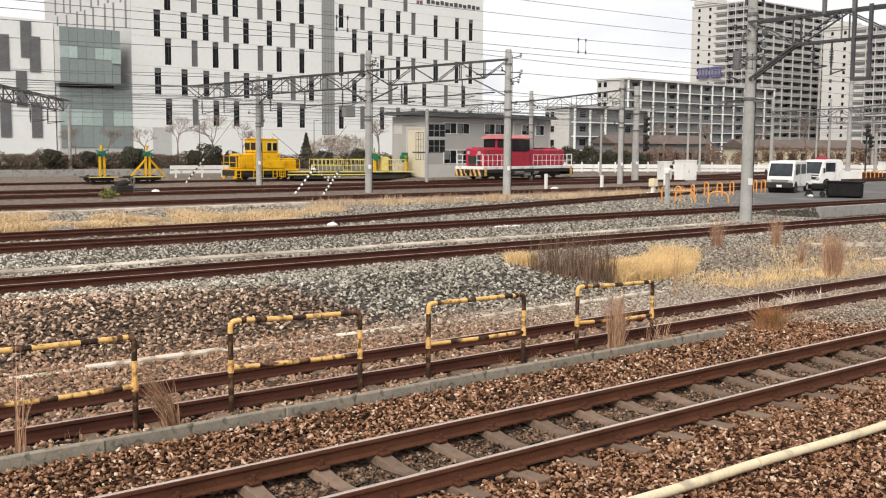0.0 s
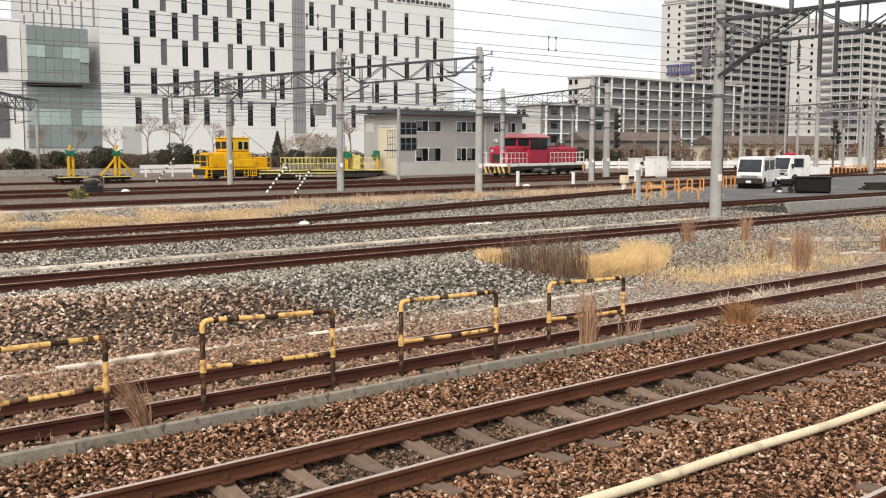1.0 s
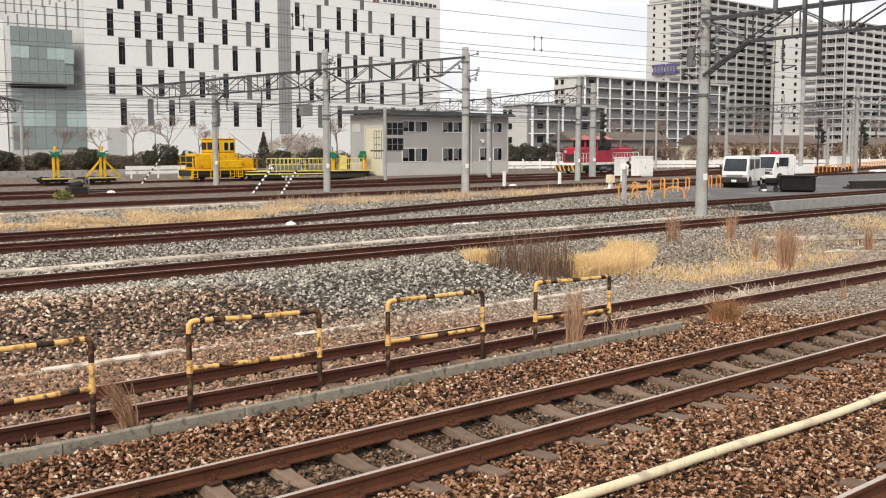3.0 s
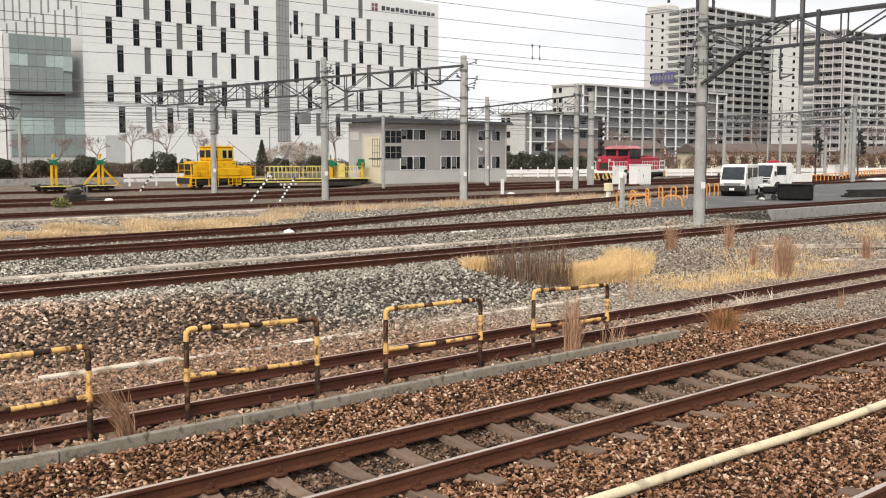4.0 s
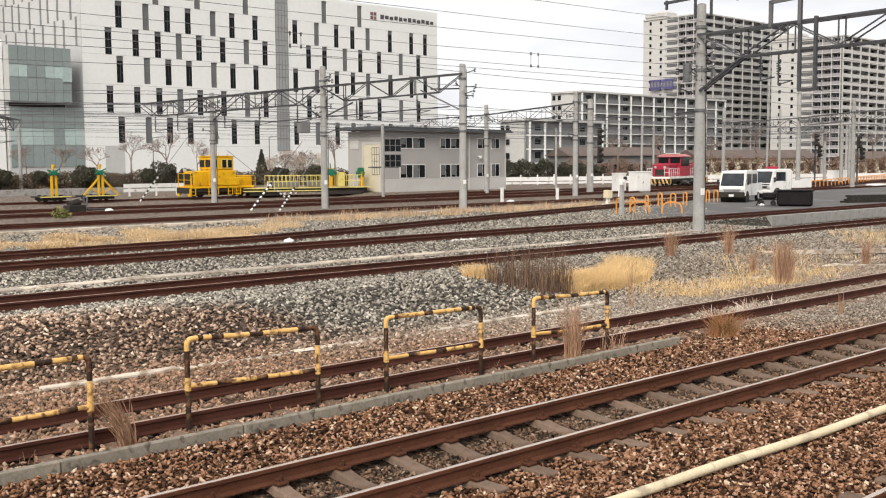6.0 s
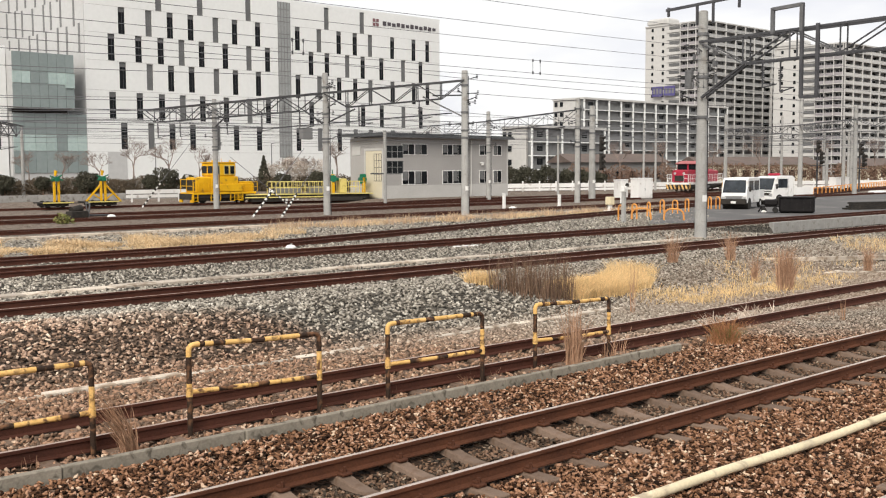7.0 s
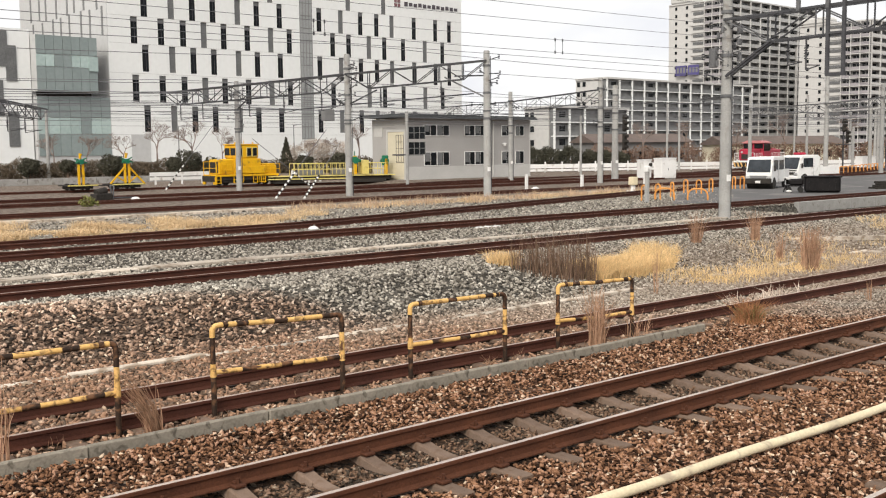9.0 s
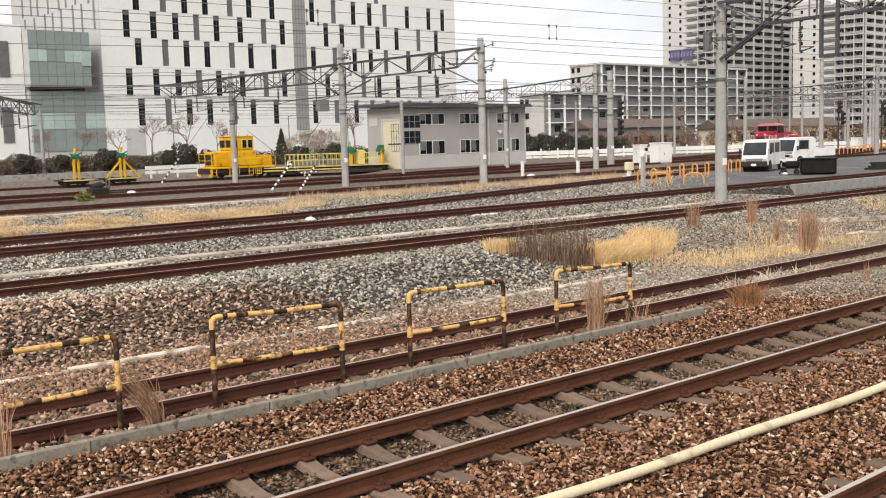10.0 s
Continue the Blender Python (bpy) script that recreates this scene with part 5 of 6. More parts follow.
part("rear_body", Build().box(1.1, 2.85, -1.0, 1.0, 1.05, 1.8, bev=0.05), M_YEL, car)
part("rear_lid", Build().box(1.4, 2.75, -0.9, 0.9, 1.8, 1.95, bev=0.04).box(1.9, 2.7, -1.03, -0.98, 1.2, 1.6), M_YEL, car)
part("hand_rail", rail_fence(Build(), -3.1, -1.2, -1.12, 1.05, 1.9, 4), M_YEL, car)
part("hand_rail", rail_fence(Build(), 1.7, 3.1, -1.12, 1.05, 1.9, 3), M_YEL, car)
part("lamp", Build().rod((-1.0, -0.6, 3.5), (-1.0, -0.6, 3.8), 0.09, seg=10), M_YEL, car)
part("lamp", Build().rod((0.9, -0.3, 3.5), (0.9, -0.3, 3.8), 0.06, seg=8), M_YEL, car)
part("aerial", Build().rod((0.2, 0.0, 3.5), (0.2, 0.0, 3.95), 0.025, seg=6), M_YEL, car)
for x in (-1.0, 1.0):
    part("step", Build().box(x, x + 0.4, -1.2, -1.0, 0.35, 0.4).bar((x, -1.2, 0.35), (x, -1.2, 1.0), 0.04, 0.04).bar((x + 0.4, -1.2, 0.35), (x + 0.4, -1.2, 1.0), 0.04, 0.04), M_YEL, car)
part("front_plate", Build().box(-3.32, -3.24, -1.1, 1.1, 0.45, 0.95, bev=0.02), M_BLACK, car)
part("gear", Build().box(-0.6, 0.9, -0.7, 0.7, 0.25, 0.56, bev=0.04).rod((-2.6, -0.9, 0.45), (-1.4, -0.9, 0.45), 0.12, seg=8).rod((1.2, -0.9, 0.45), (2.6, -0.9, 0.45), 0.1, seg=8), M_BLACK, car)
for ob in car.children:
    ob.location.z -= 0.12
track_wheels(car, (-2.0, 1.9), 0.38)

WT = -20.8
wagon = thing("rail_wagon", at(52.9, 77.5, 0.095, WT), "long yellow flat wagon with cage rails and a green winch", "rail vehicle")
part("bed", Build().box(-5.7, 5.9, -1.15, 1.15, 0.80, 0.88, bev=0.015), M_PYEL, wagon)
part("side_bar", Build().box(-5.8, 1.5, -1.2, -1.16, 0.56, 0.66), M_PYEL, wagon)
cage = Build()
for x0, x1, k in ((-3.4, -0.4, 8), (0.0, 2.0, 5), (3.4, 5.0, 4)):
    for y in (-1.1, 1.1):
        rail_fence(cage, x0, x1, y, 0.92, 1.95, k, 0.03)
    for x in (x0, x1):
        for z in (1.4, 1.95):
            cage.rod((x, -1.1, z), (x, 1.1, z), 0.03, seg=6)
part("cage_rail", cage, M_PYEL, wagon, "yellow cage rails")
part("mast", Build().box(2.2, 2.45, -0.5, -0.2, 0.9, 2.6).box(2.2, 2.45, 0.2, 0.5, 0.9, 2.3), M_YEL, wagon)
part("winch", Build().rod((2.3, -0.6, 2.2), (2.3, 0.5, 2.2), 0.33, seg=10).box(1.7, 2.9, -0.35, -0.1, 2.0, 2.3, bev=0.05).rod((2.3, -0.3, 2.4), (2.3, -0.3, 3.0), 0.05, seg=6), M_GREEN, wagon, "green winch")
part("winch", Build().rod((5.2, -0.5, 2.1), (5.2, 0.4, 2.1), 0.3, seg=10).box(4.9, 5.5, -0.35, -0.1, 1.7, 2.6, bev=0.05), M_GREEN, wagon, "green winch")
part("mast", Build().box(5.1, 5.35, -0.5, -0.2, 0.9, 2.3), M_YEL, wagon)
part("box", Build().box(2.9, 3.5, -0.8, 0.8, 0.92, 2.2, bev=0.03), M_PYEL, wagon)
part("underframe", Build().box(-5.4, 5.6, -0.9, 0.9, 0.46, 0.79, bev=0.02).box(-5.2, -2.4, -1.0, 1.0, 0.2, 0.5, bev=0.03).box(1.8, 5.0, -1.0, 1.0, 0.2, 0.5, bev=0.03), M_BLACK, wagon, "dark running gear")
for x0, x1, z in ((-3.2, -0.6, 1.35), (0.2, 1.7, 1.5)):
    part("crate", Build().box(x0, x1, -0.6, 0.6, 0.92, z, bev=0.03), M_APTG, wagon, "grey gear inside the cage")
for ob in wagon.children:
    ob.location.z -= 0.2
track_wheels(wagon, (-4.6, -3.1, 2.6, 4.4), 0.3)

trolley = thing("rail_trolley", at(32.5, 79.8, 0.095), "low yellow rail trolley carrying upright frames and green winches", "rail vehicle")
part("bed", Build().box(-3.15, -0.85, -1.1, 1.1, 0.42, 0.52, bev=0.02).box(0.4, 3.1, -1.1, 1.1, 0.42, 0.52, bev=0.02).bar((-0.9, 0, 0.4), (0.5, 0, 0.4), 0.08, 0.08), [M_BLACK], trolley)
for x0, x1 in ((-3.2, -0.8), (0.35, 3.15)):
    part("deck_edge", Build().box(x0, x1, -1.13, -1.1, 0.44, 0.53), M_PYEL, trolley, "yellow deck edge")
part("underframe", Build().box(-2.9, -1.1, -0.9, 0.9, 0.2, 0.4, bev=0.03).box(0.8, 2.8, -0.9, 0.9, 0.2, 0.4, bev=0.03), M_BLACK, trolley)
part("upright", Build().box(-1.98, -1.84, -0.2, 0.0, 0.5, 2.1).box(-1.64, -1.5, -0.2, 0.0, 0.5, 2.1), M_YEL, trolley)
part("upright", Build().box(1.78, 1.92, -0.2, 0.0, 0.5, 2.1).box(2.12, 2.26, -0.2, 0.0, 0.5, 2.1), M_YEL, trolley)
part("strut", Build().bar((1.85, -0.1, 1.85), (0.6, -0.1, 0.5), 0.12, 0.12).bar((2.2, -0.1, 1.85), (3.45, -0.1, 0.5), 0.12, 0.12).bar((1.1, -0.1, 1.15), (1.9, -0.1, 0.6), 0.09, 0.09).bar((2.9, -0.1, 1.15), (2.2, -0.1, 0.6), 0.09, 0.09), M_YEL, trolley)
for x in (-1.75, 2.0):
    part("winch", Build().rod((x, -0.4, 2.3), (x, 0.3, 2.3), 0.2, seg=10).bar((x - 0.5, -0.2, 2.55), (x + 0.5, -0.2, 2.2), 0.09, 0.09).bar((x - 0.45, -0.2, 2.2), (x + 0.45, -0.2, 2.6), 0.09, 0.09), M_GREEN, trolley, "green winch")
    part("horn", Build().rod((x - 0.05, -0.1, 2.55), (x + 0.02, -0.1, 2.95), 0.08, 0.13, seg=10), M_YEL, trolley)
for ob in trolley.children:
    ob.location.z -= 0.1
    ob.location.x += 0.25
track_wheels(trolley, (-2.4, -1.2, 1.2, 2.5), 0.26)

# ---- trucks ----
def truck(m, label, crew, bed0, bed1, lamp):
    t = thing("light_truck", m, label, "truck", "white trucks parked on the lot")
    w = 0.86
    cabx = -1.3 if crew else -0.35
    body = Build().side([(2.1, 0.42), (2.13, 0.95), (2.09, 1.1), (1.72, 2.02), (1.55, 2.13), (cabx + 0.08, 2.16), (cabx, 2.06), (cabx, 0.42)], -w, w)
    me = body.mesh("body", M_WHITE)
    bmx = bmesh.new()
    bmx.from_mesh(me)
    bmesh.ops.bevel(bmx, geom=bmx.edges[:], offset=0.04, segments=2, affect="EDGES")
    bmx.to_mesh(me)
    bmx.free()
    cabin = part("cab", me, None, t, "white steel cab")
    part("windscreen", Build().add([(2.095, -w + 0.08, 1.13), (2.095, w - 0.08, 1.13), (1.755, w - 0.13, 1.98), (1.755, -w + 0.13, 1.98), (2.05, -w + 0.08, 1.13), (2.05, w - 0.08, 1.13), (1.71, w - 0.13, 1.98), (1.71, -w + 0.13, 1.98)], [(0, 1, 2, 3), (7, 6, 5, 4), (0, 4, 5, 1), (1, 5, 6, 2), (2, 6, 7, 3), (3, 7, 4, 0)]), M_SCREEN, cabin, "windscreen reflecting the grey sky")
    for y in (-0.1, 0.5):
        part("wiper", Build().bar((2.11, y, 1.15), (2.0, y - 0.42, 1.38), 0.02, 0.02), M_BLACK, cabin)
    part("door_seam", Build().box(0.3, 0.315, -w - 0.006, -w + 0.01, 0.55, 1.95).box(0.3, 0.315, w - 0.01, w + 0.006, 0.55, 1.95), M_APTG, cabin)
    part("wheel_arch", Build().rod((1.35, -w - 0.008, 0.36), (1.35, w + 0.008, 0.36), 0.42, seg=24), M_BLACK, t, "dark wheel arch")
    sides = [(0.4, 1.5)] + ([(-1.05, 0.15)] if crew else [])
    for x0, x1 in sides:
        for y in (-w - 0.012, w - 0.012):
            part("side_window", Build().box(x0, x1, y, y + 0.024, 1.27, 1.93), M_SCREEN, cabin)
    part("bumper", Build().box(2.08, 2.24, -w - 0.02, w + 0.02, 0.33, 0.72 if crew else 0.62, bev=0.05), M_BLACK if crew else M_WHITE, t, "dark grey front bumper" if crew else "white front bumper")
    part("grille", Build().box(2.1, 2.15, -0.6, 0.6, 0.72, 0.9), M_APTG if crew else M_BLACK, t)
    for y in (-0.68, 0.68):
        part("headlight", Build().box(2.09, 2.17, y - 0.15, y + 0.15, 0.66, 0.86, bev=0.03), M_FRAME, t, "clear headlight")
        part("mirror", Build().box(1.82, 1.9, y * 1.52 - 0.07, y * 1.52 + 0.07, 1.2, 1.55, bev=0.02).bar((1.85, y * 1.25, 1.5), (1.86, y * 1.5, 1.45), 0.03, 0.03), M_BLACK, t, "black side mirror")
    part("plate", Build().box(2.24, 2.255, -0.17, 0.17, 0.4, 0.56), M_WHITE, t)
    part("chassis", Build().box(bed0, 1.9, -0.4, 0.4, 0.35, 0.55), M_BLACK, t)
    bed = part("bed", Build().box(bed0, bed1, -w, w, 0.72, 0.8), M_WHITE, t, "white load bed")
    part("dropside", Build().box(bed0, bed1, -w, -w + 0.04, 0.8, 1.28), M_WHITE, bed)
    part("dropside", Build().box(bed0, bed1, w - 0.04, w, 0.8, 1.28), M_WHITE, bed)
    part("tailboard", Build().box(bed0, bed0 + 0.04, -w + 0.04, w - 0.04, 0.8, 1.18), M_WHITE, bed)
    part("headboard", Build().bar((bed1, -w + 0.05, 0.8), (bed1, -w + 0.05, 2.0), 0.06, 0.06).bar((bed1, w - 0.05, 0.8), (bed1, w - 0.05, 2.0), 0.06, 0.06).bar((bed1, -w + 0.05, 2.0), (bed1, w - 0.05, 2.0), 0.06, 0.06).bar((bed1, -w, 1.4), (bed1, w, 1.4), 0.05, 0.05), M_WHITE, bed)
    for x in (1.35, bed0 + 0.75):
        for y in (-0.7, 0.7):
            wh = part("wheel", Build().rod((0, -0.09, 0), (0, 0.09, 0), 0.31, seg=18), M_TYRE, t, "", pose(x, y, 0.31))
            part("rim", Build().rod((0, -0.1, 0), (0, 0.1, 0), 0.17, seg=12), M_FRAME, wh)
    if lamp:
        part("beacon", Build().box(0.7, 1.0, -0.5, 0.5, 2.16, 2.34, bev=0.06), M_RED, t, "red roof beacon")
        part("stripe", Build().box(2.12, 2.14, -0.75, 0.75, 0.98, 1.06), M_BLACK, t, "black stripe below the windscreen")
    return t


truck(pose(22.67, 66.1, 0.27, 0, 0, -124.0) @ Matrix.Scale(0.935, 4), "white crew-cab light truck parked on the asphalt", True, -2.6, -1.35, False)
truck(pose(27.8, 72.8, 0.27, 0, 0, -148.0) @ Matrix.Scale(0.95, 4), "white dropside truck with a red roof beacon", False, -2.75, -0.45, True)

# ---- black covered pile ----
pile = thing("covered_pallet", pose(23.15, 58.8, 0.275, 0, 0, -19), "black sheeted pallet stack on a hand cart", "pallet stack")
b = Build().box(-0.75, 1.2, -0.55, 0.55, 0.02, 0.9, bev=0.09)
part("sheet", b, M_TARP, pile, "black plastic sheeting", shade=True)
part("lid", Build().box(-0.8, 1.28, -0.6, 0.6, 0.86, 0.95, bev=0.03), M_TARP, pile)
for k in range(5):
    part("rib", Build().box(-0.5 + k * 0.36, -0.38 + k * 0.36, -0.59, -0.55, 0.15, 0.86), M_TARP, pile)
part("cart", Build().box(-1.75, -0.78, -0.45, 0.45, 0.35, 0.42).box(-1.6, -0.8, -0.4, 0.4, 0.42, 0.78, bev=0.08).bar((-1.7, -0.4, 0.4), (-1.9, -0.4, 0.05), 0.06, 0.06).bar((-1.7, 0.4, 0.4), (-1.9, 0.4, 0.05), 0.06, 0.06), M_TARP, pile, "black hand cart")
for x in (-1.6, -0.95):
    for y in (-0.4, 0.4):
        part("wheel", Build().rod((x, y - 0.05, 0.16), (x, y + 0.05, 0.16), 0.16, seg=12), M_TYRE, pile)
part("bag", Build().box(-1.75, -1.45, -0.5, -0.1, 0.0, 0.16, bev=0.05), M_WHITE, pile, "crumpled white bag")
timber = thing("timber_stack", at(63.01, 29.91, 0.27, -20), "stack of dark timbers lying on the asphalt", "timber stack")
for k in range(4):
    for j in range(3 - k // 2):
        part("timber", Build().box(-1.6, 1.6, j * 0.3, j * 0.3 + 0.26, k * 0.12, k * 0.12 + 0.11, bev=0.01), M_BLACK, timber, "", pose(random.uniform(-0.3, 0.3), 0, 0))
heap = thing("sheet_heap", at(100.0, 47.13, 0.27), "low heap under a white sheet on the asphalt", "heap")
part("sheet", Build().box(-1.2, 1.2, -0.6, 0.6, 0, 0.28, bev=0.12), M_WHITE, heap, shade=True)

# ---- orange hoops ----
hoop = thing("guard_hoop", at(41.3, 32.6, 0.22), "orange bent tube guard hoop beside the yard path", "guard hoop", "orange guard hoops")
part("tube", Build().tube(arc([(-0.2, 0, -0.15), (-0.2, 0, 0.82), (0.2, 0, 0.82), (0.2, 0, -0.15)], 0.19, 6), 0.042, 8), M_ORANGE, hoop, "", shade=True)
wide = thing("guard_hoop", at(42.0, 31.8, 0.22), "wide orange bent tube guard hoop beside the yard path", "guard hoop", "orange guard hoops")
part("tube", Build().tube(arc([(-0.5, 0, -0.15), (-0.5, 0, 0.62), (0.5, 0, 0.62), (0.5, 0, -0.15)], 0.42, 7), 0.042, 8), M_ORANGE, wide, "", shade=True)
HOOPS = [(41.7, 33.02, 0, 70), (43.5, 33.52, 0, 75), (46.04, 34.51, 0, 60), (50.19, 36.65, 0, 70), (50.03, 35.62, 0, 80), (52.29, 36.37, 0, 65), (56.95, 37.88, 0, 60), (57.34, 37.53, 0, 70), (43.73, 31.2, 1, -62)]
hoop.matrix_basis = at(41.7, 33.02, 0.22, 70)
wide.matrix_basis = at(43.39, 33.0, 0.22, -62)
for u, n, k, a in HOOPS[1:]:
    copy_thing(wide if k else hoop, at(u, n, 0.22, a))
for i in range(26):
    k = i / 25
    copy_thing(hoop, at(90.5 + 46 * k, 49.1 + 13.8 * k, 0.15, -52 + (i * 37) % 14))

# ---- equipment cabinets, posts, markers ----
def cabinet(u, n, w, h, label):
    c = thing("equipment_cabinet", at(u, n, 0.2, -8), label, "cabinet", "white trackside cabinets")
    part("body", Build().box(-w / 2, w / 2, -0.45, 0.45, 0.15, h, bev=0.02), M_WHITE, c)
    part("roof", Build().box(-w / 2 - 0.05, w / 2 + 0.05, -0.5, 0.5, h, h + 0.08, bev=0.02), M_WHITE, c)
    part("plinth", Build().box(-w / 2 + 0.03, w / 2 - 0.03, -0.42, 0.42, -0.2, 0.15), M_CONC, c)
    part("door", Build().box(-w / 2 + 0.06, -0.01, -0.465, -0.45, 0.25, h - 0.1), M_WHITE, c)
    part("door", Build().box(0.01, w / 2 - 0.06, -0.465, -0.45, 0.25, h - 0.1), M_WHITE, c)
    part("handle", Build().box(-0.07, -0.03, -0.49, -0.465, 0.8, 1.0), M_DARKST, c)
    return c


cabinet(70.75, 56.0, 0.85, 1.65, "white steel trackside cabinet with two doors")
cabinet(71.8, 54.6, 1.75, 1.78, "large white steel trackside cabinet with two doors")
cabinet(118.0, 60.5, 2.6, 1.4, "white steel trackside cabinet beside the far fence")

post = thing("signal_post", at(40.87, 32.16, 0.1), "short concrete post with a small white point machine lamp", "post")
part("shaft", Build().box(-0.09, 0.09, -0.09, 0.09, 0, 1.65, bev=0.015), M_POLE, post)
part("lamp", Build().box(-0.14, 0.1, -0.12, 0.12, 1.65, 1.95, bev=0.03).rod((0, -0.14, 1.85), (0, -0.2, 1.85), 0.1, seg=12), M_WHITE, post, "white lamp housing")
part("hood", Build().rod((0.05, -0.12, 2.0), (0.05, -0.22, 2.0), 0.09, seg=10), M_BLACK, post)
ybox = thing("junction_box", at(49.93, 40.36, 0.22), "small cream junction box on a white foot", "junction box")
part("box", Build().box(-0.22, 0.22, -0.2, 0.2, 0.45, 0.95, bev=0.03), M_CREAM, ybox)
part("foot", Build().box(-0.4, 0.1, -0.25, 0.2, -0.05, 0.12, bev=0.03).box(-0.1, 0.1, -0.1, 0.1, 0.1, 0.46), M_WHITE, ybox)
for u, n, h in ((53.0, 47.25, 0.95), (49.7, 49.3, 1.05), (62.0, 49.0, 0.8)):
    s = thing("marker_post", at(u, n, 0.15), "short white concrete marker post beside a track", "marker post", "white marker posts")
    part("shaft", Build().box(-0.09, 0.09, -0.09, 0.09, 0, h, bev=0.02), M_WHITE, s)
    part("cap", Build().box(-0.1, 0.1, -0.1, 0.1, h, h + 0.05, bev=0.02), M_WHITE, s)


def dome(u, n, r, z):
    prof = [(r * math.cos(a), r * 0.62 * math.sin(a)) for a in np.linspace(0, math.pi / 2 - 0.12, 6)]
    b = Build()
    seg = 18
    vs = [(q * math.cos(k * math.tau / seg), q * math.sin(k * math.tau / seg), h) for q, h in prof for k in range(seg)]
    fs = [(j * seg + k, j * seg + (k + 1) % seg, (j + 1) * seg + (k + 1) % seg, (j + 1) * seg + k) for j in range(5) for k in range(seg)] + [tuple(range(5 * seg, 6 * seg)), tuple(range(seg - 1, -1, -1))]
    b.add(vs, fs)
    d = thing("clearance_marker", at(u, n, z), "white domed clearance marker between two tracks", "marker", "white domed markers")
    part("dome", b, M_WHITE, d, "", shade=True)
    part("base", Build().rod((0, 0, -0.25), (0, 0, 0.02), r * 1.05, seg=18), M_CONC, d)


dome(19.5, 29.6, 0.19, 0.27)
dome(25.5, 57.4, 0.26, 0.24)
dome(49.1, 47.9, 0.3, 0.24)
for k in range(3):
    m = thing("sleeper_marker", at(24.0 + 0.42 * k, 26.1, 0.22), "small white painted marker plate by the rail", "marker", "white marker plates")
    part("plate", Build().box(-0.13, 0.13, -0.1, 0.1, -0.05, 0.06, bev=0.02), M_WHITE, m)

machine = thing("point_machine", at(23.85, 58.2, 0.2, 20) @ Matrix.Scale(0.78, 4), "dark switch stand with levers beside the rails", "switch stand")
part("body", Build().box(-0.9, 0.7, -0.35, 0.35, 0.0, 0.55, bev=0.06), M_BLACK, machine)
part("motor", Build().rod((-0.6, 0, 0.6), (0.3, 0, 0.75), 0.27, seg=14), M_BLACK, machine)
part("frame", Build().bar((0.8, -0.2, 0), (0.95, -0.2, 1.1), 0.08, 0.08).bar((1.15, 0.2, 0), (0.95, 0.2, 1.1), 0.08, 0.08).bar((0.95, -0.2, 1.1), (0.95, 0.2, 1.1), 0.08, 0.08), M_GALV, machine)
part("rod", Build().rod((0.6, -0.1, 0.2), (2.6, -0.6, 0.15), 0.06, seg=8), M_DARKST, machine)


def guy(u0, n0, u1, n1, h, z0=0.25):
    """A stay wire with a striped guard over its lower part."""
    g = thing("guy_wire", YARD, "steel stay wire with a white and black striped guard", "guy wire", "striped stay wires")
    p, q = Vector((u0, n0, z0)), Vector((u1, n1, z0 + h))
    part("guard", Build().tube([p + (q - p) * (k / 28) for k in range(29)], 0.06, 8, [0, 1], (q - p).length / 14), [M_WHITE, M_BLACK], g)
    part("cable", Build().rod(q, q + (q - p) * 1.6, 0.02, seg=6), M_WIRE, g)


guy(33.6, 70.4, 34.9, 69.8, 1.9)
guy(31.1, 51.1, 33.3, 52.3, 1.55)
guy(32.2, 49.8, 33.9, 50.8, 1.25)
guy(42.58, 64.68, 40.9, 65.1, 1.4)

# ---- signals and far poles ----
def signal_head(p, x, y, z, label="black colour-light signal head"):
    s = part("signal_head", Build().box(x - 0.28, x + 0.28, y - 0.1, y + 0.1, z - 0.7, z + 0.7, bev=0.1), M_BLACK, p, label)
    for k in range(3):
        part("hood", Build().rod((x, y - 0.1, z - 0.45 + 0.45 * k), (x, y - 0.34, z - 0.45 + 0.45 * k), 0.14, seg=10), M_BLACK, s)


ps = pole(67.5, 56.5, 0.22, 8.1, 0.27, "grey concrete pole carrying two black signals")
for z in (4.55, 3.0):
    signal_head(ps, 0.62, -0.5, z + 0.55)
for z in (4.2, 5.9):
    part("signal_arm", Build().bar((0, 0, z), (0.6, -0.4, z), 0.06, 0.06), M_DARKST, ps)
far_poles = [(82.0, 73.3, 6.4, 0.12), (103.6, 78.5, 8.4, 0.13), (112.5, 83.3, 7.9, 0.14), (105.0, 67.8, 9.0, 0.2), (129.9, 75.0, 9.8, 0.17), (97.9, 54.4, 10.3, 0.22), (123.9, 65.2, 5.2, 0.18), (115.9, 58.9, 7.6, 0.2), (94.1, 46.7, 8.6, 0.2), (146.3, 86.6, 18.0, 0.13), (45.8, 128.02, 8.2, 0.2), (140, 70, 8.0, 0.2), (155, 78, 8.5, 0.2), (160, 66, 9.0, 0.2), (125, 50, 8.6, 0.2), (170, 90, 9.0, 0.2)]
for u, n, z, r in far_poles:
    pole(u, n, 0.2, z, r, rings=False)
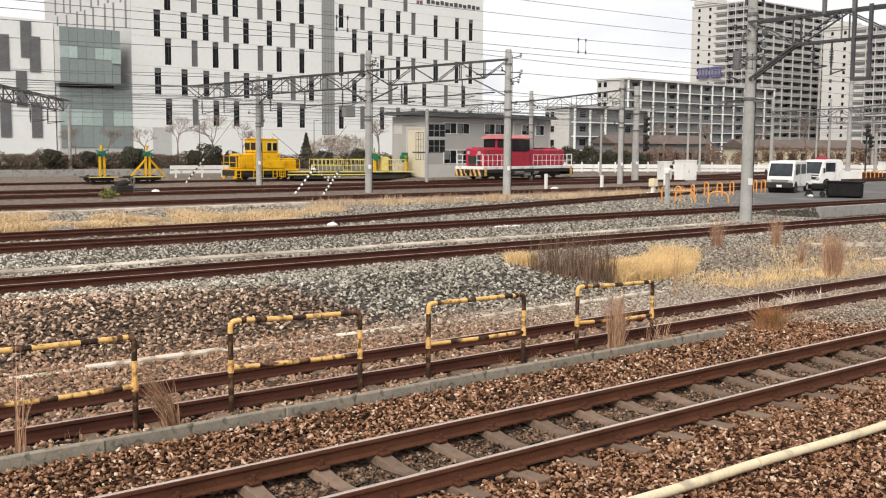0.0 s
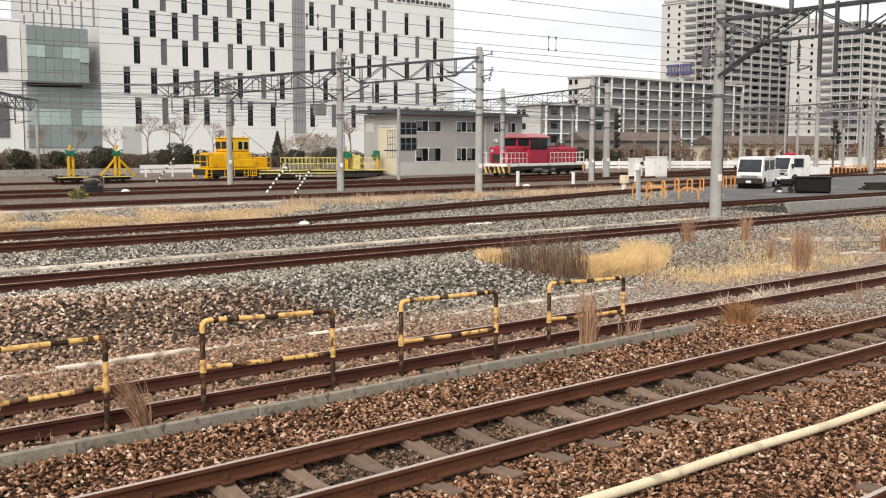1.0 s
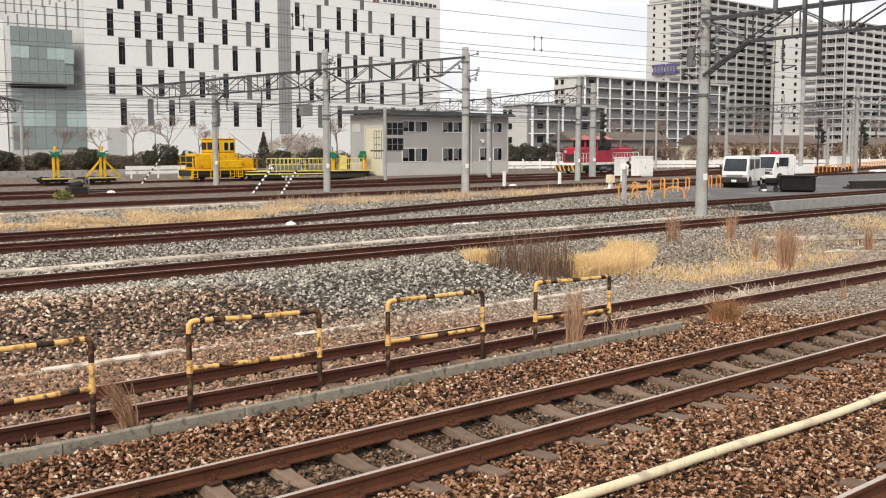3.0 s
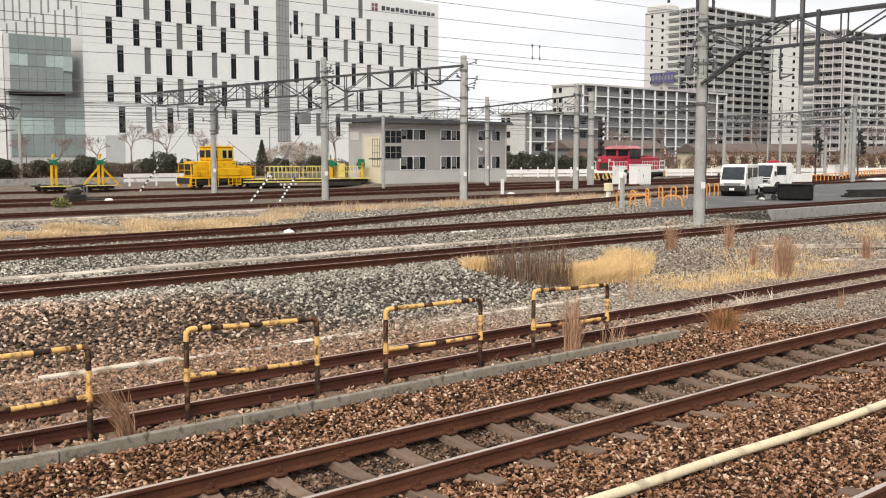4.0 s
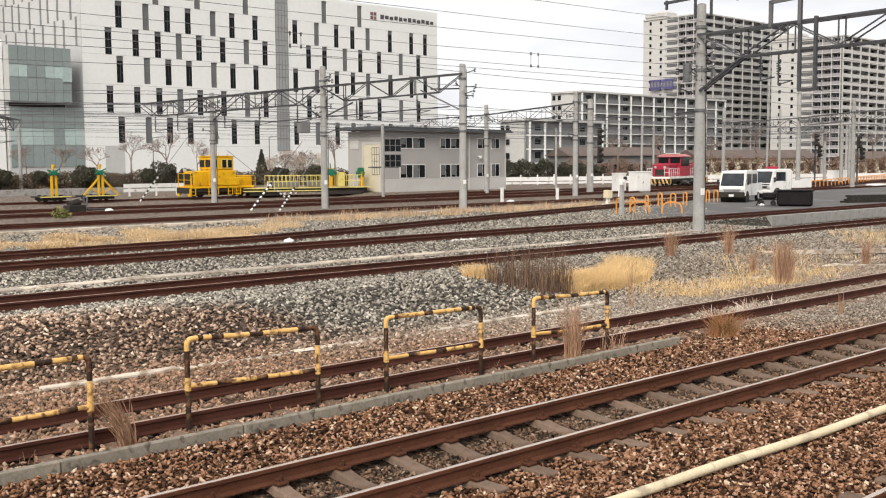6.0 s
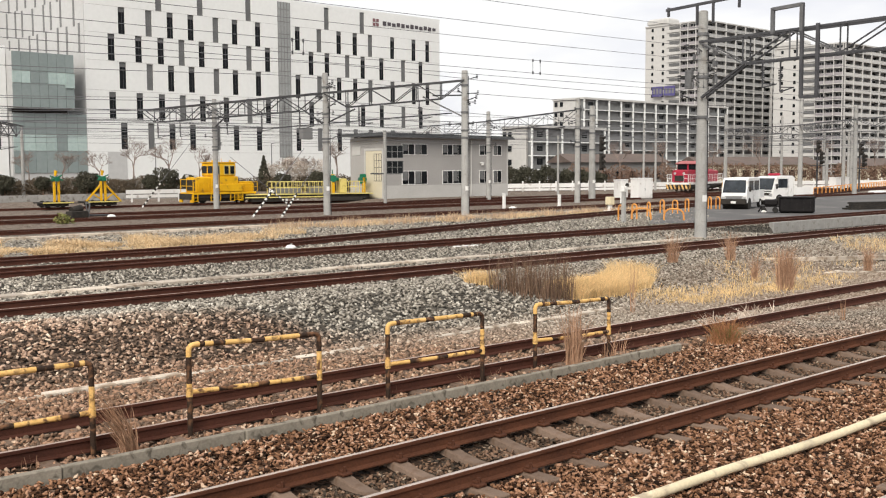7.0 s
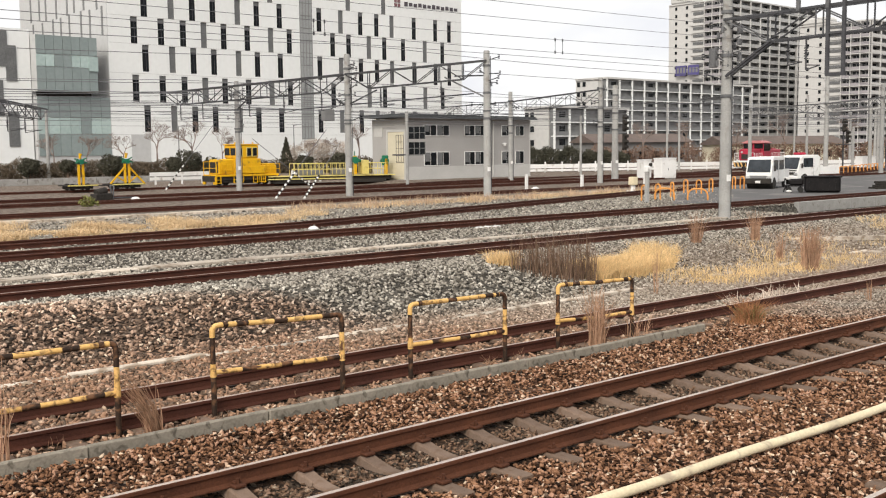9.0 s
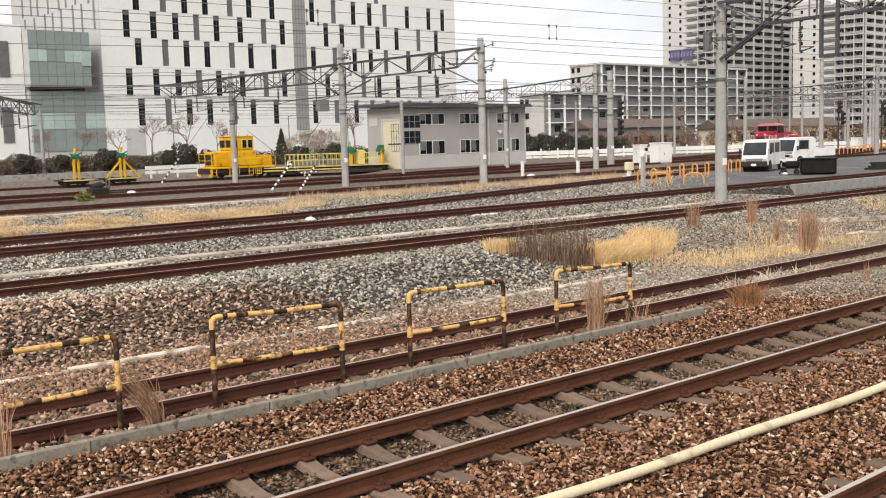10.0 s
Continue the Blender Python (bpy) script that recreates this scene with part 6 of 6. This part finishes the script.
for u, n, z in ((105.75, 56.76, 4.9), (105.9, 52.05, 4.6)):
    s = thing("signal_mast", at(u, n, 0.2), "black colour-light signals on a slim mast", "railway signal", "railway signals")
    part("mast", Build().rod((0, 0, -0.3), (0, 0, z + 0.6), 0.09, seg=10), M_DARKST, s)
    signal_head(s, -0.35, -0.25, z)
    signal_head(s, 0.4, -0.25, z - 1.2)
    part("platform", Build().box(-0.9, 0.9, -0.4, 0.4, z - 2.1, z - 2.0).box(-0.9, 0.9, -0.42, -0.38, z - 1.5, z - 1.45), M_DARKST, s)
for a, c in (((97.9, 54.4, 7.2), (94.1, 46.7, 7.4)), ((105.0, 67.8, 7.3), (97.9, 54.4, 7.2)), ((94.1, 46.7, 7.4), (90.0, 32.0, 7.6)), ((115.9, 58.9, 7.0), (125, 50, 7.2)), ((129.9, 75.0, 7.3), (115.9, 58.9, 7.0)), ((61.55, 53.08, 5.6), (59.0, 40.0, 5.9))):
    if a[0] != 61.55:
        gantry(a, c, 0.8, "grey steel lattice gantry beam far down the yard", 7, M_GALV)
gl = gantry((25.3, 71.2, 5.95), (13.0, 52.0, 6.2), 0.75, "dark steel lattice gantry beam ending over the depot tracks", 12, M_DARKST)
for u, n in ((22.6, 67.0), (20.4, 63.5)):
    hanger(gl, u, n, 5.2, 0.9)
arms = thing("side_arm", YARD, "thin dark cross arms between the poles", "cross arm")
for p, q in (((34.2, 66.5, 5.9), (38.2, 60.0, 5.75)), ((38.2, 60.0, 5.75), (41.0, 45.0, 6.2)), ((60.0, 53.0, 6.1), (64, 60, 6.1)), ((67.5, 56.5, 6.6), (75, 50, 6.6))):
    part("arm", Build().bar(p, q, 0.07, 0.07), M_DARKST, arms)
part("box", Build().box(0, 0.8, 0, 0.5, 0, 0.8, bev=0.03), M_APTG, arms, "grey switch box", pose(40.0, 59.0, 5.0))
board = thing("route_board", at(48.1, 60.2, 0.2, -32), "dark gridded indicator boards on a slim grey pole", "signal board")
part("mast", Build().rod((0, 0, -0.2), (0, 0, 5.6), 0.13, seg=10), M_POLE, board)
part("arm", Build().box(-1.1, 1.2, -0.05, 0.05, 2.35, 2.45), M_DARKST, board)
for z in (2.4, 3.55):
    f = part("panel", Build().box(0.12, 1.38, -0.06, 0.06, z, z + 0.95, bev=0.02), M_GLASS, board, "dark indicator panel")
    for k in range(4):
        part("bar", Build().box(0.1 + k * 0.41, 0.14 + k * 0.41, -0.09, -0.06, z, z + 0.95), M_APTG, f)
    for k in range(3):
        part("bar", Build().box(0.1, 1.4, -0.09, -0.06, z + k * 0.46, z + 0.03 + k * 0.46), M_APTG, f)

for u, n in ((62.0, 125.5), (74.0, 116.5)):
    lamp = thing("street_lamp", at(u, n, 0.0), "slim grey street lamp beside the hedge", "street lamp", "street lamps by the white building")
    part("pole", Build().rod((0, 0, -0.2), (0, 0, 6.4), 0.07, 0.05, 8), M_GALV, lamp)
    part("arm", Build().rod((0, 0, 6.35), (0.9, -0.3, 6.5), 0.04, seg=6), M_GALV, lamp)
    part("head", Build().box(0.75, 1.35, -0.42, -0.2, 6.42, 6.55, bev=0.03), M_FRAME, lamp)

# ---- white guard fence, low walls ----
guard = thing("guard_fence", pose(14.4, 132.2, -0.1, 0, 0, 14.9), "long white guard rail along the far side of the yard", "guard rail")
LG = 78
for z0, z1 in ((0.12, 0.42), (0.52, 1.05)):
    part("rail", Build().box(-2, LG, -0.05, 0.05, z0, z1), M_WHITE, guard)
for k in range(34):
    part("post", Build().box(k * 2.35 - 0.08, k * 2.35 + 0.08, -0.02, 0.1, -0.2, 1.35), M_WHITE, guard)
low = thing("boundary_wall", at(20, 101.5, 0.0, 3), "low grey concrete boundary wall behind the trolleys", "wall", kind="structure")
for k in range(14):
    part("wall_panel", Build().box(-10 + k * 3.5, -6.53 + k * 3.5, -0.1, 0.1, -0.3, 0.55, bev=0.02), M_CONC, low)
for u, n, L in ((42.6, 92.5, 5.4), (53.0, 84.0, 3.2)):
    g = thing("white_barrier", at(u, n, 0.1), "white guard rail on short posts beside the motor car", "guard rail", "short white guard rails")
    part("rail", Build().box(0, L * 1.15, -0.05, 0.05, 0.22, 0.5).box(0, L * 1.15, -0.05, 0.05, 0.62, 0.98), M_WHITE, g)
    for x in (0.5, L * 0.6, L):
        part("post", Build().box(x, x + 0.15, -0.02, 0.1, -0.2, 0.95), M_WHITE, g)

# low houses and an embankment beyond the guard rail
for (x, y, L, D, H, a, mt, lab) in ((62, 205, 30, 8, 3.8, 20, M_SHUT, "low beige house with a dark roof beyond the yard"), (100, 214, 34, 8, 3.4, 18, M_SHUT, "low yellowish house with a dark roof beyond the yard"), (34, 196, 22, 8, 4.4, 22, M_APTG, "low grey house with a dark roof beyond the yard"), (140, 222, 40, 8, 3.8, 16, M_APTG, "low grey house with a dark roof beyond the yard")):
    h = thing("low_house", pose(x, y, -0.3, 0, 0, a), lab, "house", "low houses beyond the yard")
    part("wall", Build().box(0, L, 0, D, 0, H), mt, h)
    part("roof", Build().prism([(-0.8, H - 0.1), (D + 0.6, H - 0.1), (D / 2, H + 1.6)], -0.6, L + 0.6), M_BROOF, h)
    for k in range(int(L / 3)):
        part("window", Build().box(1 + k * 3, 2.6 + k * 3, -0.05, 0.0, 1.0, 2.6), M_GLASS, h)

banner = thing("banner", pose(128.0, 421.0, -2, 0, 0, 40), "blue banner hung from the tower's balconies", "banner")
for k in range(2):
    part("cloth", Build().box(-1.7, -1.6, 13.5 + k * 6.2, 18.9 + k * 6.2, 35.0, 39.2), M_BLUE, banner)
    for j in range(3):
        part("bar", Build().box(-1.76, -1.7, 14.0 + k * 6.2 + j * 1.6, 15.0 + k * 6.2 + j * 1.6, 36.1, 38.2), M_APTG, banner)

# ---- plants ----
def blades(name, spots, material, label, category, lean=0.25, width=0.006, seed=1, kind="", wind=0.0):
    """Grass or reeds: spots are (u, n, radius, count, height)."""
    rs = np.random.RandomState(seed)
    V, F, o = [], [], 0
    for u, n, rad, cnt, h in spots:
        cnt = int(cnt)
        a, q = rs.uniform(0, math.tau, cnt), rad * np.sqrt(rs.uniform(0, 1, cnt))
        bu, bn = u + q * np.cos(a), n + q * np.sin(a)
        hh = h * rs.uniform(0.45, 1.1, cnt)
        la, lm = rs.uniform(0, math.tau, cnt), np.abs(rs.normal(0, lean, cnt)) * hh
        bz = gz(bu, bn) - 0.03
        wa = rs.uniform(0, math.pi, cnt)
        wx, wy = np.cos(wa) * width, np.sin(wa) * width
        for k, (s, w) in enumerate(((0, 1.0), (0.5, 0.8), (1.0, 0.25))):
            px, py, pz = bu + (lm * np.cos(la) + wind * hh) * s * s, bn + lm * np.sin(la) * s * s, bz + hh * s * (1 - 0.12 * s * lean)
            V.append(np.stack([px - wx * w, py - wy * w, pz], -1))
            V.append(np.stack([px + wx * w, py + wy * w, pz], -1))
        idx = np.arange(cnt)
        for k in (0, 2):
            F.append(np.stack([o + k * cnt + idx, o + (k + 1) * cnt + idx, o + (k + 3) * cnt + idx, o + (k + 2) * cnt + idx], -1))
        o += 6 * cnt
    me = raw_mesh(name, np.concatenate(V), np.concatenate(F).reshape(-1), 4, material)
    ob = new(name, me)
    ob.matrix_basis = YARD
    return tagged(ob, label, category, kind=kind)


def leaves(name, balls, material, label, category, m, seed=1, leaf=0.14, kind=""):
    """A shrub: many small leaves round uneven clumps (x, y, z, rx, ry, rz, count)."""
    rs = np.random.RandomState(seed)
    V = []
    for x, y, z, rx, ry, rz, cnt in balls:
        d = rs.normal(0, 1, (int(cnt), 3))
        d /= np.linalg.norm(d, axis=1)[:, None]
        q = rs.uniform(0.35, 1.0, int(cnt)) ** 0.5 * (1 + 0.18 * np.sin(d[:, 0] * 5 + x) * np.cos(d[:, 2] * 4 + y))
        c = np.array([x, y, z]) + d * q[:, None] * np.array([rx, ry, rz])
        a, b = rs.normal(0, 1, c.shape), rs.normal(0, 1, c.shape)
        a *= leaf * rs.uniform(0.5, 1.3, len(c))[:, None] / np.linalg.norm(a, axis=1)[:, None]
        b *= leaf * 0.6 / np.linalg.norm(b, axis=1)[:, None]
        V.append(np.stack([c - a, c + b, c + a, c - b], 1))
    V = np.concatenate(V).reshape(-1, 3)
    ob = new(name, raw_mesh(name, V, np.arange(len(V)), 4, material))
    ob.matrix_basis = m
    return tagged(ob, label, category, kind=kind)


def bare_tree(m, h, seed, spread=0.5, label="bare winter tree with fine twigs"):
    rs = random.Random(seed)
    b = Build()

    def grow(p, d, L, r, depth):
        q = p + d * L
        b.rod(p, q, max(r, 0.011), max(r * 0.65, 0.008), 5 if depth < 2 else 3)
        if depth >= 6:
            return
        for _ in range(3 if depth < 5 else 2):
            e = (d + Vector((rs.gauss(0, spread), rs.gauss(0, spread), rs.gauss(0.12, 0.25)))).normalized()
            grow(q, e, L * rs.uniform(0.62, 0.85), r * 0.6, depth + 1)

    t = thing("bare_tree", m, label, "tree", "bare trees behind the yard")
    trunk = Build().rod((0, 0, -0.2), (0, 0, h * 0.22), h * 0.022, h * 0.018, 8)
    part("trunk", trunk, M_BRANCH, t)
    grow(Vector((0, 0, h * 0.22)), Vector((0, 0, 1)), h * 0.19, h * 0.016, 0)
    part("crown", b, M_BRANCH, t)
    return t


blades("twig_bush", [(15.75, 15.75, 0.34, 60, 0.75), (16.05, 15.5, 0.3, 70, 0.95), (16.35, 15.25, 0.3, 75, 1.0), (16.7, 15.0, 0.3, 75, 1.12), (16.95, 14.85, 0.2, 40, 0.95), (16.2, 15.4, 0.65, 150, 0.45)], M_STEM, "open clump of brown dry stems on the ballast", "bush", 0.13, 0.009, 2)
blades("bush_twig", [(16.0, 15.55, 0.4, 110, 0.85), (16.5, 15.15, 0.4, 140, 0.95)], M_TWIG, "fine side twigs of the dry stems", "bush", 0.42, 0.004, 22)
blades("straw_grass", [(15.7, 16.3, 0.35, 1100, 0.36), (17.3, 15.2, 0.5, 2200, 0.34), (17.9, 15.3, 0.55, 3000, 0.36), (18.6, 15.4, 0.65, 4000, 0.38), (19.4, 15.6, 0.65, 4000, 0.38), (20.2, 15.9, 0.7, 3000, 0.32), (21.0, 16.4, 0.7, 2400, 0.32), (22.2, 17.2, 0.7, 900, 0.36), (19.3, 14.7, 0.9, 500, 0.25)], M_STRAW, "pale golden patch of dry grass beside the bush", "grass", 0.6, 0.005, 3, "stuff")
blades("weed_grass", [(19.5 + 0.5 * i, 13.7 + 0.9 * ((i * 7) % 5 - 2) * 0.4, 0.6, 110, 0.25) for i in range(14)] + [(24 + 0.7 * i, 14.6 + ((i * 5) % 4) * 0.7, 0.7, 60, 0.25) for i in range(9)] + [(34.5, 16.5, 1.0, 260, 0.24), (36.5, 17, 1.8, 700, 0.28)] + [(18.3 + 0.42 * i, 13.5 - 0.03 * i + 0.25 * math.sin(i * 2.1), 0.5, 25 + 50 * ((i * 5) % 4), 0.16 + 0.05 * (i % 3)) for i in range(12)], M_STRAW, "thin dry grass scattered along the cable trough", "grass", 0.5, 0.006, 4, "stuff")
for i, (u, n, rad, cnt, h, ln) in enumerate(((24.9, 17.8, 0.16, 120, 1.0, 0.42), (27.0, 17.2, 0.13, 140, 1.0, 0.3), (23.9, 14.5, 0.1, 70, 0.9, 0.34), (22.75, 12.98, 0.2, 420, 1.12, 0.26), (28.1, 13.5, 0.12, 120, 1.0, 0.4), (11.68, 10.1, 0.13, 190, 0.92, 0.26), (4.62, 10.12, 0.09, 150, 0.72, 0.4), (18.99, 9.6, 0.06, 16, 0.5, 0.1), (16.84, 13.0, 0.05, 14, 1.1, 0.06), (3.05, 10.1, 0.06, 22, 1.15, 0.12), (12.6, 10.1, 0.25, 30, 0.5, 0.3), (9.4, 10.0, 0.1, 16, 0.3, 0.4))):
    blades("reed_clump", [(u, n, rad, cnt, h)], M_REED, "upright clump of dry brown reeds" if u > 5 or u < 4 else "clump of dry brown reeds leaning over", "reeds", ln if u > 5 or u < 4 else 0.16, 0.006, 30 + i, wind=-0.42 if 4 < u < 5 else 0.0)
blades("grass_tussock", [(15.1, 9.72, 0.17, 420, 0.5), (15.1, 9.72, 0.3, 160, 0.26)], M_TUSS, "round reddish-brown grass tussock on the gravel", "grass", 0.6, 0.005, 50)
blades("green_tuft", [(15.12, 9.7, 0.14, 260, 0.38)], M_LIME, "few yellowish green blades inside the tussock", "grass", 0.6, 0.005, 51)
blades("seed_heads", [(16.3 + 0.33 * i, 10.7 + 0.12 * ((i * 3) % 4), 0.1, 14, 0.34) for i in range(9)], M_SEED, "whitish feathery grass heads beside the siding", "grass", 0.7, 0.010, 52, "stuff")
blades("siding_weeds", [(3 + 0.61 * i, 10.2 + 0.25 * math.sin(i * 2.3), 0.15, 8, 0.18) for i in range(30)], M_REED, "sparse brown weeds along the siding", "grass", 0.5, 0.005, 53, "stuff")
blades("verge_grass", [(8 + 0.8 * i, 34.6 + 1.5 * math.sin(i * 1.7), 0.7 + 0.5 * ((i * 5) % 3) / 2, 900 + 700 * ((i * 7) % 4) / 3, 0.15 + 0.05 * ((i * 3) % 5)) for i in range(17)] + [(21.5, 35.5, 1.3, 900, 0.3), (24, 37.0, 1.0, 500, 0.35), (12, 38.5, 0.9, 420, 0.45), (10.5, 36.0, 0.9, 600, 0.5), (14.5, 36.6, 0.7, 420, 0.4), (17.5, 36.2, 0.8, 500, 0.42), (18, 38.0, 0.8, 260, 0.35)], M_VERGE, "long strip of pale dry grass between the tracks", "grass", 1.2, 0.009, 54, "stuff")
blades("verge_reeds", [(26 + 1.2 * i, 40.0 + 0.9 * math.sin(i * 2.1), 1.0, 75, 0.5) for i in range(24)], M_PINKG, "reddish dry grass along the yard track", "grass", 0.35, 0.012, 55, "stuff")
blades("verge_straw", [(26 + 1.1 * i, 40.2 + 1.0 * math.sin(i * 1.3), 0.9, 55 + 30 * ((i * 5) % 4), 0.30) for i in range(26)], M_VERGE, "pale dry grass along the yard track", "grass", 0.4, 0.012, 56, "stuff")
leaves("green_weed", [(0, 0, 0.28, 0.42, 0.35, 0.3, 300), (0.4, 0, 0.15, 0.3, 0.3, 0.18, 90)], M_LIME, "small yellow-green weed beside the switch stand", "weed", at(20.5, 52.0, 0.2), 57, 0.07)

rs = random.Random(77)
hedge_m = pose(-60, 128, 0.0, 0, 0, 4)
balls = []
for i in range(58):
    balls.append((i * 1.15, rs.uniform(-1, 1), 0.85 + rs.uniform(-0.15, 0.2), 1.5, 1.1, 1.15 + rs.uniform(-0.2, 0.3), 1300))
leaves("hedge", balls, M_DRYLEAF, "long brownish hedge behind the depot tracks", "hedge", hedge_m, 60, 0.12, "stuff")
for i, (x, z, r) in enumerate(((12.7, 1.3, 1.3), (17.2, 1.4, 0.9), (22.4, 1.5, 1.5), (23.9, 1.2, 0.8), (30.0, 1.55, 0.95), (31.6, 1.6, 1.95), (37.5, 1.5, 1.2), (46.0, 1.4, 1.2), (50.5, 1.5, 1.4), (34.6, 1.4, 1.1))):
    t = thing("shrub", hedge_m @ pose(x, -1.5, 0), "dark green rounded shrub in front of the hedge", "shrub", "dark shrubs of the hedge")
    part("stem", Build().rod((0, 0, -0.2), (0, 0, z), 0.09, 0.05, 6), M_TWIG, t)
    c = leaves("crown", [(0, 0, z, r, r, r * 0.85, 1900), (r * 0.4, 0, z + r * 0.3, r * 0.6, r * 0.6, r * 0.5, 700)], M_LEAF, "", "", Matrix(), 70 + i, 0.15)
    c.parent = t
for i, (x, y, h) in enumerate(((-32.6, 131.0, 4.3), (-28.3, 131.5, 4.4), (-36.8, 131.0, 3.6), (-41.4, 131.0, 3.4), (-7.2, 131.5, 4.2), (-24.6, 132.0, 3.6), (-45.5, 131.0, 3.5))):
    bare_tree(pose(x, y, 0), h * 1.85, 90 + i, 0.6)
for i, (x, y, h) in enumerate(((-13.6, 131.5, 3.9), (-11.3, 132.0, 4.1))):
    t = bare_tree(pose(x, y, 0), h * 1.3, 150 + i, 0.5, "low spreading tree in pale pinkish-white blossom")
    rb = random.Random(160 + i)
    c = leaves("blossom", [(rb.uniform(-2.3, 2.3), rb.uniform(-1.4, 1.4), 1.9 + rb.uniform(-0.6, 2.2), 0.85, 0.8, 0.55, 170) for _ in range(30)], M_BLOSSOM, "", "", Matrix(), 170 + i, 0.085)
    c.parent = t
con = thing("conifer", pose(-16.3, 130.5, 0), "small dark conifer behind the motor car", "tree")
part("trunk", Build().rod((0, 0, -0.2), (0, 0, 4.6), 0.12, 0.04, 8), M_TWIG, con)
c = leaves("crown", [(0, 0, 0.9 + 0.48 * k, 1.2 - 0.15 * k, 1.2 - 0.15 * k, 0.45, 520) for k in range(8)], M_LEAF, "", "", Matrix(), 99, 0.12)
c.parent = con
for i, (x, y, r) in enumerate(((15.6, 137, 1.75), (17.8, 137.5, 1.75), (20.8, 138, 1.8), (23.6, 139, 1.5), (26.0, 140, 1.45), (28.3, 141, 1.3))):
    t = thing("shrub", pose(x, y, 0), "dark green shrub beside the depot house", "shrub", "dark shrubs beside the house")
    part("stem", Build().rod((0, 0, -0.2), (0, 0, r * 0.9), 0.1, 0.05, 6), M_TWIG, t)
    c = leaves("crown", [(0, 0, r * 0.95, r * 0.95, r * 0.8, r * 0.9, 2600), (-r * 0.3, 0, r * 1.3, r * 0.5, r * 0.5, r * 0.4, 700)], M_LEAF, "", "", Matrix(), 110 + i, 0.14)
    c.parent = t
leaves("far_shrubs", [(i * 2.6, rs.uniform(-2, 2), 1.4 + rs.uniform(0, 0.8), 2.0, 1.5, 1.7, 900) for i in range(44)], M_TWIG, "brown leafless shrubs in front of the far houses", "shrub", pose(30, 168, 0, 0, 0, 14), 120, 0.15, "stuff")
for i, (x, y, h) in enumerate(((38, 172, 7), (46, 175, 7.5), (55, 176, 7), (64, 178, 8), (76, 180, 7.5), (88, 185, 8), (100, 186, 7.5))):
    bare_tree(pose(x, y, 0), h * 1.2, 130 + i, 0.55)

# ---- loose ballast ----
stones("near_ballast", 3.3, 10.2, 960, 41, 0.0228, "brown and rusty crushed stone between the near tracks", off_rails)
stones("siding_ballast", 10.2, 14.0, 520, 42, 0.0315, "brown and tan crushed stone round the siding", off_rails)
stones("mound_ballast", 14.0, 19.4, 250, 43, 0.0345, "grey and brown crushed stone heaped beside the yard track")
stones("yard_ballast", 20.9, 26.6, 110, 44, 0.034, "pale grey crushed stone between the yard tracks")

stones("verge_gravel", 28.2, 42.0, 15, 45, 0.042, "sparse coarse gravel between the branching yard tracks")

# ---- motion ----
# seconds, place and heading of the locomotive
RUN = [(0.0, 7.0, 88.7, 0.405, 50.0), (1.25, 12.9, 95.5, 0.33, 50.4), (2.5, 18.7, 102.3, 0.255, 51.0), (4.0, 25.6, 110.6, 0.16, 52.5), (5.5, 32.2, 118.7, 0.065, 54.0), (6.5, 35.9, 124.3, 0.065, 55.0), (7.5, 39.6, 130.0, 0.065, 55.0), (9.0, 46.8, 139.3, 0.065, 54.0), (10.0, 51.4, 145.2, 0.065, 54.0)]


def motions():
    walk(loco, [(t, pose(x, y, z, 0, 0, a)) for t, x, y, z, a in RUN])
    run = np.concatenate([[0.0], np.cumsum([math.hypot(q[1] - p[1], q[2] - p[2]) for p, q in zip(RUN[:-1], RUN[1:])])])
    for ob, x, y in LOCO_WHEELS:
        rows, t = [], 0.0
        while t < 10.0001:
            s = float(np.interp(t, [r[0] for r in RUN], run))
            rows.append((t, pose(x, y, 0.43, 0, math.degrees(s / 0.43), 0)))
            t += 1 / 15
        walk(ob, rows)


motions()
